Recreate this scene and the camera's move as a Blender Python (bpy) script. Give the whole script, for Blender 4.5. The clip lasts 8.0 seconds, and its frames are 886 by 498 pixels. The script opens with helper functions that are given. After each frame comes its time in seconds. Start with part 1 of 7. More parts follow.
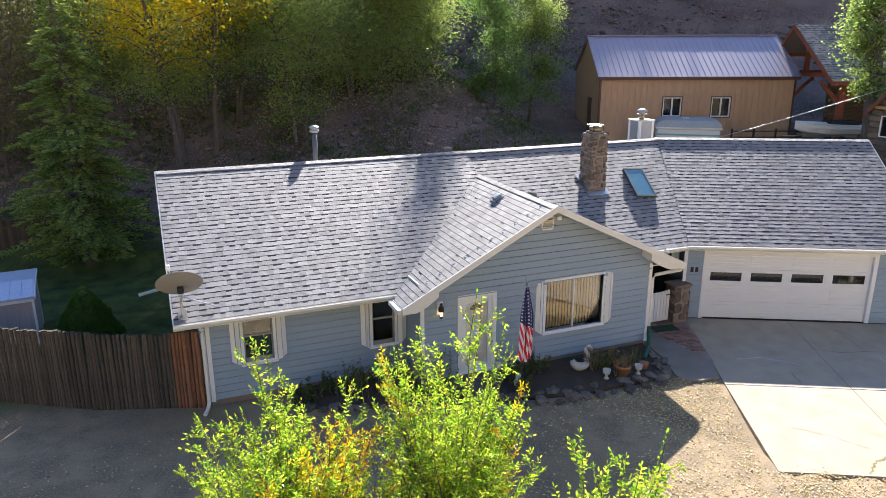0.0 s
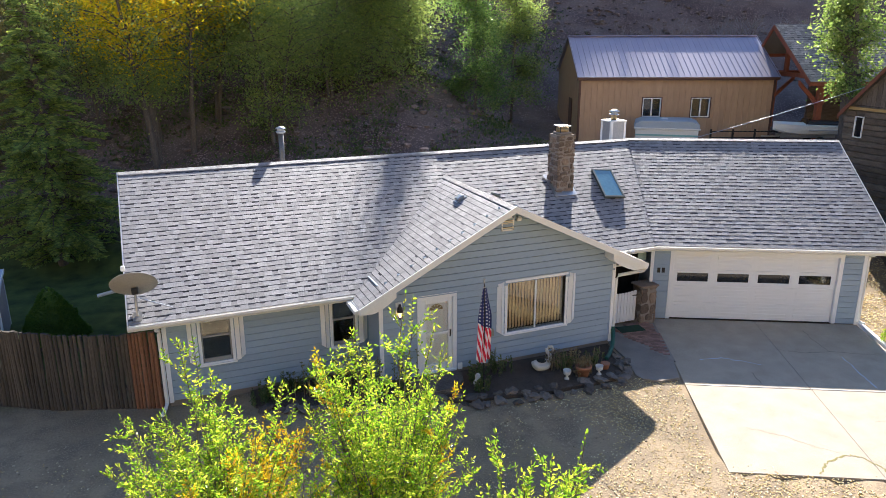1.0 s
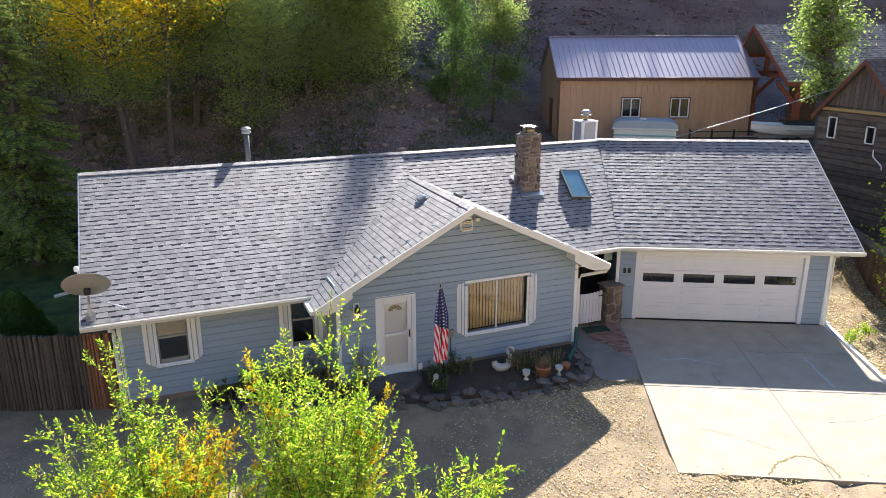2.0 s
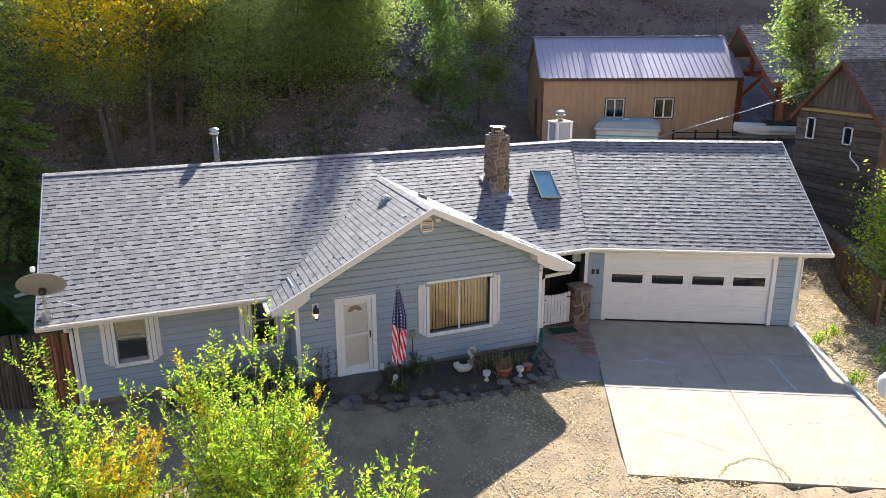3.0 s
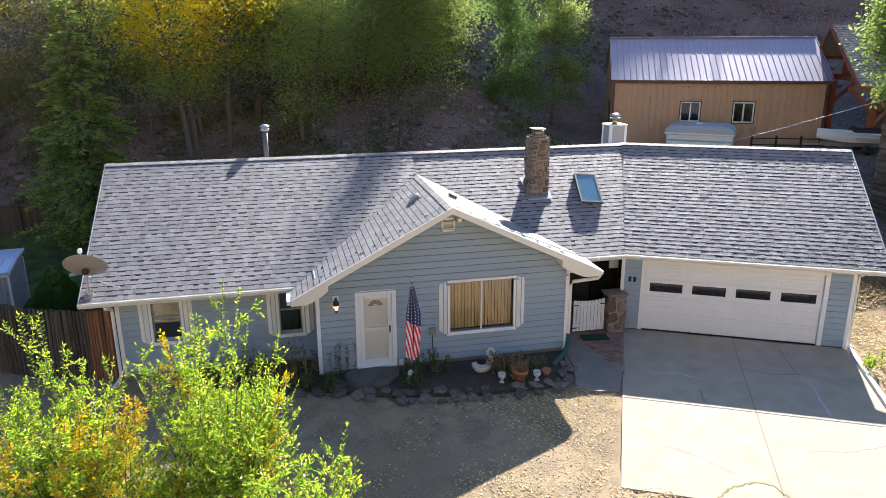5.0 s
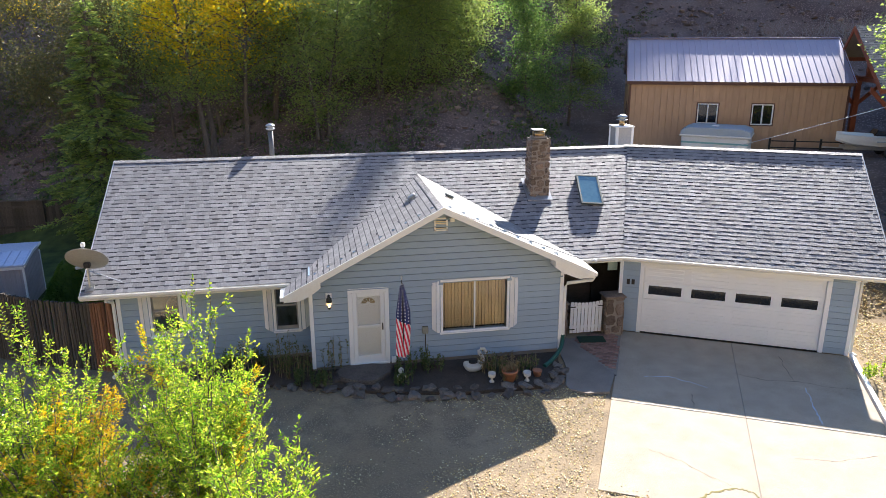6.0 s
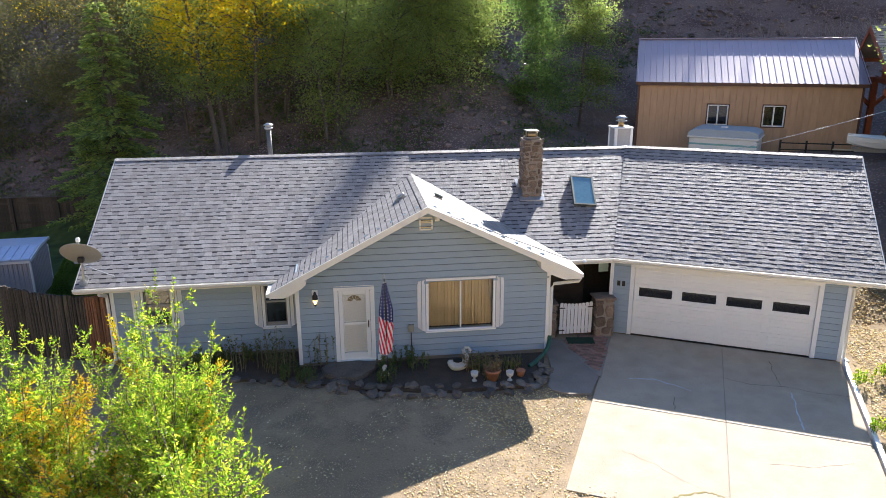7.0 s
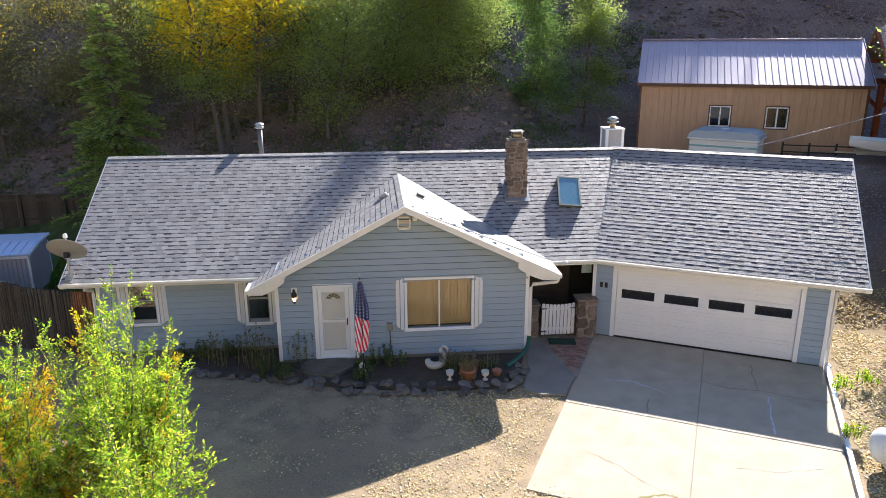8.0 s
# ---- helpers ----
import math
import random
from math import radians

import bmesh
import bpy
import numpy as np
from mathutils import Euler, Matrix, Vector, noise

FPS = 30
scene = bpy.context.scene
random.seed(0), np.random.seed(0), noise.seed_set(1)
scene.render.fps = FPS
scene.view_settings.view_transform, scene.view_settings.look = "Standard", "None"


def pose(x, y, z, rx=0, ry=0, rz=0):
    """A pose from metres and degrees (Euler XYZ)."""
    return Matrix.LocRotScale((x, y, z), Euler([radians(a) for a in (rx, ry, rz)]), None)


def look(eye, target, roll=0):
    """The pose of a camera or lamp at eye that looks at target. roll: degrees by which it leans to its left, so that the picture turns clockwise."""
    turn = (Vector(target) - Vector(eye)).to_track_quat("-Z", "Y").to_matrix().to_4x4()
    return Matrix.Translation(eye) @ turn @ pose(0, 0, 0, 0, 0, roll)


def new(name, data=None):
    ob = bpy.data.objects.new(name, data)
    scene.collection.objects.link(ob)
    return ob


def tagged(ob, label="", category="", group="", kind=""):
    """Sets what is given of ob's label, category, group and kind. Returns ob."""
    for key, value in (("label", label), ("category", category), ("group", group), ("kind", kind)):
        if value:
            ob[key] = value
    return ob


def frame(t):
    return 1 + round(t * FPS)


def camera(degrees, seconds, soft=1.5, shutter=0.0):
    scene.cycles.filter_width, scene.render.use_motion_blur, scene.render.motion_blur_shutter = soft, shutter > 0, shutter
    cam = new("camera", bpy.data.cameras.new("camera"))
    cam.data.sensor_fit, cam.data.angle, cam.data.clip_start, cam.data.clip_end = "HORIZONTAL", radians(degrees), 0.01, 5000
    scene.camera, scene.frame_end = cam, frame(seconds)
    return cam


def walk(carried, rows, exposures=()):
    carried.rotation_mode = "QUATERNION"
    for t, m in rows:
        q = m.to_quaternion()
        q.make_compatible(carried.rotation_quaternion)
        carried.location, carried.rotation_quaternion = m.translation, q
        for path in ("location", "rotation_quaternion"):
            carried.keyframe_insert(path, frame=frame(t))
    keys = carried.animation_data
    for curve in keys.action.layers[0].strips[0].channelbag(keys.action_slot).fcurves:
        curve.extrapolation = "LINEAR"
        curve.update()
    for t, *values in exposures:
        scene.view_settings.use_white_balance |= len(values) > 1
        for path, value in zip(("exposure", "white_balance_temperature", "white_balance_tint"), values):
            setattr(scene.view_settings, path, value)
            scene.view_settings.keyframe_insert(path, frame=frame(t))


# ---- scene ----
cam = camera(63.6, 8.0, soft=0.6)
METRES, EYE, TILT, LEAN, TURN = 9.0, 8.6, 0.0, 0.0, -22.3
ROWS = [
    (0.0, 0.0, 0.0, 0.0, -0.03, -16.75, 0.11),
    (0.5, 0.0539, -0.0013, 0.0012, -0.04, -16.74, 0.11),
    (1.0, 0.1133, -0.0021, 0.0022, -0.05, -16.74, 0.13),
    (1.5, 0.169, -0.0024, 0.0027, -0.05, -16.74, 0.14),
    (3.0, 0.3635, -0.0021, 0.0049, 0.49, -16.72, 0.21),
    (3.5, 0.423, -0.0019, 0.0044, 1.89, -16.71, 0.23),
    (4.0, 0.4874, -0.0013, 0.0049, 4.81, -16.7, 0.25),
    (4.5, 0.5458, -0.0008, 0.0058, 7.3, -16.68, 0.26),
    (6.0, 0.7273, 0.0064, 0.0093, 12.1, -16.65, 0.2),
    (6.5, 0.7908, 0.0124, 0.0107, 13.37, -16.64, 0.21),
    (7.0, 0.8596, 0.0207, 0.0115, 14.6, -16.64, 0.23),
    (7.5, 0.9252, 0.0308, 0.0121, 15.6, -16.62, 0.23),
    (8.0, 0.9969, 0.0441, 0.0125, 16.65, -16.6, 0.22),
]
walk(cam, [(t, pose(0, 0, EYE, TILT, LEAN, TURN) @ pose(METRES * x, METRES * y, METRES * z, 90 + pitch, roll, yaw)) for t, x, y, z, yaw, pitch, roll in ROWS],
     exposures=[(0.0, 1.67, 5800, 12), (8.0, 1.67, 5800, 12)])

# ---------- light ----------
SUN_DIR = Vector((0.88, 1.37, 1.005)).normalized()
SUN_EL = math.asin(SUN_DIR.z)
SUN_AZ = math.atan2(SUN_DIR.x, SUN_DIR.y)
world = bpy.data.worlds.new("sky")
scene.world = world
world.use_nodes = True
wn = world.node_tree.nodes
sky = wn.new("ShaderNodeTexSky")
sky.sky_type = 'NISHITA'
sky.sun_disc = False
sky.sun_elevation = SUN_EL
sky.sun_rotation = SUN_AZ
sky.ozone_density = 2.0
sky.dust_density = 0.4
wn["Background"].inputs["Strength"].default_value = 0.069
world.node_tree.links.new(sky.outputs[0], wn["Background"].inputs["Color"])
sun = new("sun", bpy.data.lights.new("sun", "SUN"))
sun.data.energy = 5.0
sun.data.angle = radians(0.55)
sun.data.color = (1.0, 0.89, 0.73)
sun.matrix_world = look((0, 0, 60), Vector((0, 0, 60)) - SUN_DIR)


# ---------- materials ----------
def material(name):
    m = bpy.data.materials.new(name)
    m.use_nodes = True
    return m, m.node_tree.nodes, m.node_tree.links, m.node_tree.nodes["Principled BSDF"]


def surface(name, dark, light, rough=0.7, scale=4.0, fine=60.0, bump=0.15, metal=0.0, per="none", spread=0.25, spec=0.4, stretch=(1, 1, 1), stain=0.35, depth=0.01):
    """Two-scale noise colour between dark and light, with fine relief; per: 'object' or 'island' varies the value of pieces."""
    m, n, l, b = material(name)
    tc = n.new("ShaderNodeTexCoord")
    mp = n.new("ShaderNodeMapping")
    mp.inputs["Scale"].default_value = stretch
    l.new(tc.outputs["Object"], mp.inputs["Vector"])
    n1, n2 = n.new("ShaderNodeTexNoise"), n.new("ShaderNodeTexNoise")
    n1.inputs["Scale"].default_value, n2.inputs["Scale"].default_value = scale, fine
    n1.inputs["Detail"].default_value, n2.inputs["Detail"].default_value = 5, 4
    l.new(mp.outputs[0], n1.inputs["Vector"])
    l.new(mp.outputs[0], n2.inputs["Vector"])
    add = n.new("ShaderNodeMix")
    add.inputs["Factor"].default_value = stain
    l.new(n2.outputs["Fac"], add.inputs["A"])
    l.new(n1.outputs["Fac"], add.inputs["B"])
    ramp = n.new("ShaderNodeValToRGB")
    ramp.color_ramp.elements[0].position, ramp.color_ramp.elements[1].position = 0.3, 0.7
    ramp.color_ramp.elements[0].color, ramp.color_ramp.elements[1].color = (*dark, 1), (*light, 1)
    l.new(add.outputs["Result"], ramp.inputs["Fac"])
    colour = ramp.outputs["Color"]
    if per != "none":
        src = n.new("ShaderNodeObjectInfo") if per == "object" else n.new("ShaderNodeNewGeometry")
        rnd = src.outputs["Random"] if per == "object" else src.outputs["Random Per Island"]
        rg = n.new("ShaderNodeMapRange")
        rg.inputs["To Min"].default_value, rg.inputs["To Max"].default_value = 1 - spread, 1 + spread
        l.new(rnd, rg.inputs["Value"])
        hsv = n.new("ShaderNodeHueSaturation")
        l.new(rg.outputs[0], hsv.inputs["Value"])
        l.new(colour, hsv.inputs["Color"])
        colour = hsv.outputs["Color"]
    l.new(colour, b.inputs["Base Color"])
    b.inputs["Roughness"].default_value, b.inputs["Metallic"].default_value = rough, metal
    b.inputs["Specular IOR Level"].default_value = spec
    if bump:
        bp = n.new("ShaderNodeBump")
        bp.inputs["Strength"].default_value, bp.inputs["Distance"].default_value = bump, depth
        l.new(n2.outputs["Fac"], bp.inputs["Height"])
        l.new(bp.outputs[0], b.inputs["Normal"])
    return m


def foliage(name, c1, c2, c3, c1_to=0.5, trans=0.45, rough=0.45):
    """Leaf: colour by island, light coming through from behind."""
    m, n, l, b = material(name)
    g = n.new("ShaderNodeNewGeometry")
    ramp = n.new("ShaderNodeValToRGB")
    ramp.color_ramp.elements[0].color, ramp.color_ramp.elements[1].color = (*c1, 1), (*c3, 1)
    mid = ramp.color_ramp.elements.new(c1_to)
    mid.color = (*c2, 1)
    l.new(g.outputs["Random Per Island"], ramp.inputs["Fac"])
    l.new(ramp.outputs[0], b.inputs["Base Color"])
    b.inputs["Roughness"].default_value = rough
    b.inputs["Specular IOR Level"].default_value = 0.35
    t = n.new("ShaderNodeBsdfTranslucent")
    warm = n.new("ShaderNodeHueSaturation")
    warm.inputs["Saturation"].default_value, warm.inputs["Value"].default_value = 1.15, 1.7
    l.new(ramp.outputs[0], warm.inputs["Color"])
    l.new(warm.outputs[0], t.inputs["Color"])
    mix = n.new("ShaderNodeMixShader")
    mix.inputs[0].default_value = trans
    l.new(b.outputs[0], mix.inputs[1])
    l.new(t.outputs[0], mix.inputs[2])
    l.new(mix.outputs[0], n["Material Output"].inputs["Surface"])
    return m


def glass_pane(name, tint=(0.8, 0.86, 0.88), ior=2.3):
    m, n, l, b = material(name)
    tr = n.new("ShaderNodeBsdfTransparent")
    tr.inputs[0].default_value = (*tint, 1)
    gl = n.new("ShaderNodeBsdfGlossy")
    gl.inputs["Roughness"].default_value = 0.02
    fr = n.new("ShaderNodeFresnel")
    fr.inputs[0].default_value = ior
    mix = n.new("ShaderNodeMixShader")
    l.new(fr.outputs[0], mix.inputs[0])
    l.new(tr.outputs[0], mix.inputs[1])
    l.new(gl.outputs[0], mix.inputs[2])
    l.new(mix.outputs[0], n["Material Output"].inputs["Surface"])
    return m


M_SHINGLE = surface("asphalt shingle", (0.17, 0.164, 0.167), (0.325, 0.315, 0.32), 0.62, 1.2, 110, 1.0, per="island", spread=0.2, spec=0.5, stain=0.18, depth=0.012)
M_SHINGLE_PIECE = surface("asphalt shingle piece", (0.18, 0.172, 0.172), (0.345, 0.332, 0.332), 0.62, 1.2, 110, 1.0, per="object", spread=0.2, spec=0.5, stain=0.18, depth=0.012)
# dark strip that colours in the shadow under each shingle course
M_GRANULE_SHADE = surface('granule and butt shadow band', (0.045, 0.045, 0.051), (0.085, 0.085, 0.094), 0.95, 1.2, 110, 0.6, per='island', spread=0.3, spec=0.05)
M_SIDING = surface("blue grey vinyl siding", (0.255, 0.335, 0.435), (0.31, 0.395, 0.49), 0.5, 0.8, 30, 0.05, per="object", spread=0.04, stretch=(0.6, 0.6, 4))
M_WHITE = surface("white painted trim", (0.74, 0.76, 0.78), (0.84, 0.85, 0.86), 0.5, 1.5, 40, 0.05)
M_CREAM = surface("cream white gutter metal", (0.72, 0.71, 0.67), (0.82, 0.81, 0.77), 0.4, 1.2, 30, 0.04)
M_CONCRETE = surface("driveway concrete", (0.295, 0.243, 0.18), (0.495, 0.42, 0.322), 0.85, 1.9, 45, 0.3, stain=0.4)
M_WALKCON = surface("grey walkway concrete", (0.18, 0.155, 0.132), (0.30, 0.262, 0.225), 0.88, 1.5, 50, 0.25, stain=0.5)
M_STONE = surface("brown field stone", (0.085, 0.062, 0.048), (0.28, 0.215, 0.165), 0.85, 3, 30, 0.6, per="object", spread=0.4)
M_MORTAR = surface("pale mortar", (0.20, 0.17, 0.145), (0.34, 0.30, 0.255), 0.95, 6, 60, 0.5)
M_ROCK = surface("grey garden rock", (0.06, 0.05, 0.042), (0.21, 0.178, 0.15), 0.9, 2.5, 25, 0.8, per="object", spread=0.35)
M_BRICK = surface("paving brick", (0.20, 0.11, 0.085), (0.36, 0.22, 0.17), 0.9, 5, 60, 0.4, per="object", spread=0.3)
M_LOG = surface("weathered palisade log", (0.034, 0.029, 0.024), (0.13, 0.112, 0.09), 0.9, 6, 40, 0.7, per="object", spread=0.3, stretch=(3, 3, 0.35))
M_LOG_RED = surface("reddish palisade log", (0.10, 0.045, 0.025), (0.28, 0.14, 0.075), 0.85, 6, 40, 0.5, per="object", spread=0.3, stretch=(3, 3, 0.35))
M_BARK = surface("tree bark", (0.06, 0.05, 0.042), (0.20, 0.17, 0.145), 0.95, 5, 30, 0.8, stretch=(2, 2, 0.4))
M_DARKWOOD = surface("dark aged log wall", (0.035, 0.029, 0.024), (0.19, 0.16, 0.13), 0.85, 3, 25, 0.6, per="object", spread=0.35, stretch=(1, 1, 3))
M_BROWNWOOD = surface("brown fence board", (0.085, 0.055, 0.036), (0.22, 0.15, 0.10), 0.85, 4, 40, 0.4, per="object", spread=0.3, stretch=(2, 2, 0.4))
M_REDWOOD = surface("red stained timber", (0.20, 0.055, 0.025), (0.36, 0.12, 0.06), 0.7, 3, 30, 0.2, stretch=(1, 1, 1))
M_TAN = surface("tan painted metal siding", (0.40, 0.27, 0.17), (0.48, 0.335, 0.215), 0.55, 0.5, 8, 0.05, per="object", spread=0.05, stretch=(1, 1, 0.25))
M_BROWNTRIM = surface("dark brown metal trim", (0.07, 0.035, 0.025), (0.12, 0.06, 0.045), 0.5, 2, 30, 0.05)
M_METALROOF = surface("bluish ribbed metal roof", (0.36, 0.33, 0.41), (0.44, 0.405, 0.48), 0.5, 0.6, 20, 0.05, metal=0.5, stretch=(1, 1, 1))
M_GALV = surface("galvanised metal", (0.42, 0.43, 0.44), (0.62, 0.63, 0.64), 0.35, 3, 30, 0.05, metal=0.9)
M_PIPE = surface("dull grey pipe metal", (0.13, 0.13, 0.13), (0.22, 0.22, 0.22), 0.5, 3, 30, 0.05, metal=0.6)
M_COPPER = surface("tarnished copper flue", (0.35, 0.24, 0.12), (0.52, 0.38, 0.2), 0.35, 3, 30, 0.05, metal=0.9)
M_BLACK = surface("black painted metal", (0.012, 0.012, 0.012), (0.03, 0.03, 0.03), 0.5, 3, 30, 0.05)
M_DARK = surface("dark interior", (0.02, 0.018, 0.016), (0.04, 0.036, 0.032), 0.9, 2, 20, 0.0)
M_GLASS = glass_pane("window glass")
M_SASH = surface("grey window sash", (0.25, 0.25, 0.25), (0.36, 0.36, 0.35), 0.5, 2, 30, 0.03)
M_CURTAIN = surface("pale vertical blind", (0.70, 0.57, 0.36), (0.82, 0.69, 0.46), 0.8, 2, 30, 0.1, per="object", spread=0.08)
M_GREENMET = surface("green painted drain", (0.015, 0.07, 0.05), (0.03, 0.12, 0.085), 0.5, 3, 30, 0.1)
M_TERRA = surface("terracotta", (0.30, 0.13, 0.07), (0.45, 0.21, 0.12), 0.85, 4, 40, 0.2)
M_PLASTER = surface("aged white plaster", (0.5, 0.47, 0.42), (0.72, 0.69, 0.63), 0.8, 4, 40, 0.2)
M_MAT = surface("green door mat", (0.012, 0.035, 0.02), (0.025, 0.06, 0.035), 0.95, 6, 90, 0.5)
M_DISH = surface("grey dish enamel", (0.25, 0.24, 0.22), (0.34, 0.33, 0.30), 0.5, 2, 30, 0.05)
M_BRONZE = surface("bronze skylight frame", (0.10, 0.12, 0.11), (0.18, 0.2, 0.19), 0.45, 2, 30, 0.05, metal=0.4)
M_TRAILER = surface("white trailer panel", (0.62, 0.64, 0.62), (0.75, 0.77, 0.75), 0.45, 1, 20, 0.05)
M_TRAILTOP = surface("blue grey trailer lid", (0.30, 0.37, 0.43), (0.40, 0.47, 0.53), 0.5, 1, 20, 0.05)
M_TEAL = surface("teal stripe", (0.16, 0.36, 0.35), (0.22, 0.44, 0.43), 0.5, 1, 20, 0.0)
M_OLDROOF = surface("grey neighbour shingle", (0.16, 0.15, 0.14), (0.32, 0.30, 0.28), 0.9, 1.5, 40, 0.5, per="island", spread=0.3)
M_DARKROOF = surface("dark neighbour shingle", (0.06, 0.055, 0.055), (0.14, 0.13, 0.13), 0.9, 1.5, 40, 0.5, per="island", spread=0.3)
M_LEAF_BRIGHT = foliage("bright sapling leaf", (0.12, 0.23, 0.04), (0.26, 0.37, 0.06), (0.48, 0.48, 0.10), trans=0.58, rough=0.25)
M_LEAF_YELLOW = foliage("autumn yellow leaf", (0.36, 0.36, 0.045), (0.54, 0.42, 0.04), (0.55, 0.27, 0.025), trans=0.5)
M_LEAF_OLIVE = foliage("olive hillside leaf", (0.145, 0.20, 0.075), (0.20, 0.255, 0.088), (0.30, 0.335, 0.105), trans=0.55, rough=0.35)
M_LEAF_GREEN = foliage("green hillside leaf", (0.085, 0.145, 0.052), (0.13, 0.195, 0.065), (0.20, 0.27, 0.085), trans=0.55, rough=0.35)
M_LEAF_DULL = foliage("dull brownish leaf", (0.075, 0.085, 0.04), (0.105, 0.11, 0.048), (0.17, 0.145, 0.055), trans=0.35)
M_LEAF_SAGE = foliage('grey green leaf', (0.11, 0.17, 0.05), (0.20, 0.27, 0.08), (0.33, 0.38, 0.14), trans=0.45, rough=0.35)
M_LEAF_GOLD = foliage("golden treetop leaf", (0.30, 0.31, 0.045), (0.55, 0.46, 0.05), (0.60, 0.40, 0.04), trans=0.6)
M_NEEDLE = foliage("spruce needle", (0.12, 0.18, 0.068), (0.20, 0.265, 0.088), (0.36, 0.41, 0.12), trans=0.52, rough=0.6)
M_SHRUB = foliage("clipped evergreen", (0.05, 0.105, 0.02), (0.08, 0.15, 0.026), (0.12, 0.19, 0.035), trans=0.3, rough=0.6)
M_WEED = foliage("garden weed", (0.05, 0.085, 0.026), (0.09, 0.125, 0.04), (0.16, 0.165, 0.065), trans=0.3)
M_DRY = foliage("dry stalk", (0.16, 0.12, 0.06), (0.24, 0.19, 0.10), (0.30, 0.24, 0.14), trans=0.2)
M_LITTER = foliage("fallen leaf", (0.40, 0.26, 0.10), (0.62, 0.50, 0.22), (0.80, 0.74, 0.50), trans=0.15, rough=0.7)


# ---------- building helpers ----------
def part(name, bm, mat, parent=None, label="", m=None):
    me = bpy.data.meshes.new(name)
    bm.to_mesh(me)
    bm.free()
    me.materials.append(mat)
    ob = new(name, me)
    if m is not None:
        ob.matrix_basis = m
    if parent:
        ob.parent = parent
    if label:
        ob["label"] = label
    return ob


def thing(name, label, category, at=None, group="", kind=""):
    ob = new(name)
    ob.empty_display_size = 0.2
    if at is not None:
        ob.matrix_basis = at
    return tagged(ob, label, category, group, kind)


def box(bm, x0, x1, y0, y1, z0, z1, m=None, bevel=0.0):
    r = bmesh.ops.create_cube(bm, size=1.0)
    t = Matrix.LocRotScale(((x0 + x1) / 2, (y0 + y1) / 2, (z0 + z1) / 2), None, (x1 - x0, y1 - y0, z1 - z0))
    bmesh.ops.transform(bm, matrix=(m @ t) if m is not None else t, verts=r["verts"])
    if bevel:
        edges = list({e for v in r["verts"] for e in v.link_edges})
        bmesh.ops.bevel(bm, geom=edges, offset=bevel, segments=1, affect='EDGES')
    return bm


def boxed(x0, x1, y0, y1, z0, z1, m=None, bevel=0.0):
    return box(bmesh.new(), x0, x1, y0, y1, z0, z1, m, bevel)


def prism(bm, pts, d):
    """A flat polygon pts pushed along the vector d."""
    a = [bm.verts.new(p) for p in pts]
    b = [bm.verts.new(Vector(p) + Vector(d)) for p in pts]
    bm.faces.new(a)
    bm.faces.new(list(reversed(b)))
    for i in range(len(a)):
        j = (i + 1) % len(a)
        bm.faces.new((a[j], a[i], b[i], b[j]))
    bmesh.ops.recalc_face_normals(bm, faces=bm.faces[:])
    return bm


def tube(bm, pts, radius, sides=8, taper=None, caps=True):
    """A round bar along pts; taper: radius at the end."""
    rings = []
    n = len(pts)
    for i, p in enumerate(pts):
        p = Vector(p)
        d = (Vector(pts[min(i + 1, n - 1)]) - Vector(pts[max(i - 1, 0)])).normalized()
        a = d.orthogonal().normalized() if abs(d.z) > 0.9 else d.cross(Vector((0, 0, 1))).normalized()
        b = d.cross(a)
        r = radius if taper is None else radius + (taper - radius) * i / (n - 1)
        rings.append([bm.verts.new(p + r * (a * math.cos(2 * math.pi * k / sides) + b * math.sin(2 * math.pi * k / sides))) for k in range(sides)])
    for r0, r1 in zip(rings, rings[1:]):
        for k in range(sides):
            bm.faces.new((r0[k], r0[(k + 1) % sides], r1[(k + 1) % sides], r1[k]))
    if caps and sides > 2:
        bm.faces.new(list(reversed(rings[0])))
        bm.faces.new(rings[-1])
    return bm


def lathe(profile, sides=16):
    """A turned body from (radius, height) pairs."""
    bm = bmesh.new()
    rings = [[bm.verts.new((r * math.cos(2 * math.pi * k / sides), r * math.sin(2 * math.pi * k / sides), z)) for k in range(sides)] for r, z in profile]
    for r0, r1 in zip(rings, rings[1:]):
        for k in range(sides):
            f = bm.faces.new((r0[k], r0[(k + 1) % sides], r1[(k + 1) % sides], r1[k]))
            f.smooth = True
    bm.faces.new(list(reversed(rings[0])))
    bm.faces.new(rings[-1])
    return bm


def rock_mesh(name, seed, flat=0.6, detail=2):
    rnd = random.Random(seed)
    bm = bmesh.new()
    bmesh.ops.create_icosphere(bm, subdivisions=detail, radius=0.5)
    off = Vector((rnd.uniform(0, 50), rnd.uniform(0, 50), rnd.uniform(0, 50)))
    for v in bm.verts:
        c = v.co.normalized()
        k = 0.5 + 0.34 * noise.noise(c * 1.5 + off) + 0.16 * noise.noise(c * 3.4 + off)
        v.co = Vector((c.x * k, c.y * k, max(-0.3, c.z * k) * flat))
    me = bpy.data.meshes.new(name)
    bm.to_mesh(me)
    bm.free()
    return me


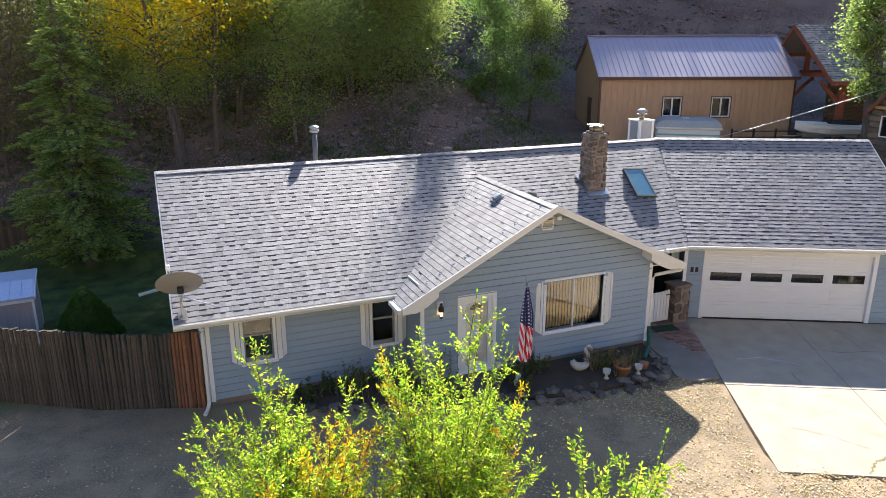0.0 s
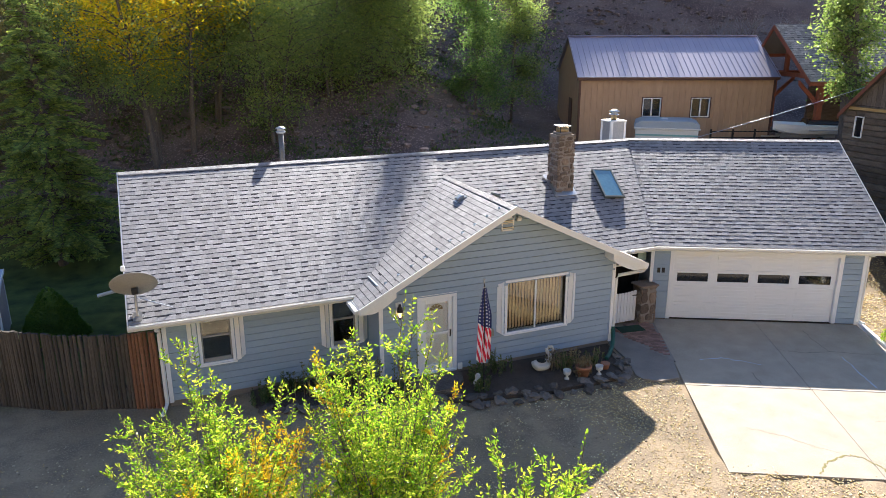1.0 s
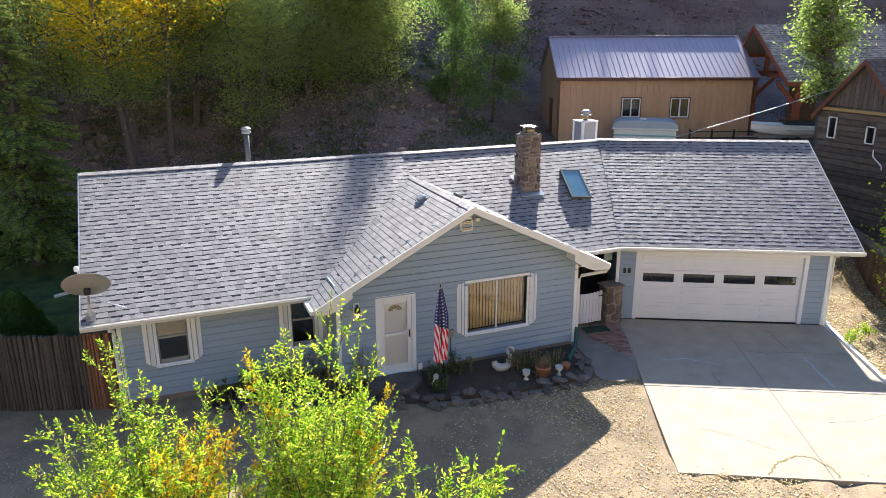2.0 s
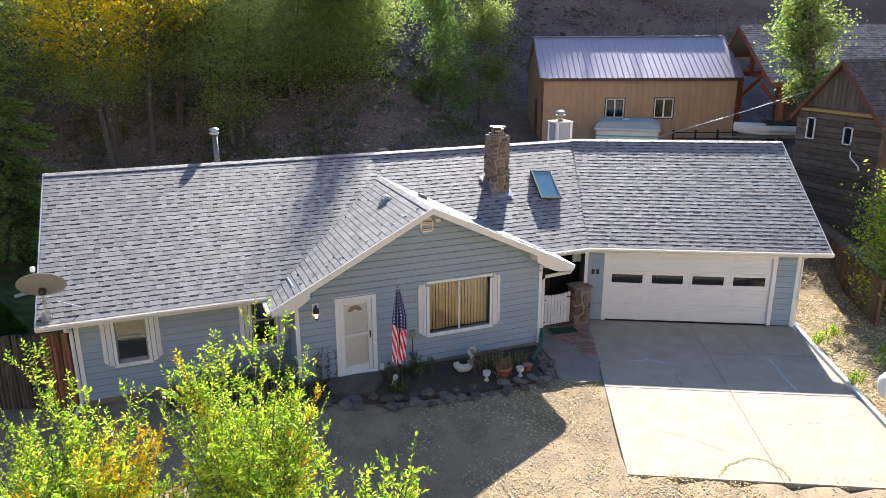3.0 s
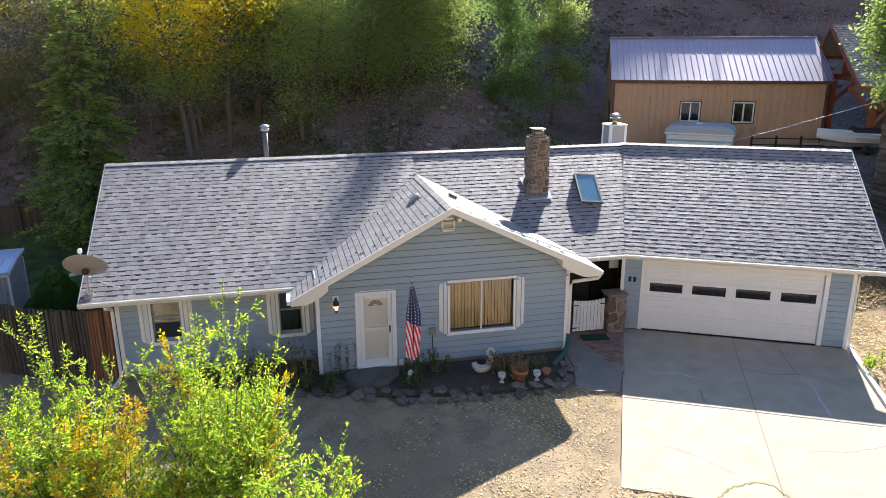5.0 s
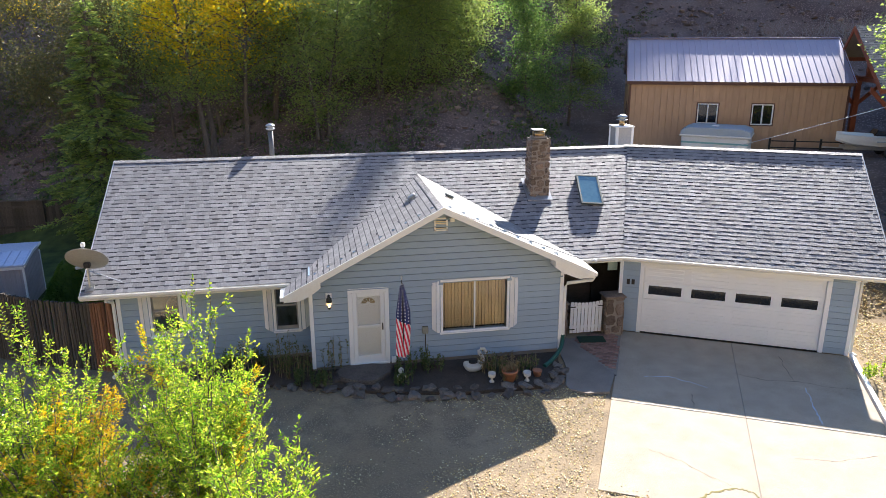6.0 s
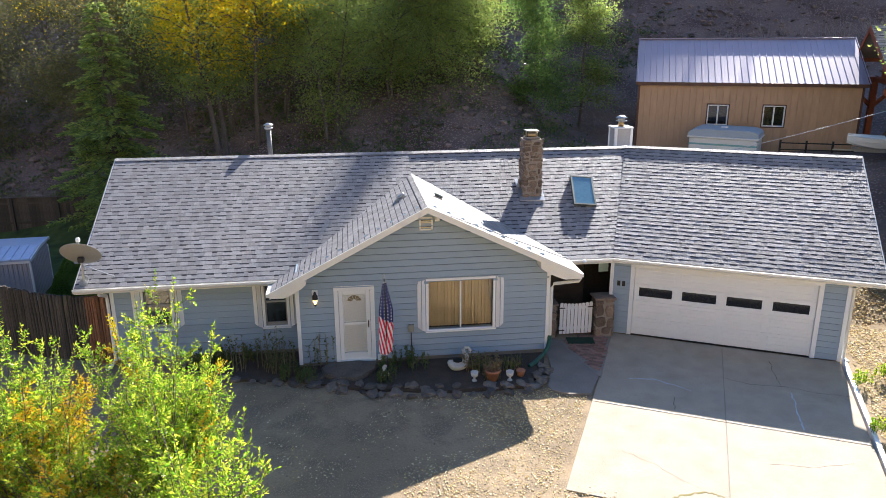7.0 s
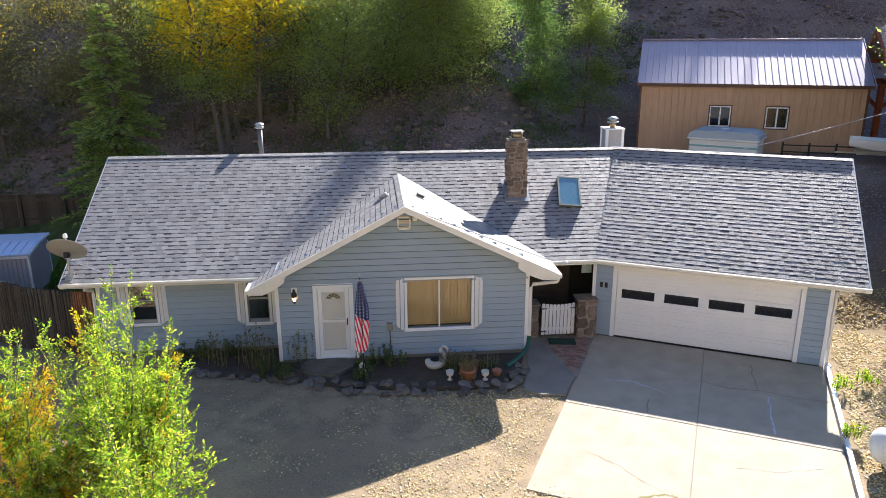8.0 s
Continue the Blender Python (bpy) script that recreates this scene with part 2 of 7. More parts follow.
def ground_height(x, y):
    """Flat front yard, hill behind the house, bench under the outbuildings, far slope across the valley."""
    q = 0.3795 * x + 0.9252 * y
    left = max(0.0, q - 25.5) * 0.47
    right = min(3.5, max(0.0, q - 23.5) * 0.36) + max(0.0, q - 43.0) * 0.56
    k = min(1.0, max(0.0, (x - 13.0) / 7.0))
    k = k * k * (3 - 2 * k)
    h = left * (1 - k) + right * k
    if q > 70:
        # unseen steep face and crest, shaped to shade the slope, higher towards the left
        crest = 39.3 + 0.12 * max(0.0, 48.0 - max(x, -30.0)) + 1.5 * noise.noise(Vector((x * 0.09, 5.0, 2.0)))
        f = min(1.0, (q - 70.0) / 20.0)
        h = h * (1 - f) + crest * f if q < 90 else crest - 0.1 * min(q - 90.0, 150.0)
    h += max(0.0, -q - 22.0) * 0.42
    h -= 0.10 * min(1.0, max(0.0, (15.0 - y) / 4.0)) + (0.08 if y < 13.5 else 0.0) * min(1.0, (13.5 - y) / 4)
    far = min(1.0, max(0.0, (q - 27.0) / 10.0) + max(0.0, (-q - 20.0) / 10.0))
    h += far * (0.9 * noise.noise(Vector((x * 0.07, y * 0.07, 3.0))) + 0.22 * noise.noise(Vector((x * 0.45, y * 0.45, 8.0))))
    h += 0.025 * noise.noise(Vector((x * 0.8, y * 0.8, 1.0)))
    du, dd = (x - 15.45) * 0.8868 - (y - 16.36) * 0.4622, -(x - 15.45) * 0.4622 - (y - 16.36) * 0.8868
    if -0.1 < du < 5.4 and 0.0 < dd < 7.9:
        h -= 0.14
    if -0.6 < du < 5.9 and 7.9 <= dd < 11.0:
        h += 0.085 * (11.0 - dd) / 3.1
    return h - 0.03


# ---------- ground ----------
def ground_material():
    m, n, l, b = material("yard and hillside ground")
    geo = n.new("ShaderNodeNewGeometry")

    def tex(scale, detail=5, kind="ShaderNodeTexNoise"):
        t = n.new(kind)
        t.inputs["Scale"].default_value = scale
        if kind == "ShaderNodeTexNoise":
            t.inputs["Detail"].default_value = detail
        l.new(geo.outputs["Position"], t.inputs["Vector"])
        return t

    def ramp(src, p0, p1, c0, c1):
        r = n.new("ShaderNodeValToRGB")
        r.color_ramp.elements[0].position, r.color_ramp.elements[1].position = p0, p1
        r.color_ramp.elements[0].color, r.color_ramp.elements[1].color = (*c0, 1), (*c1, 1)
        l.new(src, r.inputs[0])
        return r.outputs[0]

    def mix(fac, a, c):
        x = n.new("ShaderNodeMix")
        x.data_type = 'RGBA'
        l.new(fac, x.inputs["Factor"])
        l.new(a, x.inputs["A"])
        l.new(c, x.inputs["B"])
        return x.outputs["Result"]

    coarse, grit, patch, cells, stones_ = tex(0.35), tex(22), tex(1.6), tex(9, kind="ShaderNodeTexVoronoi"), tex(26, kind="ShaderNodeTexVoronoi")
    dirt = mix(grit.outputs["Fac"], ramp(coarse.outputs["Fac"], 0.35, 0.65, (0.18, 0.132, 0.09), (0.235, 0.175, 0.115)),
               ramp(coarse.outputs["Fac"], 0.35, 0.65, (0.38, 0.29, 0.175), (0.49, 0.38, 0.235)))
    pebble = ramp(stones_.outputs["Distance"], 0.1, 0.5, (0.41, 0.32, 0.205), (0.215, 0.165, 0.11))
    front = mix(ramp(patch.outputs["Fac"], 0.42, 0.62, (0, 0, 0), (1, 1, 1)), dirt, pebble)
    grass = ramp(patch.outputs["Fac"], 0.3, 0.7, (0.035, 0.05, 0.018), (0.10, 0.13, 0.035))
    scree = mix(ramp(cells.outputs["Distance"], 0.2, 0.45, (0, 0, 0), (1, 1, 1)), ramp(patch.outputs["Fac"], 0.3, 0.7, (0.205, 0.15, 0.135), (0.35, 0.265, 0.235)),
                ramp(coarse.outputs["Fac"], 0.35, 0.65, (0.10, 0.073, 0.065), (0.185, 0.143, 0.125)))
    dry = ramp(patch.outputs["Fac"], 0.3, 0.7, (0.22, 0.15, 0.07), (0.42, 0.31, 0.15))
    sep = n.new("ShaderNodeSeparateXYZ")
    l.new(geo.outputs["Position"], sep.inputs[0])

    def step(src, lo, hi):
        r = n.new("ShaderNodeMapRange")
        r.inputs["From Min"].default_value, r.inputs["From Max"].default_value = lo, hi
        l.new(src, r.inputs["Value"])
        return r.outputs[0]

    def mul(a, c):
        x = n.new("ShaderNodeMath")
        x.operation = 'MULTIPLY'
        l.new(a, x.inputs[0])
        l.new(c, x.inputs[1])
        return x.outputs[0]
    lawn = mul(step(sep.outputs["X"], 2.0, 0.5), step(sep.outputs["Y"], 17.5, 19.0))
    colour = mix(lawn, front, grass)
    colour = mix(step(sep.outputs["Z"], 0.5, 1.6), colour, scree)
    colour = mix(step(sep.outputs["Y"], -18, -26), colour, dry)
    l.new(colour, b.inputs["Base Color"])
    b.inputs["Roughness"].default_value = 0.95
    b.inputs["Specular IOR Level"].default_value = 0.2
    bp = n.new("ShaderNodeBump")
    bp.inputs["Strength"].default_value, bp.inputs["Distance"].default_value = 0.35, 0.012
    l.new(stones_.outputs["Distance"], bp.inputs["Height"])
    bp2 = n.new("ShaderNodeBump")
    bp2.inputs["Strength"].default_value, bp2.inputs["Distance"].default_value = 0.5, 0.02
    l.new(grit.outputs["Fac"], bp2.inputs["Height"])
    l.new(bp.outputs[0], bp2.inputs["Normal"])
    l.new(bp2.outputs[0], b.inputs["Normal"])
    return m


def axis(lo, hi, step, reach):
    a = [lo + i * step for i in range(int((hi - lo) / step) + 1)]
    s, v, up = step, hi, []
    while v < reach:
        s *= 1.25
        v += s
        up.append(v)
    s, v, down = step, lo, []
    while v > -reach:
        s *= 1.25
        v -= s
        down.append(v)
    return down[::-1] + a + up


def build_ground():
    xs, ys = axis(-16, 42, 0.5, 900), axis(-2, 60, 0.5, 900)
    verts = [(x, y, ground_height(x, y)) for y in ys for x in xs]
    w = len(xs)
    faces = [(j * w + i, j * w + i + 1, (j + 1) * w + i + 1, (j + 1) * w + i) for j in range(len(ys) - 1) for i in range(w - 1)]
    me = bpy.data.meshes.new("ground")
    me.from_pydata(verts, [], faces)
    me.polygons.foreach_set("use_smooth", [True] * len(faces))
    me.materials.append(ground_material())
    return tagged(new("ground", me), "gravelly brown yard rising into a rocky hillside", "ground", kind="structure")


build_ground()

# ---------- house: plan ----------
SLOPE_L, SLOPE_M = 0.545, 0.625
RIDGE_Y, RIDGE_Z = 20.64, 5.05
EAVE_L, EAVE_M = 15.85, 16.45
GX, GZ, GY0, GWALL = 9.21, 4.49, 14.95, 15.42
SL_GL, SL_GR = 0.52, 0.48
GEAVE_L, GEAVE_R = 5.11, 13.36
U = Vector((0.8868, -0.4622, 0))
NIN = Vector((0.4622, 0.8868, 0))
G_WALL = Matrix(((U.x, NIN.x, 0, 15.45), (U.y, NIN.y, 0, 16.36), (0, 0, 1, 0), (0, 0, 0, 1)))
G_A, G_B = Vector((14.85, 16.45, 2.44)), Vector((21.12, 13.18, 2.44))
G_C = Vector((16.67, 20.64, 5.07))
G_D = Vector((23.02, 17.33, 5.07))

house = thing("house", "single-storey blue-grey sided house with grey shingle roof", "house")


def clip(poly, convex):
    """The part of a 2D polygon inside a convex counter-clockwise one."""
    for i in range(len(convex)):
        a, b = convex[i], convex[(i + 1) % len(convex)]
        out = []
        for j in range(len(poly)):
            p, q = poly[j], poly[(j + 1) % len(poly)]
            sp = (b[0] - a[0]) * (p[1] - a[1]) - (b[1] - a[1]) * (p[0] - a[0])
            sq = (b[0] - a[0]) * (q[1] - a[1]) - (b[1] - a[1]) * (q[0] - a[0])
            if sp >= 0:
                out.append(p)
            if (sp < 0) != (sq < 0):
                t = sp / (sp - sq)
                out.append((p[0] + t * (q[0] - p[0]), p[1] + t * (q[1] - p[1])))
        poly = out
        if len(poly) < 3:
            return []
    return poly


def plane_frame(origin, along, up):
    """Axes on a roof plane: u along the eave, v up the slope."""
    u = Vector(along).normalized()
    v = Vector(up)
    v = (v - u * v.dot(u)).normalized()
    return Vector(origin), u, v, u.cross(v).normalized()


def shingled(name, corners, along, parent, mat, seed, pick=None, exposure=0.165, bands=0.5):
    """A roof plane: deck slab, then overlapping tabs clipped to its outline. pick(u, v): build this tab as a piece."""
    o, u, v, n = plane_frame(corners[0], along, corners[-1] - corners[0] if len(corners) == 4 else corners[2] - corners[0])
    if n.z < 0:
        n = -n
    flat = [((c - o).dot(u), (c - o).dot(v)) for c in corners]
    area = sum(flat[i][0] * flat[(i + 1) % len(flat)][1] - flat[(i + 1) % len(flat)][0] * flat[i][1] for i in range(len(flat)))
    if area < 0:
        flat.reverse()
    deck = prism(bmesh.new(), [o + u * a + v * b - n * 0.012 for a, b in flat], -n * 0.05)
    deck_ob = part(name, deck, mat, parent)
    rnd = random.Random(seed)
    verts, faces, pieces, mats = [], [], [], []
    v0, v1 = min(p[1] for p in flat), max(p[1] for p in flat)
    u0, u1 = min(p[0] for p in flat), max(p[0] for p in flat)
    k, y = 0, v0
    while y < v1:
        x = u0 - rnd.uniform(0, 0.3)
        wide = False
        while x < u1:
            w = rnd.choice((0.12, 0.14, 0.17, 0.2, 0.24)) * rnd.uniform(0.95, 1.05)
            # laminated shingles: thick teeth between thin gaps
            lift = rnd.choice((0.0045, 0.005, 0.0065, 0.007))
            top = y + exposure
            quad = [(x, y), (x + w - 0.003, y), (x + w - 0.003, top), (x, top)]
            got = clip(quad, flat)
            if len(got) >= 3:
                whole = len(got) == 4 and abs(got[0][0] - x) + abs(got[2][1] - top) < 2e-2
                if pick and whole and pick(x, y) and len(pieces) < 300:
                    pieces.append((x, y, w, lift))
                else:
                    base = len(verts)
                    for a, b in got:
                        h = lift - (b - y) / (top - y) * 0.0014
                        verts.append(o + u * a + v * b + n * h)
                    for a, b in got:
                        verts.append(o + u * a + v * b - n * 0.012)
                    c = len(got)
                    faces.append(tuple(range(base, base + c)))
                    for i in range(c):
                        j = (i + 1) % c
                        faces.append((base + j, base + i, base + c + i, base + c + j))
                    mats += [0] * (c + 1)
            # dark granule band, also standing in for the next course's butt shadow
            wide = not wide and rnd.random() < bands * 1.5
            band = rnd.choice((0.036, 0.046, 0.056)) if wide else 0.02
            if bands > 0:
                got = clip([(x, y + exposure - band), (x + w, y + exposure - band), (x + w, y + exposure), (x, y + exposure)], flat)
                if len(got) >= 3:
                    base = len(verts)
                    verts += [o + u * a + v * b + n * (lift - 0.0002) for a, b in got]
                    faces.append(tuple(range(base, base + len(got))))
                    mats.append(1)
            x += w
        y += exposure
        k += 1
    me = bpy.data.meshes.new("shingles")
    me.from_pydata(verts, [], faces)
    me.materials.append(mat)
    me.materials.append(M_GRANULE_SHADE)
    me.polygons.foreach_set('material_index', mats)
    field = new("shingles", me)
    field.parent = deck_ob
    tagged(field, kind="stuff")
    return deck_ob, (o, u, v, n), pieces


# main front planes
P = lambda x, y, z: Vector((x, y, z))
zl = lambda y: RIDGE_Z - SLOPE_L * (RIDGE_Y - y)
zm = lambda y: RIDGE_Z - SLOPE_M * (RIDGE_Y - y)
zgl = lambda x: GZ - SL_GL * (GX - x)
zgr = lambda x: GZ - SL_GR * (x - GX)
vl_y = RIDGE_Y - (RIDGE_Z - GZ) / SLOPE_L
vm_y = RIDGE_Y - (RIDGE_Z - GZ) / SLOPE_M
vl_x = GX - (GZ - zl(EAVE_L)) / SL_GL
vr_x = GX + (GZ - zm(EAVE_M)) / SL_GR
shingled("roof", [P(0.05, EAVE_L, zl(EAVE_L)), P(vl_x, EAVE_L, zl(EAVE_L)), P(GX, vl_y, GZ), P(GX, RIDGE_Y, RIDGE_Z), P(0.05, RIDGE_Y, RIDGE_Z)], (1, 0, 0), house, M_SHINGLE, 11)
shingled("roof", [P(vr_x, EAVE_M, zm(EAVE_M)), P(14.85, EAVE_M, zm(EAVE_M)), P(16.67, RIDGE_Y, RIDGE_Z), P(GX, RIDGE_Y, RIDGE_Z), P(GX, vm_y, GZ)], (1, 0, 0), house, M_SHINGLE, 12)
# garage plane
shingled("roof", [G_A, G_B, G_D, G_C], U, house, M_SHINGLE, 13)
# gable planes
gl_deck, gl_frame, gl_pieces = shingled("roof", [P(GEAVE_L, GY0, zgl(GEAVE_L)), P(GX, GY0, GZ), P(GX, vl_y, GZ), P(vl_x, EAVE_L, zl(EAVE_L)), P(GEAVE_L, EAVE_L - 0.24, zgl(GEAVE_L))][::-1], (0, 1, 0), house, M_SHINGLE, 14,
                                        pick=lambda a, b: True, bands=0.03)
shingled("roof", [P(GEAVE_R, GY0, zgr(GEAVE_R)), P(GEAVE_R, EAVE_M - 0.05, zgr(GEAVE_R)), P(vr_x, EAVE_M, zm(EAVE_M)), P(GX, vm_y, GZ), P(GX, GY0, GZ)], (0, 1, 0), house, M_SHINGLE, 15, bands=0.0)


def rear_roofs():
    bm = bmesh.new()
    for pts in ([P(0.05, RIDGE_Y, RIDGE_Z), P(16.67, RIDGE_Y, RIDGE_Z), P(17.6, 25.0, 2.7), P(0.05, 25.0, 2.7)],
                [G_C, G_D, G_D + NIN * 4.4 - Vector((0, 0, 2.55)), P(17.6, 25.0, 2.7)]):
        prism(bm, pts, (0, 0, -0.06))
    part("roof", bm, M_SHINGLE, house)


rear_roofs()


def ridge_caps(a, b, name="ridge_cap"):
    """Overlapping bent cap shingles along a ridge."""
    a, b = Vector(a), Vector(b)
    d = (b - a).normalized()
    s = d.cross(Vector((0, 0, 1))).normalized()
    n = int((b - a).length / 0.15)
    for i in range(n):
        bm = bmesh.new()
        p = a + d * (i * (b - a).length / n)
        q = p + d * 0.16
        up0, up1 = Vector((0, 0, 0.010)), Vector((0, 0, 0.006))
        dn = Vector((0, 0, -0.06))
        vs = [p + up0, q + up1, p + s * 0.14 + dn + up0, q + s * 0.14 + dn + up1, p - s * 0.14 + dn + up0, q - s * 0.14 + dn + up1]
        vs += [v - Vector((0, 0, 0.03)) for v in (vs[0], vs[2], vs[4])]
        v = [bm.verts.new(c) for c in vs]
        bm.faces.new((v[0], v[1], v[3], v[2]))
        bm.faces.new((v[1], v[0], v[4], v[5]))
        bm.faces.new((v[6], v[0], v[2], v[7]))
        bm.faces.new((v[0], v[6], v[8], v[4]))
        part(name, bm, M_SHINGLE_PIECE, house)


ridge_caps((0.05, RIDGE_Y, RIDGE_Z), (16.67, RIDGE_Y, RIDGE_Z))
ridge_caps(G_D, G_C + U * -0.1)
ridge_caps((GX, GY0, GZ), (GX, vl_y, GZ))


# walls in local axes: u along the front, depth inwards
def front_wall(m, u0, u1, z0, z1, openings, parent, thick=0.15, gable=None):
    """Wall with openings (u0, u1, z0, z1) and lap siding boards on its face."""
    bm = bmesh.new()
    us = sorted({u0, u1, *[o[0] for o in openings], *[o[1] for o in openings]})
    for a, b in zip(us, us[1:]):
        holes = sorted((o[2], o[3]) for o in openings if o[0] < (a + b) / 2 < o[1])
        z = z0
        for h0, h1 in holes:
            if h0 > z:
                box(bm, a, b, 0, thick, z, h0, m)
            z = h1
        if z < z1:
            box(bm, a, b, 0, thick, z, z1, m)
    if gable:
        px, pz, sl, sr = gable
        pts = [m @ Vector((u0, 0, z1)), m @ Vector((u1, 0, z1)), m @ Vector((u1, 0, pz - sr * (u1 - px))), m @ Vector((px, 0, pz)), m @ Vector((u0, 0, pz - sl * (px - u0)))]
        prism(bm, pts, m.to_3x3() @ Vector((0, thick, 0)))
    wall = part("wall", bm, M_SIDING, parent)
    z, e = z0 + 0.02, 0.178
    top = gable[1] if gable else z1
    while z < top - 0.05:
        zt = min(z + e, top)
        a, b = u0, u1
        if gable and z > z1 - 0.2:
            px, pz, sl, sr = gable
            a, b = max(u0, px - (pz - z - 0.05) / sl), min(u1, px + (pz - z - 0.05) / sr)
        spans = [(a, b)]
        for o in openings:
            if o[2] < zt - 0.03 and o[3] > z + 0.03:
                cut = []
                for s, t in spans:
                    if o[1] <= s or o[0] >= t:
                        cut.append((s, t))
                    else:
                        if o[0] > s:
                            cut.append((s, o[0]))
                        if o[1] < t:
                            cut.append((o[1], t))
                spans = cut
        for s, t in spans:
            if t - s < 0.03:
                continue
            bb = bmesh.new()
            k = -0.02 if gable and z > z1 - 0.05 else 0.0
            prof = [(-0.036 + k, z), (-0.037 + k, z + 0.014), (-0.016 + k, zt - 0.02), (-0.001, zt - 0.018), (0.0, zt - 0.001), (0.0, z)]
            va = [bb.verts.new(m @ Vector((s, d, h))) for d, h in prof]
            vb = [bb.verts.new(m @ Vector((t, d, h))) for d, h in prof]
            for i in range(len(prof)):
                j = (i + 1) % len(prof)
                bb.faces.new((va[i], va[j], vb[j], vb[i]))
            bb.faces.new(va)
            bb.faces.new(vb[::-1])
            bmesh.ops.recalc_face_normals(bb, faces=bb.faces[:])
            part("siding_board", bb, M_SIDING, wall)
        z += e
    return wall


I4 = Matrix.Translation((0, 16.45, 0))
IG = Matrix.Translation((0, GWALL, 0))
W1, W2 = (1.56, 2.26, 0.98, 2.20), (4.77, 5.37, 0.88, 2.18)
DOOR = (6.74, 7.76, 0.14, 2.27)
BIG = (9.26, 11.04, 0.92, 2.34)
front_wall(I4, 0.72, 5.75, 0.12, 2.75, [W1, W2], house)
front_wall(IG, 5.72, 12.62, 0.12, 2.30, [DOOR, BIG], house, gable=(GX, 4.42, SL_GL, SL_GR))
GDOOR = (0.05, 4.98, -0.05, 2.16)
front_wall(G_WALL, -0.62, 5.72, 0.0, 2.5, [GDOOR], house)


def other_walls():
    for x0, x1, y0, y1, z1 in ((0.72, 0.87, 16.6, 24.6, 2.6), (5.72, 5.86, 15.57, 16.45, 2.7), (12.48, 12.62, 15.57, 18.2, 2.7), (0.87, 16.5, 24.45, 24.6, 2.6)):
        part("wall", boxed(x0, x1, y0, y1, 0.0, z1), M_SIDING, house)
    part("wall", boxed(5.57, 5.72, 0.15, 8.2, 0, 2.6, G_WALL), M_SIDING, house)
    part("wall", boxed(-0.62, -0.5, 0.15, 2.2, 0, 2.5, G_WALL), M_SIDING, house)
    # dark wood colour also carries the shade under the porch roof
    part("wall", boxed(12.6, 16.2, 18.2, 18.35, 0, 3.5), M_DARKWOOD, house, "brown entry wall with the porch shade in its colour")
    # gable end triangle of the left wing and garage
    part("wall", prism(bmesh.new(), [P(0.75, 16.45, 2.6), P(0.75, 24.6, 2.6), P(0.75, RIDGE_Y, 4.95)], (0.12, 0, 0)), M_SIDING, house)
    ga, gb, gp = G_WALL @ P(5.6, 0, 2.5), G_WALL @ P(5.6, 8.3, 2.5), G_WALL @ P(5.6, 4.25, 4.95)
    part("wall", prism(bmesh.new(), [ga, gb, gp], -U * 0.12), M_SIDING, house)
    # plinth
    for m, a, b in ((I4, 0.72, 5.72), (IG, 5.72, 12.62)):
        part("foundation", boxed(a, b, 0.02, 0.2, -0.4, 0.125, m), M_WALKCON, house, "grey concrete foundation")
    # floors inside
    part("floor_slab", boxed(0.9, 12.4, 16.7, 24.4, -0.1, 0.1), M_DARK, house)


other_walls()


# eaves: fascia, gutter, soffit, rake boards
def gutter(a, b, name="gutter"):
    """K-style gutter between two points on the eave's edge, running along the front."""
    a, b = Vector(a), Vector(b)
    d = (b - a).normalized()
    out = Vector((d.y, -d.x, 0)).normalized()
    if out.y > 0:
        out = -out
    prof = [(0.0, 0.0), (0.0, -0.12), (0.07, -0.12), (0.115, -0.06), (0.12, 0.005), (0.105, 0.005), (0.10, -0.05), (0.065, -0.105), (0.012, -0.105), (0.012, 0.0)]
    bm = bmesh.new()
    va = [bm.verts.new(a + out * p + Vector((0, 0, q))) for p, q in prof]
    vb = [bm.verts.new(b + out * p + Vector((0, 0, q))) for p, q in prof]
    for i in range(len(prof)):
        j = (i + 1) % len(prof)
        bm.faces.new((va[i], va[j], vb[j], vb[i]))
    for ring in (va, vb):
        bm.faces.new([ring[i] for i in (0, 1, 2, 3, 4)])
    bmesh.ops.recalc_face_normals(bm, faces=bm.faces[:])
    return part(name, bm, M_CREAM, house, "cream white metal rain gutter")


ze = zl(EAVE_L) - 0.02
gutter((0.02, EAVE_L + 0.02, ze), (vl_x + 0.02, EAVE_L + 0.02, ze))
zme = zm(EAVE_M) - 0.02
gutter((13.1, EAVE_M + 0.02, zme), (14.86, EAVE_M + 0.02, zme))
gutter(G_A - Vector((0, 0, 0.02)), G_B + U * 0.04 - Vector((0, 0, 0.02)))
part("fascia", boxed(0.05, vl_x + 0.05, EAVE_L + 0.025, EAVE_L + 0.05, ze - 0.16, ze), M_WHITE, house)
part("soffit", boxed(0.05, 5.72, EAVE_L + 0.05, 16.44, ze - 0.15, ze - 0.13), M_WHITE, house)
part("fascia", boxed(13.0, 14.95, EAVE_M + 0.025, EAVE_M + 0.05, zme - 0.16, zme), M_WHITE, house)
part("soffit", boxed(12.65, 15.2, EAVE_M + 0.05, 18.2, zme - 0.15, zme - 0.13), M_WHITE, house)
part("fascia", prism(bmesh.new(), [G_A + P(0, 0, -0.03), G_B + P(0, 0, -0.03), G_B + P(0, 0, -0.17), G_A + P(0, 0, -0.17)], NIN * 0.03), M_WHITE, house)
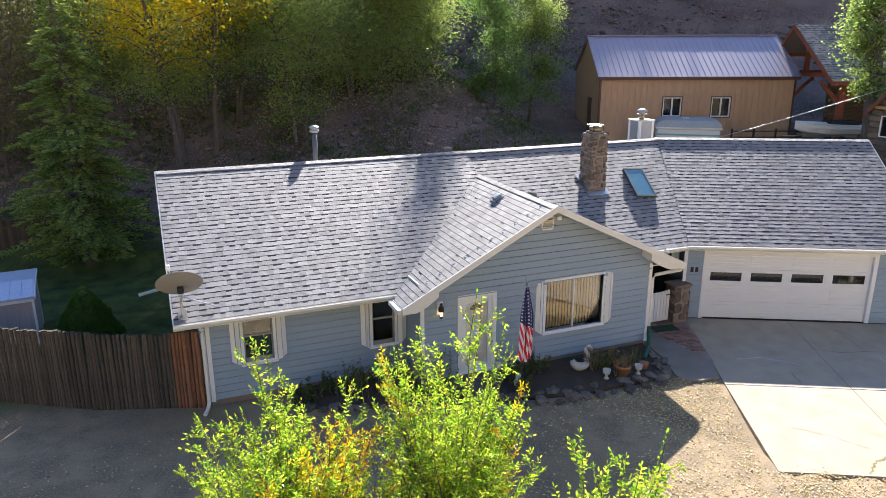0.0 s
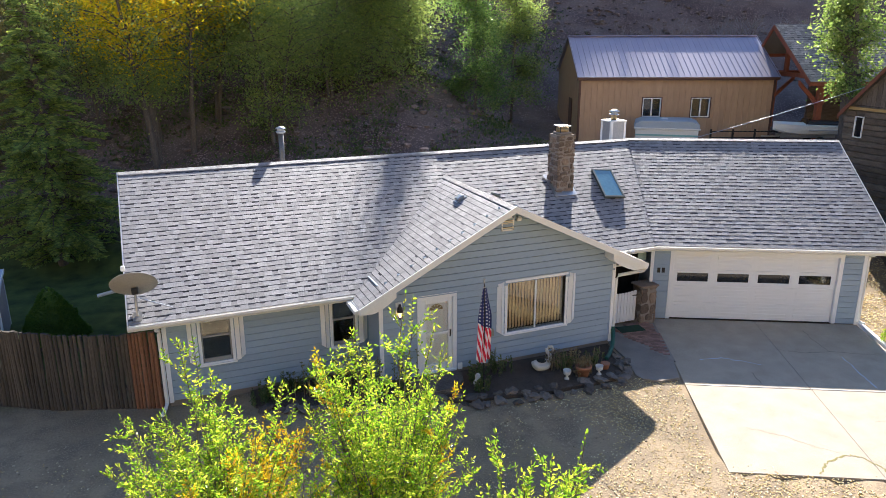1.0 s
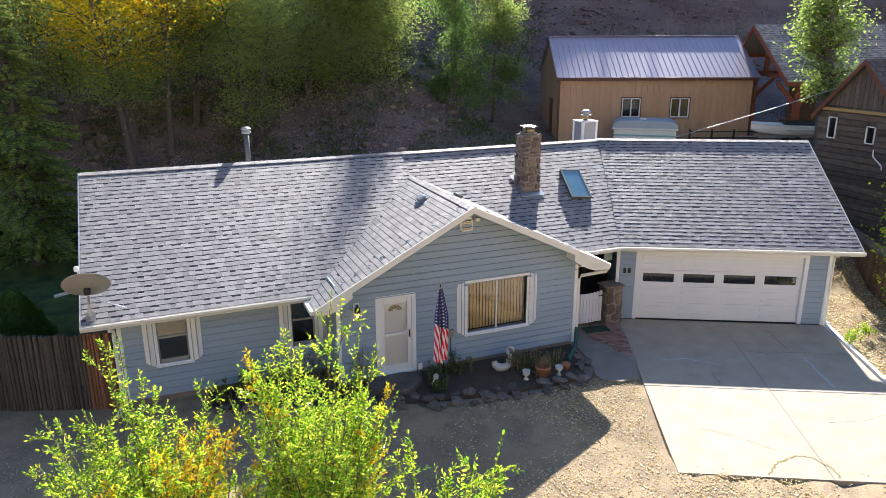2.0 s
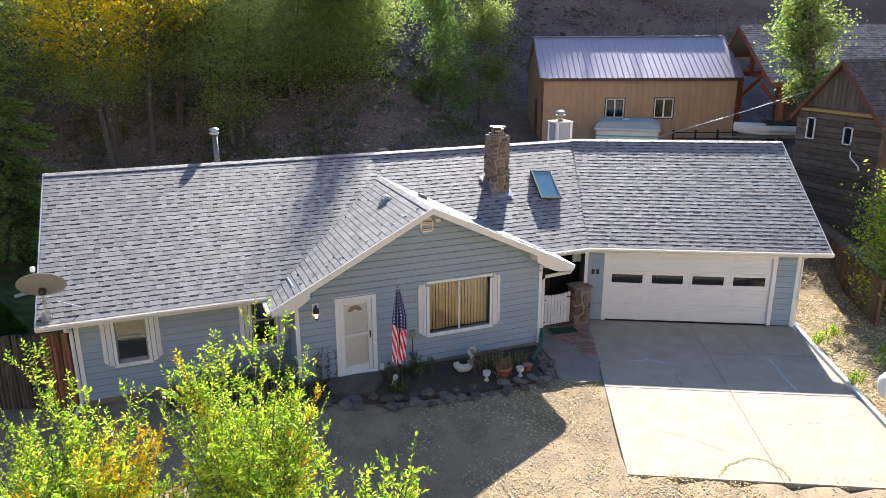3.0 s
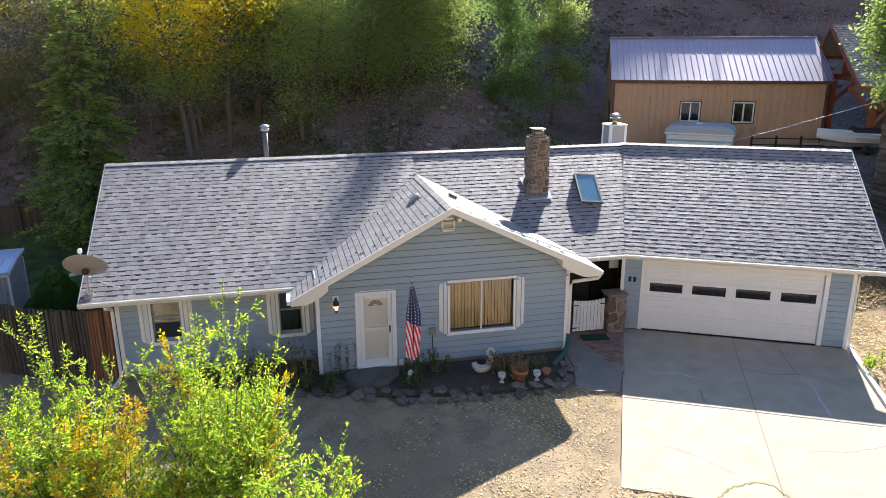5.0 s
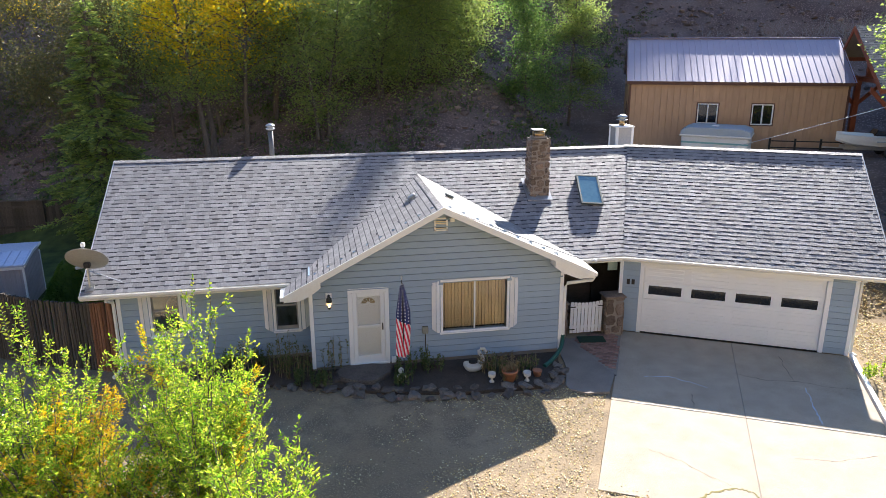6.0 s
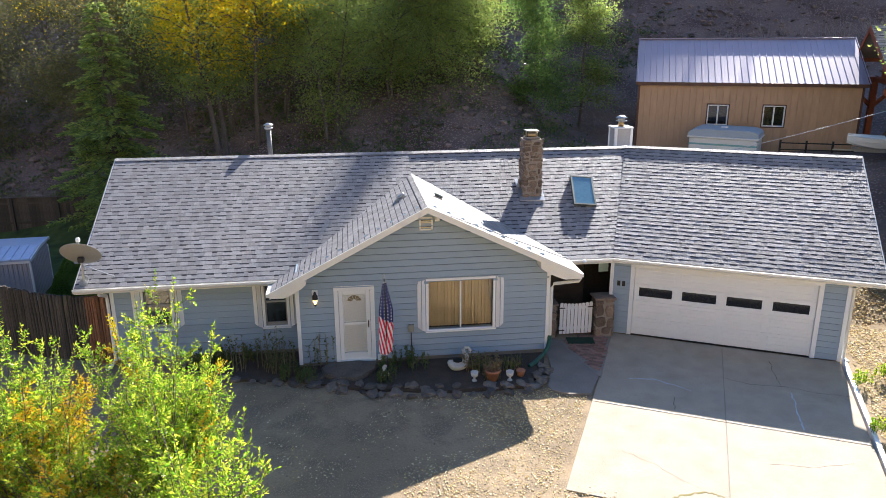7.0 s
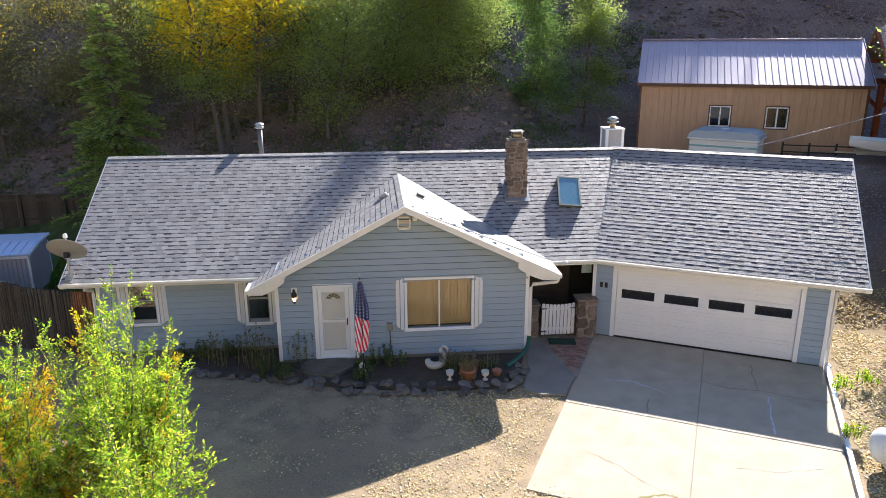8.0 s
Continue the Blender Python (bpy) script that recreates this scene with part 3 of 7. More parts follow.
part("soffit", prism(bmesh.new(), [G_A + P(0, 0, -0.17) + NIN * 0.03, G_B + P(0, 0, -0.17) + NIN * 0.03, G_B + P(0, 0, -0.17) + NIN * 0.2, G_A + P(0, 0, -0.17) + NIN * 0.2], (0, 0, 0.02)), M_WHITE, house)


def rake(a, b, depth, drop, name="rake_board", mat=M_CREAM):
    """Board along a sloping roof edge from a (low) to b (high)."""
    a, b = Vector(a), Vector(b)
    bm = prism(bmesh.new(), [a, b, b - Vector((0, 0, drop)), a - Vector((0, 0, drop))], depth)
    return part(name, bm, mat, house, "cream white painted rake board")


rake((GEAVE_L - 0.02, GY0 - 0.006, zgl(GEAVE_L) + 0.02), (GX, GY0 - 0.006, GZ + 0.02), (0, -0.035, 0), 0.17)
rake((GEAVE_R + 0.02, GY0 - 0.006, zgr(GEAVE_R) + 0.02), (GX, GY0 - 0.006, GZ + 0.02), (0, -0.035, 0), 0.17)
rake((0.05, EAVE_L, zl(EAVE_L)), (0.05, RIDGE_Y, RIDGE_Z), (-0.03, 0, 0), 0.17)
rake(G_B, G_D, U * 0.03, 0.17)
for s, xe, zf in ((SL_GL, GEAVE_L, zgl), (SL_GR, GEAVE_R, zgr)):
    part("soffit", prism(bmesh.new(), [P(xe, GY0, zf(xe) - 0.13), P(GX, GY0, GZ - 0.13), P(GX, GWALL, GZ - 0.13), P(xe, GWALL, zf(xe) - 0.13)], (0, 0, 0.03)), M_WHITE, house)


def eave_return(x_tip, x_wall, zt):
    """Boxed end of the gable eave with a curved lower edge."""
    pts = [P(x_tip, GY0 + 0.001, zt - 0.02), P(x_tip, GY0 + 0.001, zt - 0.15)]
    w = x_wall - x_tip
    pts.append(P(x_wall - w * 0.45, GY0 + 0.001, zt - 0.15))
    sl = SL_GL if w > 0 else SL_GR
    for i in range(1, 7):
        f = i / 6
        pts.append(P(x_wall - w * 0.45 + w * 0.95 * f, GY0 + 0.001, zt - 0.15 + 0.14 * f ** 2.2 + sl * abs(w) * 0.62 * f))
    last = pts[-1]
    pts.append(P(last.x, last.y, zt + sl * abs(last.x - x_tip) - 0.02))
    part("eave_return", prism(bmesh.new(), pts, (0, GWALL - GY0 - 0.03, 0)), M_CREAM, house, "cream boxed gable end return")
    part("soffit", boxed(min(x_tip, x_wall), max(x_tip, x_wall), GWALL - 0.03, 16.4, zt - 0.15, zt - 0.12), M_WHITE, house)


eave_return(GEAVE_L, 5.72, zgl(GEAVE_L))
eave_return(GEAVE_R, 12.62, zgr(GEAVE_R))
part("fascia", boxed(GEAVE_L - 0.02, GEAVE_L + 0.01, GY0, EAVE_L - 0.1, zgl(GEAVE_L) - 0.16, zgl(GEAVE_L) - 0.01), M_CREAM, house)
gutter_side = part("gutter", boxed(GEAVE_L - 0.12, GEAVE_L - 0.025, GY0 + 0.05, EAVE_L - 0.1, zgl(GEAVE_L) - 0.13, zgl(GEAVE_L) - 0.03), M_CREAM, house)
part("fascia", boxed(GEAVE_R - 0.01, GEAVE_R + 0.02, GY0, EAVE_M - 0.1, zgr(GEAVE_R) - 0.16, zgr(GEAVE_R) - 0.01), M_CREAM, house)
part("gutter", boxed(GEAVE_R + 0.025, GEAVE_R + 0.12, GY0 + 0.05, EAVE_M - 0.15, zgr(GEAVE_R) - 0.13, zgr(GEAVE_R) - 0.03), M_CREAM, house)

# corner posts
for x, m, z1 in ((0.70, I4, 2.3), (5.70, IG, 2.4), (12.56, IG, 2.5)):
    part("corner_trim", boxed(x, x + 0.1, -0.052, 0.0, 0.1, z1, m, 0.004), M_WHITE, house)
for u in (-0.64, 5.64):
    part("corner_trim", boxed(u, u + 0.1, -0.052, 0.0, 0.0, 2.4, G_WALL, 0.004), M_WHITE, house)


def downspout(pts, name="downspout"):
    bm = bmesh.new()
    tube(bm, pts, 0.05, 6)
    return part(name, bm, M_CREAM, house, "cream metal downspout")


downspout([(0.60, 15.92, 2.28), (0.60, 15.95, 2.2), (0.64, 16.35, 2.02), (0.64, 16.38, 1.9), (0.64, 16.38, 0.15), (0.58, 16.2, 0.05), (0.5, 16.0, 0.02)])
downspout([(13.38, 15.0, 2.36), (13.36, 15.05, 2.26), (12.76, 15.36, 2.1), (12.70, 15.38, 1.98), (12.70, 15.38, 0.5)])
downspout([G_WALL @ P(5.85, -0.15, 2.36), G_WALL @ P(5.85, -0.12, 2.26), G_WALL @ P(5.80, 0.04, 2.15), G_WALL @ P(5.80, 0.04, 0.1), G_WALL @ P(5.9, -0.15, 0.06)])


# ---------- openings ----------
M_BIGGLASS = glass_pane("picture window glass", (0.95, 0.94, 0.9), 1.55)


def window_unit(m, o, sash=True, big=False):
    """Framed window with sash, glass and, on both sides, two folded white shutter boards."""
    u0, u1, z0, z1 = o
    w = part("window", boxed(u0 - 0.07, u1 + 0.07, -0.05, -0.02, z0 - 0.07, z0, m, 0.004), M_WHITE, house, "white framed window with folded shutter boards")
    for a, b, c, d in ((u0 - 0.07, u0, z0, z1), (u1, u1 + 0.07, z0, z1), (u0 - 0.07, u1 + 0.07, z1, z1 + 0.07)):
        part("frame", boxed(a, b, -0.05, 0.1, c, d, m, 0.003), M_WHITE, w)
    part("sill", boxed(u0 - 0.09, u1 + 0.09, -0.085, 0.0, z0 - 0.075, z0 - 0.035, m, 0.006), M_WHITE, w)
    if big:
        part("mullion", boxed((u0 + u1) / 2 - 0.02, (u0 + u1) / 2 + 0.02, 0.02, 0.07, z0, z1, m), M_WHITE, w)
    else:
        zm_ = (z0 + z1) / 2 + 0.05
        part("meeting_rail", boxed(u0, u1, 0.02, 0.07, zm_ - 0.025, zm_ + 0.025, m), M_SASH, w)
        for a, b, c, d in ((u0, u0 + 0.035, z0, z1), (u1 - 0.035, u1, z0, z1), (u0, u1, z0, z0 + 0.09), (u0, u1, z1 - 0.035, z1)):
            part("sash", boxed(a, b, 0.015, 0.06, c, d, m), M_SASH, w)
    pane = part("pane", boxed(u0, u1, 0.04, 0.046, z0, z1, m), M_BIGGLASS if big else M_GLASS, w)
    pane.visible_shadow = False
    for side in (-1, 1):
        edge = u0 - 0.08 if side < 0 else u1 + 0.08
        for i in range(2):
            a = edge + side * (0.012 + i * 0.115)
            b = a + side * 0.10
            low0, low1 = z0 - 0.05 + (0.0 if i == 0 else 0.075), z0 - 0.05 + (0.06 if i == 0 else 0.135)
            d0, d1 = -0.035 - 0.0 * i, -0.10
            pts = [m @ P(a, d0, low0), m @ P(b, d1 if i == 0 else d0 - 0.01, low1), m @ P(b, d1 if i == 0 else d0 - 0.01, z1 + 0.05 - (0.02 if i == 0 else 0.05)), m @ P(a, d0 if i == 0 else d1, z1 + 0.05 - (0 if i == 0 else 0.02))]
            if i == 1:
                pts[0] = m @ P(a, d1, low0)
            part("shutter_board", prism(bmesh.new(), pts, m.to_3x3() @ Vector((0, 0.022, 0))), M_WHITE, w)
    return w


window_unit(I4, W1)
window_unit(I4, W2)
big = window_unit(IG, BIG, big=True)
# vertical blinds behind the big window, dark curtain behind the small ones
blind = thing("vertical_blind", "pale vertical blind hanging behind the picture window", "blind", Matrix.Translation((0, GWALL, 0)))
bm = boxed(-0.055, 0.055, -0.002, 0.002, 0, 1.42, None)
me_slat = bpy.data.meshes.new("blind_slat")
bm.to_mesh(me_slat)
bm.free()
me_slat.materials.append(M_CURTAIN)
for i in range(19):
    s = new("slat", me_slat)
    s.parent = blind
    s.matrix_basis = pose(BIG[0] + 0.04 + i * 0.095, 0.22, 0.92, 0, 0, 28)
part("head_rail", boxed(BIG[0] - 0.02, BIG[1] + 0.02, 0.18, 0.27, 2.33, 2.39), M_WHITE, blind)


M_CLEAR = glass_pane("clear storm glass", (0.98, 0.98, 0.98), 1.35)


def front_door():
    m, (u0, u1, z0, z1) = IG, DOOR
    d = part("door", boxed(u0 + 0.09, u1 - 0.09, 0.03, 0.075, z0 + 0.03, z1 - 0.08, m), M_WHITE, house, "white storm door with two glass panels")
    for a, b, c, e in ((u0 - 0.03, u0 + 0.085, z0, z1 - 0.076), (u1 - 0.085, u1 + 0.03, z0, z1 - 0.076), (u0 - 0.03, u1 + 0.03, z1 - 0.075, z1 + 0.05)):
        part("frame", boxed(a, b, -0.055, 0.06, c, e, m, 0.005), M_WHITE, d)
    part("threshold", boxed(u0 - 0.02, u1 + 0.02, -0.09, 0.06, z0 - 0.02, z0 + 0.03, m, 0.005), M_WHITE, d)
    a, b = u0 + 0.09, u1 - 0.09
    for c0, c1, e0, e1 in ((a, a + 0.11, z0 + 0.03, z1 - 0.08), (b - 0.11, b, z0 + 0.03, z1 - 0.08), (a + 0.111, b - 0.111, z0 + 0.03, z0 + 0.24), (a + 0.111, b - 0.111, 1.18, 1.26), (a + 0.111, b - 0.111, z1 - 0.2, z1 - 0.08)):
        part("rail", boxed(c0, c1, -0.025, 0.03, e0, e1, m, 0.006), M_WHITE, d)
    for e0, e1 in ((z0 + 0.24, 1.18), (1.26, z1 - 0.2)):
        p = part("pane", boxed(a + 0.11, b - 0.11, -0.005, 0.0, e0, e1, m), M_CLEAR, d)
        p.visible_shadow = False
    part("handle", boxed(b - 0.075, b - 0.045, -0.065, -0.025, 1.10, 1.30, m, 0.006), M_BLACK, d, "black door handle")
    fan = bmesh.new()
    for k in range(5):
        a0, a1 = math.pi * (k + 0.08) / 5, math.pi * (k + 0.92) / 5
        pts = [m @ P((a + b) / 2 + r * math.cos(t), 0.024, 1.86 + r * 0.85 * math.sin(t)) for r, t in ((0.06, a0), (0.19, a0), (0.19, a1), (0.06, a1))]
        prism(fan, pts, (0, 0.004, 0))
    part("fan_light", fan, surface("fan light glass", (0.25, 0.2, 0.12), (0.4, 0.33, 0.2), 0.15, 3, 20, 0), d, "small fan-shaped light")


front_door()


def garage_door():
    m, (u0, u1, z0, z1) = G_WALL, GDOOR
    g = part("garage_door", boxed(u0, u1, 0.09, 0.13, 0.0, z1, m), M_WHITE, house, "white sectional garage door with four dark windows")
    for a, b, c, d in ((u0 - 0.1, u0 + 0.02, 0, z1 - 0.021), (u1 - 0.02, u1 + 0.1, 0, z1 - 0.021), (u0 - 0.1, u1 + 0.1, z1 - 0.02, z1 + 0.1)):
        part("frame", boxed(a, b, -0.042, 0.1, c, d, m, 0.006), M_WHITE, g)
    rows, cols = 4, 4
    h, w = (z1 - 0.02) / rows, (u1 - u0 - 0.06) / cols
    for r in range(rows):
        for c in range(cols):
            a, z = u0 + 0.03 + c * w, 0.01 + r * h
            if r == 2:
                for e in ((a, a + w, z + 0.003, z + 0.15), (a, a + w, z + h - 0.11, z + h - 0.004), (a, a + 0.14, z + 0.151, z + h - 0.111), (a + w - 0.14, a + w, z + 0.151, z + h - 0.111)):
                    part("rail", boxed(e[0], e[1], 0.06, 0.089, e[2], e[3], m), M_WHITE, g)
                p = part("pane", boxed(a + 0.14, a + w - 0.14, 0.07, 0.076, z + 0.15, z + h - 0.11, m), M_DARKGLASS, g, "dark garage window pane")
            else:
                part("panel", boxed(a, a + w, 0.06, 0.089, z + 0.003, z + h - 0.004, m), M_WHITE, g)
                part("panel", boxed(a + 0.1, a + w - 0.1, 0.047, 0.0595, z + 0.10, z + h * 0.40, m, 0.011), M_WHITE, g)
                part("panel", boxed(a + 0.1, a + w - 0.1, 0.047, 0.0595, z + h * 0.60, z + h - 0.1, m, 0.011), M_WHITE, g)
    part("seal", boxed(u0, u1, 0.05, 0.12, -0.03, 0.008, m), M_BLACK, g, "black rubber seal")


M_DARKGLASS = surface("dark garage glass", (0.012, 0.012, 0.013), (0.02, 0.02, 0.021), 0.06, 2, 20, 0.0, spec=0.6)
garage_door()
# house number as two plain bars
for u in (-0.42, -0.28):
    part("number_plate", boxed(u, u + 0.09, -0.04, -0.028, 1.52, 1.68, G_WALL), M_BLACK, house, "plain dark bar in place of a number")

# gable vent
v = part("gable_vent", boxed(9.06, 9.36, -0.03, 0.01, 3.80, 4.10, IG), M_DARK, house, "cream louvred attic vent")
for a, b, c, d in ((9.03, 9.07, 3.77, 4.13), (9.35, 9.39, 3.77, 4.13), (9.03, 9.39, 4.09, 4.13), (9.03, 9.39, 3.77, 3.81)):
    part("frame", boxed(a, b, -0.055, -0.02, c, d, IG), M_CREAM, v)
for i in range(6):
    part("slat", boxed(9.07, 9.35, -0.05, -0.035, 3.83 + i * 0.045, 3.855 + i * 0.045, IG), M_CURTAIN, v)
part("camera_box", boxed(9.44, 9.56, -0.14, -0.03, 4.02, 4.12, IG, 0.01), M_CREAM, house, "cream floodlight box under the gable")


# ---------- roof fittings ----------
def stone_face(parent, org, du, nrm, width, z0, zt, rnd, big=1.0):
    """Irregular flat-faced stones laid over one face, each a piece of its own."""
    z = z0
    while z < zt - 0.04:
        h = min(rnd.choice((0.09, 0.13, 0.18, 0.22)) * big * rnd.uniform(0.9, 1.1), zt + 0.02 - z)
        u = rnd.uniform(-0.08, 0.0)
        while u < width - 0.02:
            w = rnd.choice((0.10, 0.16, 0.24, 0.30)) * big * rnd.uniform(0.9, 1.1)
            a, b = max(u, -0.01) + 0.010, min(u + w, width + 0.01) - 0.010
            if b - a > 0.05:
                k = rnd.randint(6, 8)
                pts = []
                for i in range(k):
                    t = 2 * math.pi * i / k + rnd.uniform(-0.25, 0.25)
                    sx = math.copysign(abs(math.cos(t)) ** 0.7, math.cos(t)) * (b - a) / 2
                    sz = math.copysign(abs(math.sin(t)) ** 0.7, math.sin(t)) * (h - 0.016) / 2
                    pts.append(org + du * ((a + b) / 2 + sx) + Vector((0, 0, z + h / 2 + sz + 0.035 * math.sin(u * 9 + z * 5))))
                bm = bmesh.new()
                base = [bm.verts.new(p) for p in pts]
                mid = sum(pts, Vector()) / k
                out = rnd.uniform(0.015, 0.045)
                top = [bm.verts.new(p + (mid - p) * rnd.uniform(0.1, 0.25) + nrm * out * rnd.uniform(0.8, 1.2)) for p in pts]
                bm.faces.new(top)
                for i in range(k):
                    j = (i + 1) % k
                    bm.faces.new((base[i], base[j], top[j], top[i]))
                bmesh.ops.recalc_face_normals(bm, faces=bm.faces[:])
                part("stone", bm, M_STONE, parent)
            u += w
        z += h


def chimney():
    x0, x1, y0, y1, zt = 12.62, 13.24, 18.65, 19.27, 5.62
    c = part("chimney", boxed(x0 + 0.03, x1 - 0.03, y0 + 0.03, y1 - 0.03, 2.9, zt), M_MORTAR, house, "irregular brown fieldstone chimney with metal cap")
    rnd = random.Random(5)
    def stones(org, du, nrm, width):
        stone_face(c, org, du, nrm, width, 3.2, zt, rnd)
    stones(P(x0, y0 + 0.03, 0), P(1, 0, 0), P(0, -1, 0), x1 - x0)
    stones(P(x0 + 0.03, y0, 0), P(0, 1, 0), P(-1, 0, 0), y1 - y0)
    stones(P(x1 - 0.03, y0, 0), P(0, 1, 0), P(1, 0, 0), y1 - y0)
    stones(P(x0, y1 - 0.03, 0), P(1, 0, 0), P(0, 1, 0), x1 - x0)
    cr = part("crown", boxed(x0 + 0.08, x1 - 0.08, y0 + 0.08, y1 - 0.08, zt, zt + 0.07, None, 0.03), M_MORTAR, c, "mortar crown")
    fl = lathe([(0.2, 0), (0.2, 0.14), (0.17, 0.14)], 12)
    part("flue", fl, M_COPPER, c, "copper coloured flue", Matrix.Translation(((x0 + x1) / 2, (y0 + y1) / 2, zt + 0.06)))
    part("cap", boxed(x0 + 0.1, x1 - 0.12, y0 + 0.08, y1 - 0.1, zt + 0.24, zt + 0.27, None, 0.01), M_GALV, c, "galvanised flat cap")
    for dx in (0.12, 0.46):
        for dy in (0.12, 0.44):
            part("cap_leg", boxed(x0 + dx, x0 + dx + 0.02, y0 + dy, y0 + dy + 0.02, zt + 0.05, zt + 0.25), M_BLACK, c)
    fz = zm(y0) + 0.01
    part("flashing", prism(bmesh.new(), [P(x0 - 0.1, y0 - 0.14, zm(y0 - 0.14) + 0.03), P(x1 + 0.08, y0 - 0.14, zm(y0 - 0.14) + 0.03), P(x1 + 0.08, y1 + 0.1, zm(y1 + 0.1) + 0.03), P(x0 - 0.1, y1 + 0.1, zm(y1 + 0.1) + 0.03)], (0, 0, -0.01)), M_GALV, c, "dull metal flashing")


chimney()


def skylight():
    ang = math.degrees(math.atan(SLOPE_M))
    m = Matrix.Translation((14.62, 18.80, zm(18.80))) @ pose(0, 0, 0, ang, 0, 0) @ pose(0, 0, 0, 0, 0, -8)
    s = part("skylight", boxed(-0.35, 0.35, -0.64, 0.64, -0.05, 0.065, m), M_BRONZE, house, "raised skylight with blue-grey glass")
    for a, b, c, d in ((-0.36, 0.36, -0.66, -0.60), (-0.36, 0.36, 0.60, 0.66), (-0.36, -0.30, -0.599, 0.599), (0.30, 0.36, -0.599, 0.599)):
        part("frame", boxed(a, b, c, d, 0.05, 0.10, m, 0.006), M_BRONZE, s)
    part("pane", boxed(-0.30, 0.30, -0.60, 0.60, 0.075, 0.085, m), M_SKYLIGHT, s, "glossy blue-grey glass with the sky's reflection in its colour")


# blue of the reflected sky is put into the pane's base colour
M_SKYLIGHT = surface("skylight glass with sky blue in it", (0.12, 0.25, 0.34), (0.16, 0.31, 0.41), 0.12, 1, 10, 0.0, spec=0.8)
skylight()


def flue_box():
    c = part("flue_box", boxed(16.72, 17.34, 21.72, 22.34, 4.0, 5.50, None, 0.006), surface("pale grey metal box", (0.30, 0.315, 0.345), (0.39, 0.40, 0.43), 0.4, 1, 20, 0.03, metal=0.3), house, "pale metal clad flue box with round cowl")
    for x in (16.70, 17.27):
        for y in (21.70, 22.27):
            part("corner_trim", boxed(x, x + 0.09, y, y + 0.09, 4.0, 5.505), M_WHITE, c)
    part("lid", boxed(16.68, 17.38, 21.68, 22.38, 5.505, 5.55, None, 0.01), M_WHITE, c)
    at = Matrix.Translation((17.03, 22.03, 5.55))
    part("pipe", lathe([(0.11, 0), (0.11, 0.2), (0.10, 0.2)], 14), M_COPPER, c, "", at)
    part("cowl", lathe([(0.2, 0.19), (0.2, 0.21), (0.12, 0.22), (0.12, 0.29), (0.2, 0.30), (0.2, 0.32), (0.08, 0.38)], 16), M_GALV, c, "", at)


flue_box()
sp = part("stove_pipe", lathe([(0.08, 4.1), (0.08, 5.72), (0.075, 5.72)], 12), M_PIPE, house, "thin galvanised stove pipe with cap", Matrix.Translation((4.67, 21.7, 0)))
part("cap", lathe([(0.12, 5.74), (0.15, 5.78), (0.15, 5.80), (0.10, 5.82), (0.10, 5.86), (0.16, 5.87), (0.15, 5.9), (0.04, 5.95)], 14), M_GALV, sp, "galvanised cap")
for (x, y), f in (((8.72, 17.3), zgl), ((9.75, 17.25), zgr)):
    ang = math.degrees(math.atan(SL_GL if x < GX else SL_GR))
    mm = Matrix.Translation((x, y, f(x))) @ pose(0, 0, 0, 0, -ang if x < GX else ang, 0)
    vt = part("roof_vent", boxed(-0.17, 0.17, -0.14, 0.14, 0.0, 0.03, mm), M_GALV, house, "low metal roof vent")
    part("hood", boxed(-0.11, 0.13, -0.11, 0.11, 0.03, 0.11, mm, 0.02), M_GALV if x < GX else M_BRONZE, vt)


def satellite_dish():
    d = thing("satellite_dish", "grey satellite dish on a braced pole at the roof edge", "satellite dish", Matrix.Translation((0.26, 16.02, zl(16.02))))
    bm = bmesh.new()
    tube(bm, [(0, 0, 0), (0.0, 0.02, 0.35), (0.02, -0.02, 0.62)], 0.03, 8)
    part("mast", bm, M_GALV, d)
    part("foot", boxed(-0.1, 0.1, -0.14, 0.14, 0.0, 0.03, pose(0, 0, 0.02, 28, 0, 0)), M_GALV, d)
    for p in ((0.75, 0.12, 0.1), (-0.05, 0.55, 0.33)):
        bm = bmesh.new()
        tube(bm, [(0, 0, 0.5), p], 0.012, 6)
        part("brace", bm, M_GALV, d)
    prof = [(0.02, 0.0)] + [(0.50 * i / 8, 0.085 * (i / 8) ** 2) for i in range(1, 9)] + [(0.505, 0.09)] + [(0.50 * i / 8, 0.085 * (i / 8) ** 2 + 0.012) for i in range(8, 0, -1)]
    bm = lathe(prof, 28)
    face = look((0, 0, 0), (0.03, 0.74, 0.68)) @ pose(0, 0, 0, 180, 0, 0)
    part("reflector", bm, M_DISH, d, "", Matrix.Translation((0.0, 0.0, 0.72)) @ face)
    part("bracket", boxed(-0.07, 0.07, -0.08, 0.08, -0.09, 0.06, Matrix.Translation((0.01, -0.01, 0.66)), 0.02), M_BLACK, d)
    bm = bmesh.new()
    tube(bm, [(0.0, 0.0, 0.6), (-0.1, 0.4, 0.72), (-0.2, 0.55, 1.0)], 0.015, 6)
    part("arm", bm, M_GALV, d)
    part("receiver", boxed(-0.05, 0.05, -0.05, 0.05, -0.06, 0.06, Matrix.Translation((-0.2, 0.55, 1.02)), 0.02), M_CREAM, d)


satellite_dish()


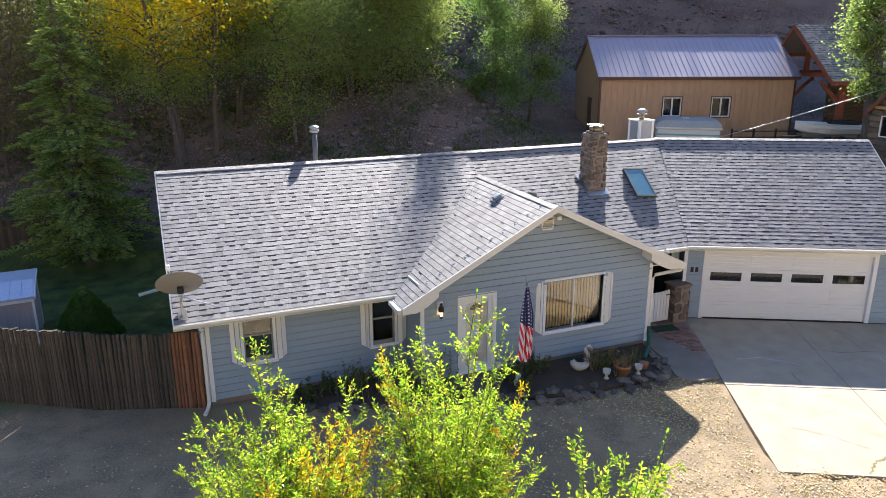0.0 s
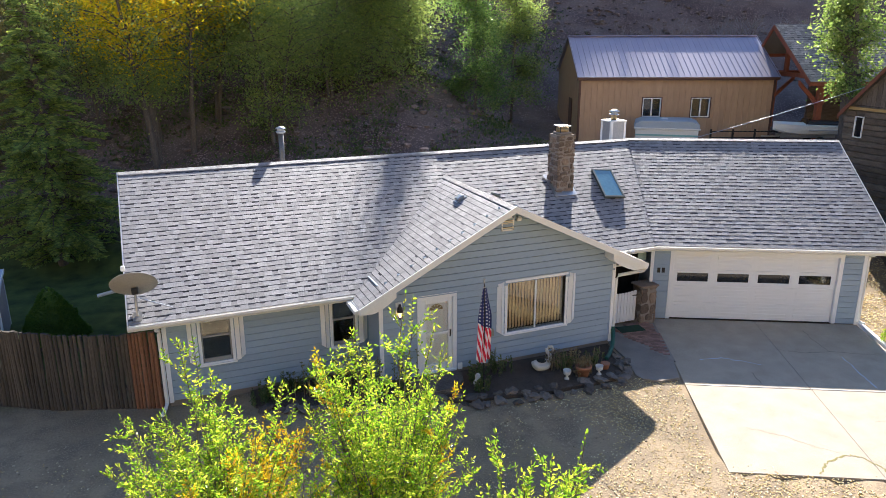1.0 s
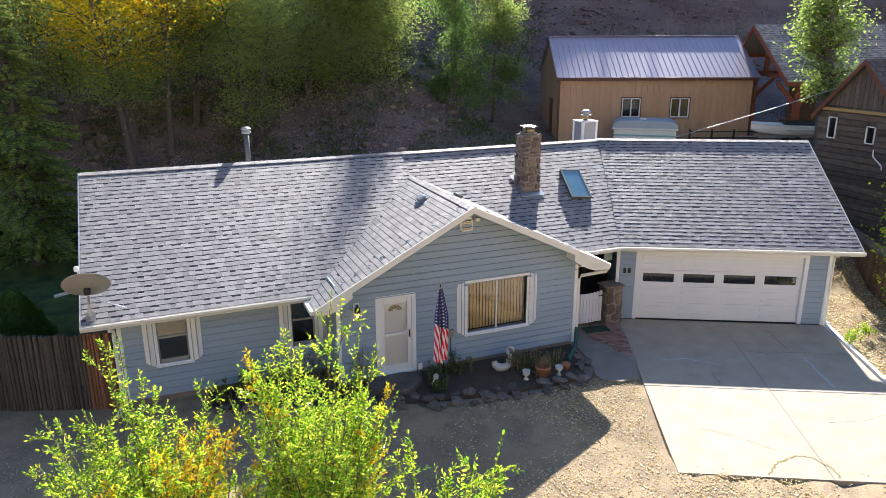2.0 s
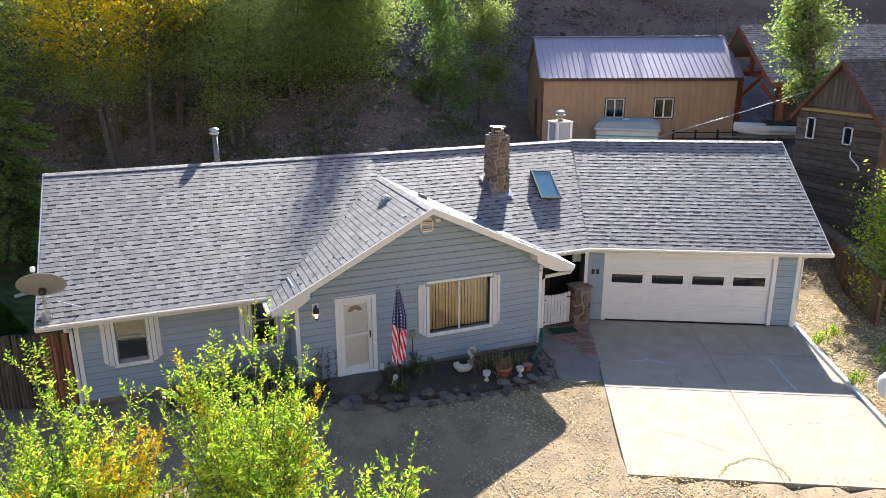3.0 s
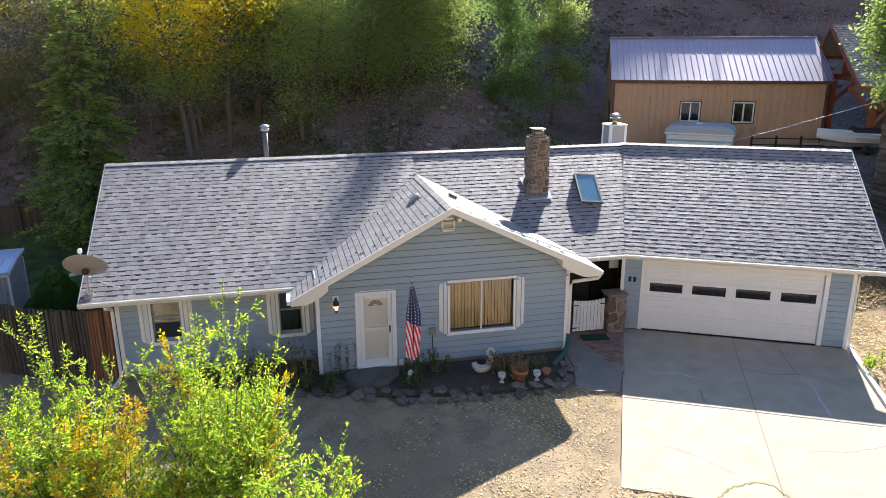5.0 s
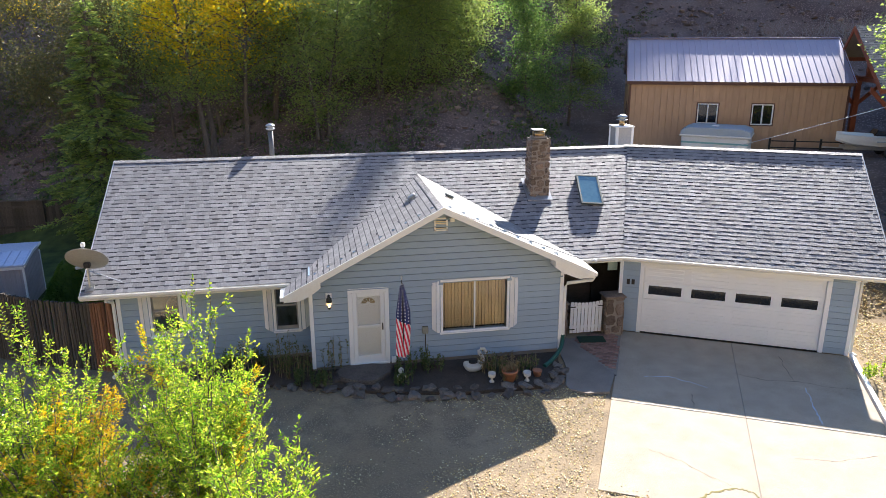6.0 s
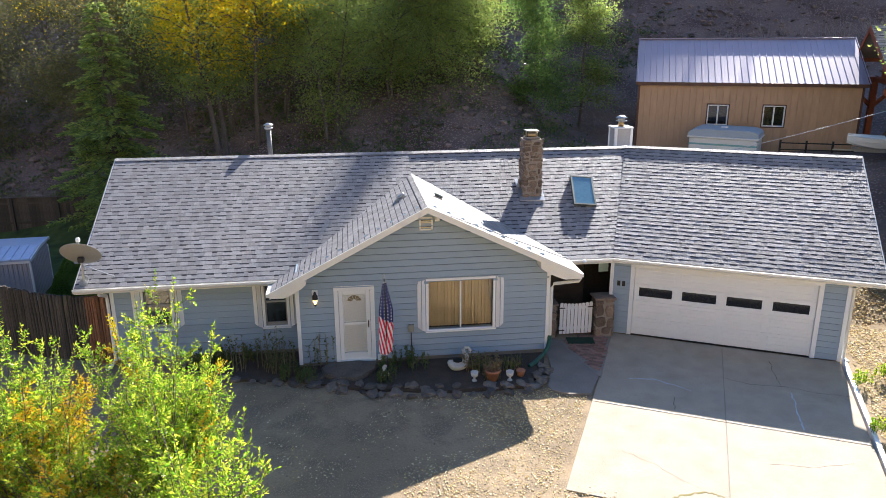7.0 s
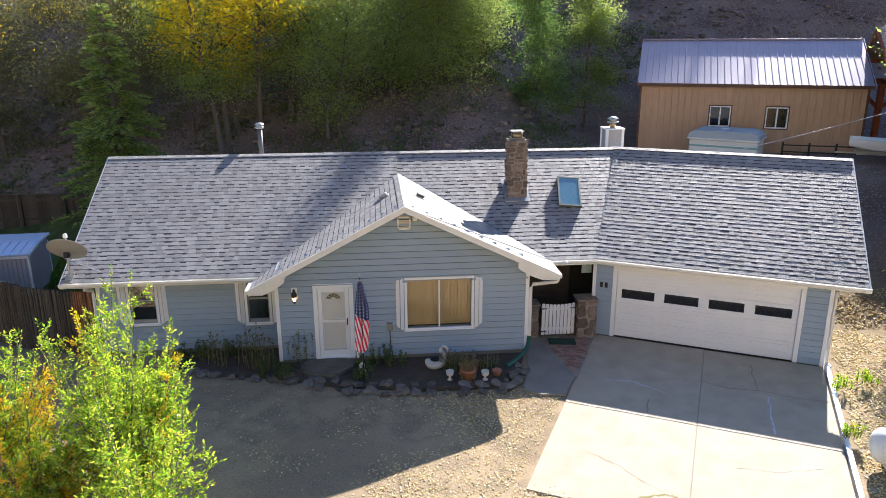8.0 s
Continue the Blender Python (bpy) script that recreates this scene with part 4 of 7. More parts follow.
def wall_lamp():
    l = part("wall_lamp", boxed(6.14, 6.30, -0.045, -0.02, 1.90, 2.24, IG, 0.01), M_WHITE, house, "lit carriage lamp with black cap on a white plate")
    at = Matrix.Translation((6.22, GWALL - 0.13, 1.9))
    part("cap", lathe([(0.075, 0.11), (0.08, 0.14), (0.07, 0.22), (0.03, 0.27), (0.04, 0.3), (0.01, 0.33)], 8), M_BLACK, l, "", at)
    part("base", lathe([(0.02, -0.08), (0.04, -0.05), (0.05, -0.02)], 8), M_BLACK, l, "", at)
    m, n, lk, b = material("lit lamp glass")
    b.inputs["Emission Color"].default_value = (1.0, 0.55, 0.2, 1)
    b.inputs["Emission Strength"].default_value = 1.3
    b.inputs["Base Color"].default_value = (0.8, 0.6, 0.3, 1)
    part("lantern", lathe([(0.03, -0.02), (0.05, 0.10), (0.045, 0.12)], 8), m, l, "glowing amber glass", at)
    bm = bmesh.new()
    tube(bm, [(6.22, GWALL - 0.03, 2.12), (6.22, GWALL - 0.13, 2.2)], 0.012, 6)
    part("arm", bm, M_BLACK, l)


wall_lamp()
mt = part("meter_box", boxed(8.68, 8.84, -0.12, -0.024, 0.92, 1.12, IG, 0.01), surface("olive grey box", (0.2, 0.21, 0.17), (0.28, 0.29, 0.24), 0.6, 3, 30, 0.05), house, "small grey-green utility box")
bm = bmesh.new()
tube(bm, [(8.76, GWALL - 0.06, 0.93), (8.77, GWALL - 0.05, 0.5), (8.85, GWALL - 0.05, 0.02)], 0.012, 6)
part("cable", bm, M_BLACK, mt)
part("outlet", boxed(7.83, 7.95, -0.08, -0.02, 0.12, 0.30, IG, 0.01), M_WHITE, house, "white outdoor outlet cover")


def porch():
    # entry door and arched ornament in the dark recess
    # near-black door colour includes the porch's shade
    d = part("door", boxed(14.6, 15.5, 18.12, 18.2, 0.05, 2.1), M_DARK, house, "dark entry door in the shaded porch")
    orn = [P(-0.15, 0, 0), P(0.15, 0, 0)] + [P(0.15 * math.cos(t), 0, 0.2 + 0.13 * math.sin(t)) for t in [math.pi * i / 8 for i in range(9)]]
    part("arched_ornament", prism(bmesh.new(), orn, (0, 0.03, 0)), surface("pale green glass", (0.3, 0.42, 0.38), (0.42, 0.52, 0.47), 0.3, 6, 20, 0), house, "pale arched glass ornament hanging in the porch", Matrix.Translation((14.75, 16.9, 1.85)))
    lamp = part("porch_lamp", lathe([(0.05, 0), (0.07, 0.05), (0.03, 0.1)], 10), M_WHITE, house, "small white security lamp under the eave", Matrix.Translation((13.95, 16.36, 2.33)))


porch()


# shingles of the near gable slope, each a piece of its own
piece_mesh = {}
o, u, v, n = gl_frame
turn = Matrix(((u.x, v.x, n.x, 0), (u.y, v.y, n.y, 0), (u.z, v.z, n.z, 0), (0, 0, 0, 1)))
for x, y, w, lift in gl_pieces:
    key = (round(w, 2), lift)
    if key not in piece_mesh:
        t = 0.165
        bm = prism(bmesh.new(), [P(0, 0, lift), P(w - 0.003, 0, lift), P(w - 0.003, t, lift - 0.0014), P(0, t, lift - 0.0014)], (0, 0, -0.018))
        piece_mesh[key] = bpy.data.meshes.new("shingle")
        bm.to_mesh(piece_mesh[key])
        bm.free()
        piece_mesh[key].materials.append(M_SHINGLE_PIECE)
    s = new("shingle", piece_mesh[key])
    s.parent = gl_deck
    s.matrix_basis = Matrix.Translation(o + u * x + v * y) @ turn


# ---------- driveway and entry ----------
def slab_z(p):
    d = (p - Vector((15.45, 16.36, 0))).dot(NIN)
    return 0.0 + 0.014 * d


def gp(uu, dd):
    """A point of the driveway: along the garage front, and forward of it."""
    p = Vector((15.45, 16.36, 0)) + U * uu - NIN * dd
    return p


driveway = thing("driveway", "cracked pale concrete driveway in front of the garage", "driveway", kind="structure")
cols = ((-0.46, 2.66), (2.675, 5.73))
rows = ((0.06, 4.42), (4.435, 8.2))
for i, (a0, a1) in enumerate(cols):
    for j, (d0, d1) in enumerate(rows):
        pts = [gp(a0 + 0.01 * d0, d0), gp(a1 + 0.01 * d0, d0), gp(a1 + 0.01 * d1, d1), gp(a0 + 0.01 * d1, d1)]
        pts = [Vector((p.x, p.y, slab_z(p))) for p in pts]
        bm = prism(bmesh.new(), pts[::-1], (0, 0, -0.25))
        bmesh.ops.bevel(bm, geom=[e for e in bm.edges if abs(e.verts[0].co.z - e.verts[1].co.z) < 0.1], offset=0.008, segments=1, affect='EDGES')
        part("slab", bm, M_CONCRETE, driveway)


joint = bmesh.new()
for (a0, d0), (a1, d1) in (((2.655, 0.08), (2.68, 8.18)), ((-0.45, 4.41), (5.74, 4.445))):
    q = [gp(a0 + 0.01 * d0, d0), gp(a1 + 0.01 * d0, d0), gp(a1 + 0.01 * d1, d1), gp(a0 + 0.01 * d1, d1)]
    prism(joint, [Vector((p.x, p.y, slab_z(p) - 0.009)) for p in q], (0, 0, -0.1))
part("joint", joint, M_MORTAR, driveway, "sand filled expansion joint")


def crack(pts, width, mat, name="crack"):
    """A thin jagged filled crack lying in the slab's surface."""
    rnd = random.Random(len(pts) * 7 + int(pts[0][0] * 10))
    path = []
    for (a, b) in zip(pts, pts[1:]):
        for i in range(8):
            f = i / 8
            path.append(gp(a[0] + (b[0] - a[0]) * f + rnd.uniform(-0.03, 0.03), a[1] + (b[1] - a[1]) * f + rnd.uniform(-0.03, 0.03)))
    path.append(gp(*pts[-1]))
    bm = bmesh.new()
    prev = None
    for k, p in enumerate(path):
        d = (path[min(k + 1, len(path) - 1)] - path[max(k - 1, 0)]).normalized()
        s = Vector((-d.y, d.x, 0)) * width * rnd.uniform(0.4, 1.2)
        z = slab_z(p) + 0.004
        cur = (bm.verts.new((p.x + s.x, p.y + s.y, z)), bm.verts.new((p.x - s.x, p.y - s.y, z)))
        if prev:
            bm.faces.new((prev[0], prev[1], cur[1], cur[0]))
        prev = cur
    return part(name, bm, mat, driveway)


M_CRACK = surface("dark crack filler", (0.09, 0.075, 0.06), (0.17, 0.145, 0.115), 0.9, 5, 40, 0.2)
M_CHALK = surface("pale blue sealant", (0.40, 0.46, 0.55), (0.52, 0.57, 0.64), 0.7, 5, 40, 0.1)
M_MOSS = surface("dry moss in the crack", (0.16, 0.14, 0.05), (0.30, 0.26, 0.10), 0.95, 8, 60, 0.6)
crack([(2.7, 2.1), (3.4, 2.25), (4.2, 2.1), (5.0, 2.2), (5.7, 2.15)], 0.009, M_CRACK)
crack([(3.9, 0.6), (3.95, 1.3), (4.1, 2.1)], 0.009, M_CRACK)
crack([(0.3, 2.9), (1.0, 2.75), (1.9, 3.1)], 0.018, M_CHALK)
crack([(4.3, 2.4), (4.35, 3.3), (4.4, 4.2)], 0.02, M_CHALK)
crack([(0.0, 4.38), (2.5, 4.38)], 0.015, M_CHALK)
crack([(2.75, 4.38), (5.7, 4.38)], 0.015, M_CHALK)
crack([(1.5, 3.6), (1.55, 4.2)], 0.012, M_CRACK)
crack([(1.5, 8.1), (1.75, 7.7), (2.3, 7.35), (2.57, 7.4)], 0.024, M_MOSS)
crack([(2.6, 7.4), (2.85, 7.75), (2.9, 8.13)], 0.018, M_MOSS)
crack([(0.5, 6.4), (1.2, 6.7), (2.2, 7.3)], 0.004, M_CRACK)
crack([(3.6, 5.9), (4.4, 5.75), (5.3, 5.3)], 0.004, M_CRACK)
bm = bmesh.new()
prism(bm, [gp(5.77, 0.0) + P(0, 0, 0.07), gp(5.88, 0.0) + P(0, 0, 0.07), gp(5.95, 7.2) + P(0, 0, -0.06), gp(5.85, 7.2) + P(0, 0, -0.06)], (0, 0, -0.3))
tagged(part("curb", bm, M_WHITE), "white painted timber kerb beside the driveway", "kerb", kind="structure")

# walkway, brick inlay, mat
wk = [P(12.78, 16.3, 0.0), P(13.22, 16.3, 0), P(13.3, 15.6, 0.0), P(13.62, 13.8, 0.0), P(13.12, 12.95, -0.02), P(12.55, 12.98, -0.02), P(12.2, 13.25, -0.02), P(12.15, 13.5, -0.02), P(12.5, 14.4, 0)]
tagged(part("walkway", prism(bmesh.new(), wk, (0, 0, -0.2)), M_WALKCON), "grey poured concrete front walkway", "walkway", kind="structure")
brick_bed = tagged(part("brick_path", prism(bmesh.new(), [P(13.235, 16.3, -0.02), P(14.5, 16.5, -0.02), P(14.88, 16.2, -0.02), P(13.66, 13.75, -0.02), P(13.315, 15.6, -0.02)], (0, 0, -0.2)), M_MORTAR), "worn red paving bricks beside the walkway", "brick path", kind="structure")
tri = [(13.66, 13.85), (14.84, 16.18), (14.5, 16.48), (13.27, 16.28), (13.34, 15.6)]
bme = bpy.data.meshes.new("brick")
bm = boxed(-0.095, 0.095, -0.045, 0.045, -0.04, 0.012, None, 0.006)
bm.to_mesh(bme)
bm.free()
bme.materials.append(M_BRICK)
rnd = random.Random(8)
for r in range(60):
    for c in range(16):
        x = 13.0 + c * 0.205 + (0.1 if r % 2 else 0)
        y = 13.5 + r * 0.1
        q = Matrix.Rotation(radians(-28), 2) @ Vector((x - 14, y - 15))
        x, y = q.x + 14, q.y + 15
        if len(clip([(x - .07, y - .03), (x + .07, y - .03), (x + .07, y + .03), (x - .07, y + .03)], tri)) == 4:
            a = clip([(x - .07, y - .03), (x + .07, y - .03), (x + .07, y + .03), (x - .07, y + .03)], tri)
            if abs(max(p[0] for p in a) - min(p[0] for p in a) - 0.14) < 1e-4:
                b = new("brick", bme)
                b.parent = brick_bed
                b.matrix_basis = pose(x, y, rnd.uniform(-0.008, 0.004), rnd.uniform(-1, 1), rnd.uniform(-1, 1), -28 + rnd.uniform(-2, 2))
tagged(part("door_mat", boxed(-0.4, 0.4, -0.22, 0.22, 0, 0.02, pose(13.85, 16.05, 0.008, 0, 0, -8), 0.006), M_MAT), "dark green doormat in front of the gate", "doormat")

# stone pillars and picket gate


def pillar(x0, x1, y0, y1, h):
    p = thing("stone_pillar", "brown fieldstone gate pillar with flat capstone", "pillar", Matrix.Translation(((x0 + x1) / 2, (y0 + y1) / 2, 0)), group="gate pillars")
    w, d = (x1 - x0) / 2, (y1 - y0) / 2
    part("core", boxed(-w + .04, w - .04, -d + .04, d - .04, -0.1, h), M_MORTAR, p)
    part("capstone", boxed(-w - .03, w + .03, -d - .03, d + .03, h, h + 0.06, None, 0.02), M_STONE, p)
    r = random.Random(int(x0 * 10))
    stone_face(p, P(-w, -d + .04, 0), P(1, 0, 0), P(0, -1, 0), 2 * w, 0.0, h, r, 1.9)
    sx = -1 if x0 > 13.5 else 1
    stone_face(p, P(sx * (w - .04), -d, 0), P(0, 1, 0), P(sx, 0, 0), 2 * d, 0.0, h, r, 1.9)
    stone_face(p, P(-sx * (w - .04), -d, 0), P(0, 1, 0), P(-sx, 0, 0), 2 * d, 0.0, h, r, 1.9)
    return p


pillar(14.36, 14.95, 16.28, 16.8, 1.16)
pillar(12.72, 13.24, 16.42, 16.95, 1.0)
gate = thing("picket_gate", "white painted picket gate with black hinges", "gate", Matrix.Translation((13.3, 16.5, 0.06)))
for i in range(9):
    x = 0.03 + i * 0.113
    hgt = 0.98 - 0.04 * math.sin(math.pi * i / 8)
    pts = [P(x, 0, 0), P(x + 0.095, 0, 0), P(x + 0.095, 0, hgt), P(x + 0.0475, 0, hgt + 0.02), P(x, 0, hgt)]
    part("picket", prism(bmesh.new(), pts, (0, 0.02, 0)), M_WHITE, gate)
for z in (0.14, 0.78):
    part("rail", boxed(0.02, 1.04, 0.022, 0.05, z, z + 0.08), M_WHITE, gate)
for x in (0.0, 0.88):
    for z in (0.1, 0.82):
        if x == 0.0 or z > 0.5:
            part("hinge", boxed(x, x + 0.18, -0.012, -0.001, z, z + 0.03), M_BLACK, gate)

# green drain hose from the downspout
bm = bmesh.new()
tube(bm, [(12.70, 15.37, 0.55), (12.68, 15.33, 0.38), (12.6, 15.2, 0.25), (12.4, 14.95, 0.16), (12.1, 14.65, 0.10), (11.9, 14.5, 0.06)], 0.06, 8)
tagged(part("drain_hose", bm, M_GREENMET), "dark green drain elbow under the downspout", "drain pipe")


# ---------- outbuildings ----------
def tan_building():
    x_ax = Vector((0.9252, -0.3795, 0))
    m = Matrix(((x_ax.x, -x_ax.y, 0, 21.47), (x_ax.y, x_ax.x, 0, 31.3), (0, 0, 1, 0), (0, 0, 0, 1)))
    L, D, zb, ze_, zr = 9.9, 6.8, 2.9, 6.5, 8.48
    b = thing("storage_building", "tan metal-sided building with bluish ribbed metal roof", "outbuilding")
    w1, w2 = (3.26, 4.2, 4.52, 5.48), (5.74, 6.7, 4.50, 5.48)
    bm = bmesh.new()
    for a0, a1, z0, z1 in ((0, 3.26, zb, ze_), (4.2, 5.74, zb, ze_), (6.7, L, zb, ze_), (3.26, 4.2, zb, 4.52), (3.26, 4.2, 5.48, ze_), (5.74, 6.7, zb, 4.5), (5.74, 6.7, 5.48, ze_)):
        box(bm, a0, a1, 0, 0.12, z0, z1, m)
    wall = part("wall", bm, M_TAN, b)
    i, u = 0, 0.0
    while u < L - 0.01:
        for z0, z1 in ([(zb, ze_ - 0.02)] if not any(o[0] - 0.28 < u < o[1] for o in (w1, w2)) else [(zb, 4.44), (5.56, ze_ - 0.02)]):
            part("siding_panel", boxed(u + 0.006, min(u + 0.294, L), -0.025, -0.001, z0, z1, m, 0.006), M_TAN, wall)
        u += 0.3
    side = bmesh.new()
    prism(side, [m @ P(0.0, 0.12, zb), m @ P(0.0, D, zb), m @ P(0.0, D, ze_), m @ P(0.0, D / 2, zr - 0.1), m @ P(0.0, 0.12, ze_)], m.to_3x3() @ P(0.1, 0, 0))
    prism(side, [m @ P(L, 0.12, zb), m @ P(L, D, zb), m @ P(L, D, ze_), m @ P(L, D / 2, zr - 0.1), m @ P(L, 0.12, ze_)], m.to_3x3() @ P(-0.1, 0, 0))
    box(side, 0.1, L - 0.1, D - 0.1, D, zb, ze_, m)
    part("wall", side, M_TAN, b)
    part("door", boxed(-0.04, 0.0, 1.9, 2.75, 3.3, 5.3, m), M_BROWNTRIM, b, "dark brown side door")
    s = math.hypot(D / 2 + 0.15, zr - ze_)
    for sgn in (0, 1):
        a = math.degrees(math.atan2(zr - ze_, D / 2 + 0.12))
        rm = m @ (pose(-0.15, -0.15, ze_ + 0.02, a) if sgn == 0 else pose(L + 0.15, D + 0.15, ze_ + 0.02, a, 0, 180))
        roof = part("roof", boxed(0, L + 0.3, 0, s, -0.05, 0, rm), M_METALROOF, b)
        k = 0
        while k * 0.3 < L + 0.3 and sgn == 0:
            bm = bmesh.new()
            c = k * 0.3 + 0.06
            prism(bm, [rm @ P(c - 0.022, 0, 0.002), rm @ P(c - 0.008, 0, 0.013), rm @ P(c + 0.008, 0, 0.013), rm @ P(c + 0.022, 0, 0.002)], rm.to_3x3() @ P(0, s, 0))
            part("rib", bm, M_METALROOF, roof)
            k += 1
    part("ridge_cap", boxed(-0.16, L + 0.16, D / 2 - 0.16, D / 2 + 0.16, zr + 0.0, zr + 0.05, m, 0.02), M_METALROOF, b)
    part("eave_trim", boxed(-0.16, L + 0.16, -0.2, -0.16, ze_ - 0.14, ze_ + 0.01, m), M_BROWNTRIM, b)
    for x in (-0.03, L - 0.07):
        part("corner_trim", boxed(x, x + 0.1, -0.035, 0.06, zb, ze_ - 0.02, m), M_BROWNTRIM, b)
    for o in (w1, w2):
        w = part("window", boxed(o[0], o[1], 0.05, 0.06, o[2], o[3], m), M_DARKGLASS, b, "white framed sliding window")
        for a0, a1, z0, z1 in ((o[0], o[0] + .05, o[2], o[3]), (o[1] - .05, o[1], o[2], o[3]), (o[0], o[1], o[2], o[2] + .05), (o[0], o[1], o[3] - .05, o[3]), ((o[0] + o[1]) / 2 - .03, (o[0] + o[1]) / 2 + .03, o[2], o[3])):
            part("frame", boxed(a0, a1, -0.03, 0.049, z0, z1, m), M_WHITE, w)
        for a0, a1, z0, z1 in ((o[0] - .05, o[0], o[2] - .05, o[3] + .05), (o[1], o[1] + .05, o[2] - .05, o[3] + .05), (o[0], o[1], o[2] - .05, o[2]), (o[0], o[1], o[3], o[3] + .05)):
            part("casing", boxed(a0, a1, -0.035, 0.0, z0, z1, m), M_BROWNTRIM, w)
    # rail fence and gate in front of it
    f = thing("rail_fence", "dark metal pipe rail fence beside the tan building", "fence")
    for k in range(5):
        u_ = 6.4 + k * 1.1
        part("post", boxed(u_, u_ + 0.08, -1.3, -1.22, 2.7, 4.05, m), M_BLACK, f)
    for z in (3.3, 3.6, 3.9):
        part("rail", boxed(6.4, 10.9, -1.285, -1.24, z, z + 0.05, m), M_BLACK, f)


tan_building()


def camper():
    """Folded pop-up camper parked in front of the tan building."""
    x_ax = Vector((0.80, -0.60, 0)).normalized()
    m = Matrix(((x_ax.x, -x_ax.y, 0, 22.75), (x_ax.y, x_ax.x, 0, 28.2), (0, 0, 1, 2.95), (0, 0, 0, 1)))
    c = thing("pop_up_camper", "folded white pop-up camper trailer with blue-grey lid", "camper trailer", m)
    part("body", boxed(0, 2.9, 0, 1.9, 0.45, 1.28, None, 0.05), M_TRAILER, c)
    part("stripe", boxed(0.0, 2.9, -0.006, 0.0, 0.95, 1.03), M_TEAL, c)
    lid = bmesh.new()
    prism(lid, [P(-0.05, -0.05, 1.3), P(2.95, -0.05, 1.3), P(2.95, -0.05, 1.52), P(2.6, -0.05, 1.66), P(0.25, -0.05, 1.66), P(-0.05, -0.05, 1.52)], (0, 2.0, 0))
    bmesh.ops.bevel(lid, geom=lid.edges[:], offset=0.04, segments=2, affect='EDGES')
    part("lid", lid, M_TRAILTOP, c)
    part("rim", boxed(-0.08, 2.98, -0.08, 1.98, 1.26, 1.34, None, 0.02), M_TRAILER, c)
    part("hatch", boxed(1.2, 1.5, 0.8, 1.1, 1.66, 1.72, None, 0.02), M_WHITE, c)
    w = lathe([(0.05, -0.09), (0.3, -0.09), (0.3, 0.09), (0.05, 0.09)], 18)
    part("wheel", w, M_BLACK, c, "", Matrix.Translation((1.4, -0.02, 0.3)) @ pose(0, 0, 0, 90))
    part("hitch", boxed(2.9, 3.9, 0.9, 1.0, 0.4, 0.5), M_BLACK, c)


camper()


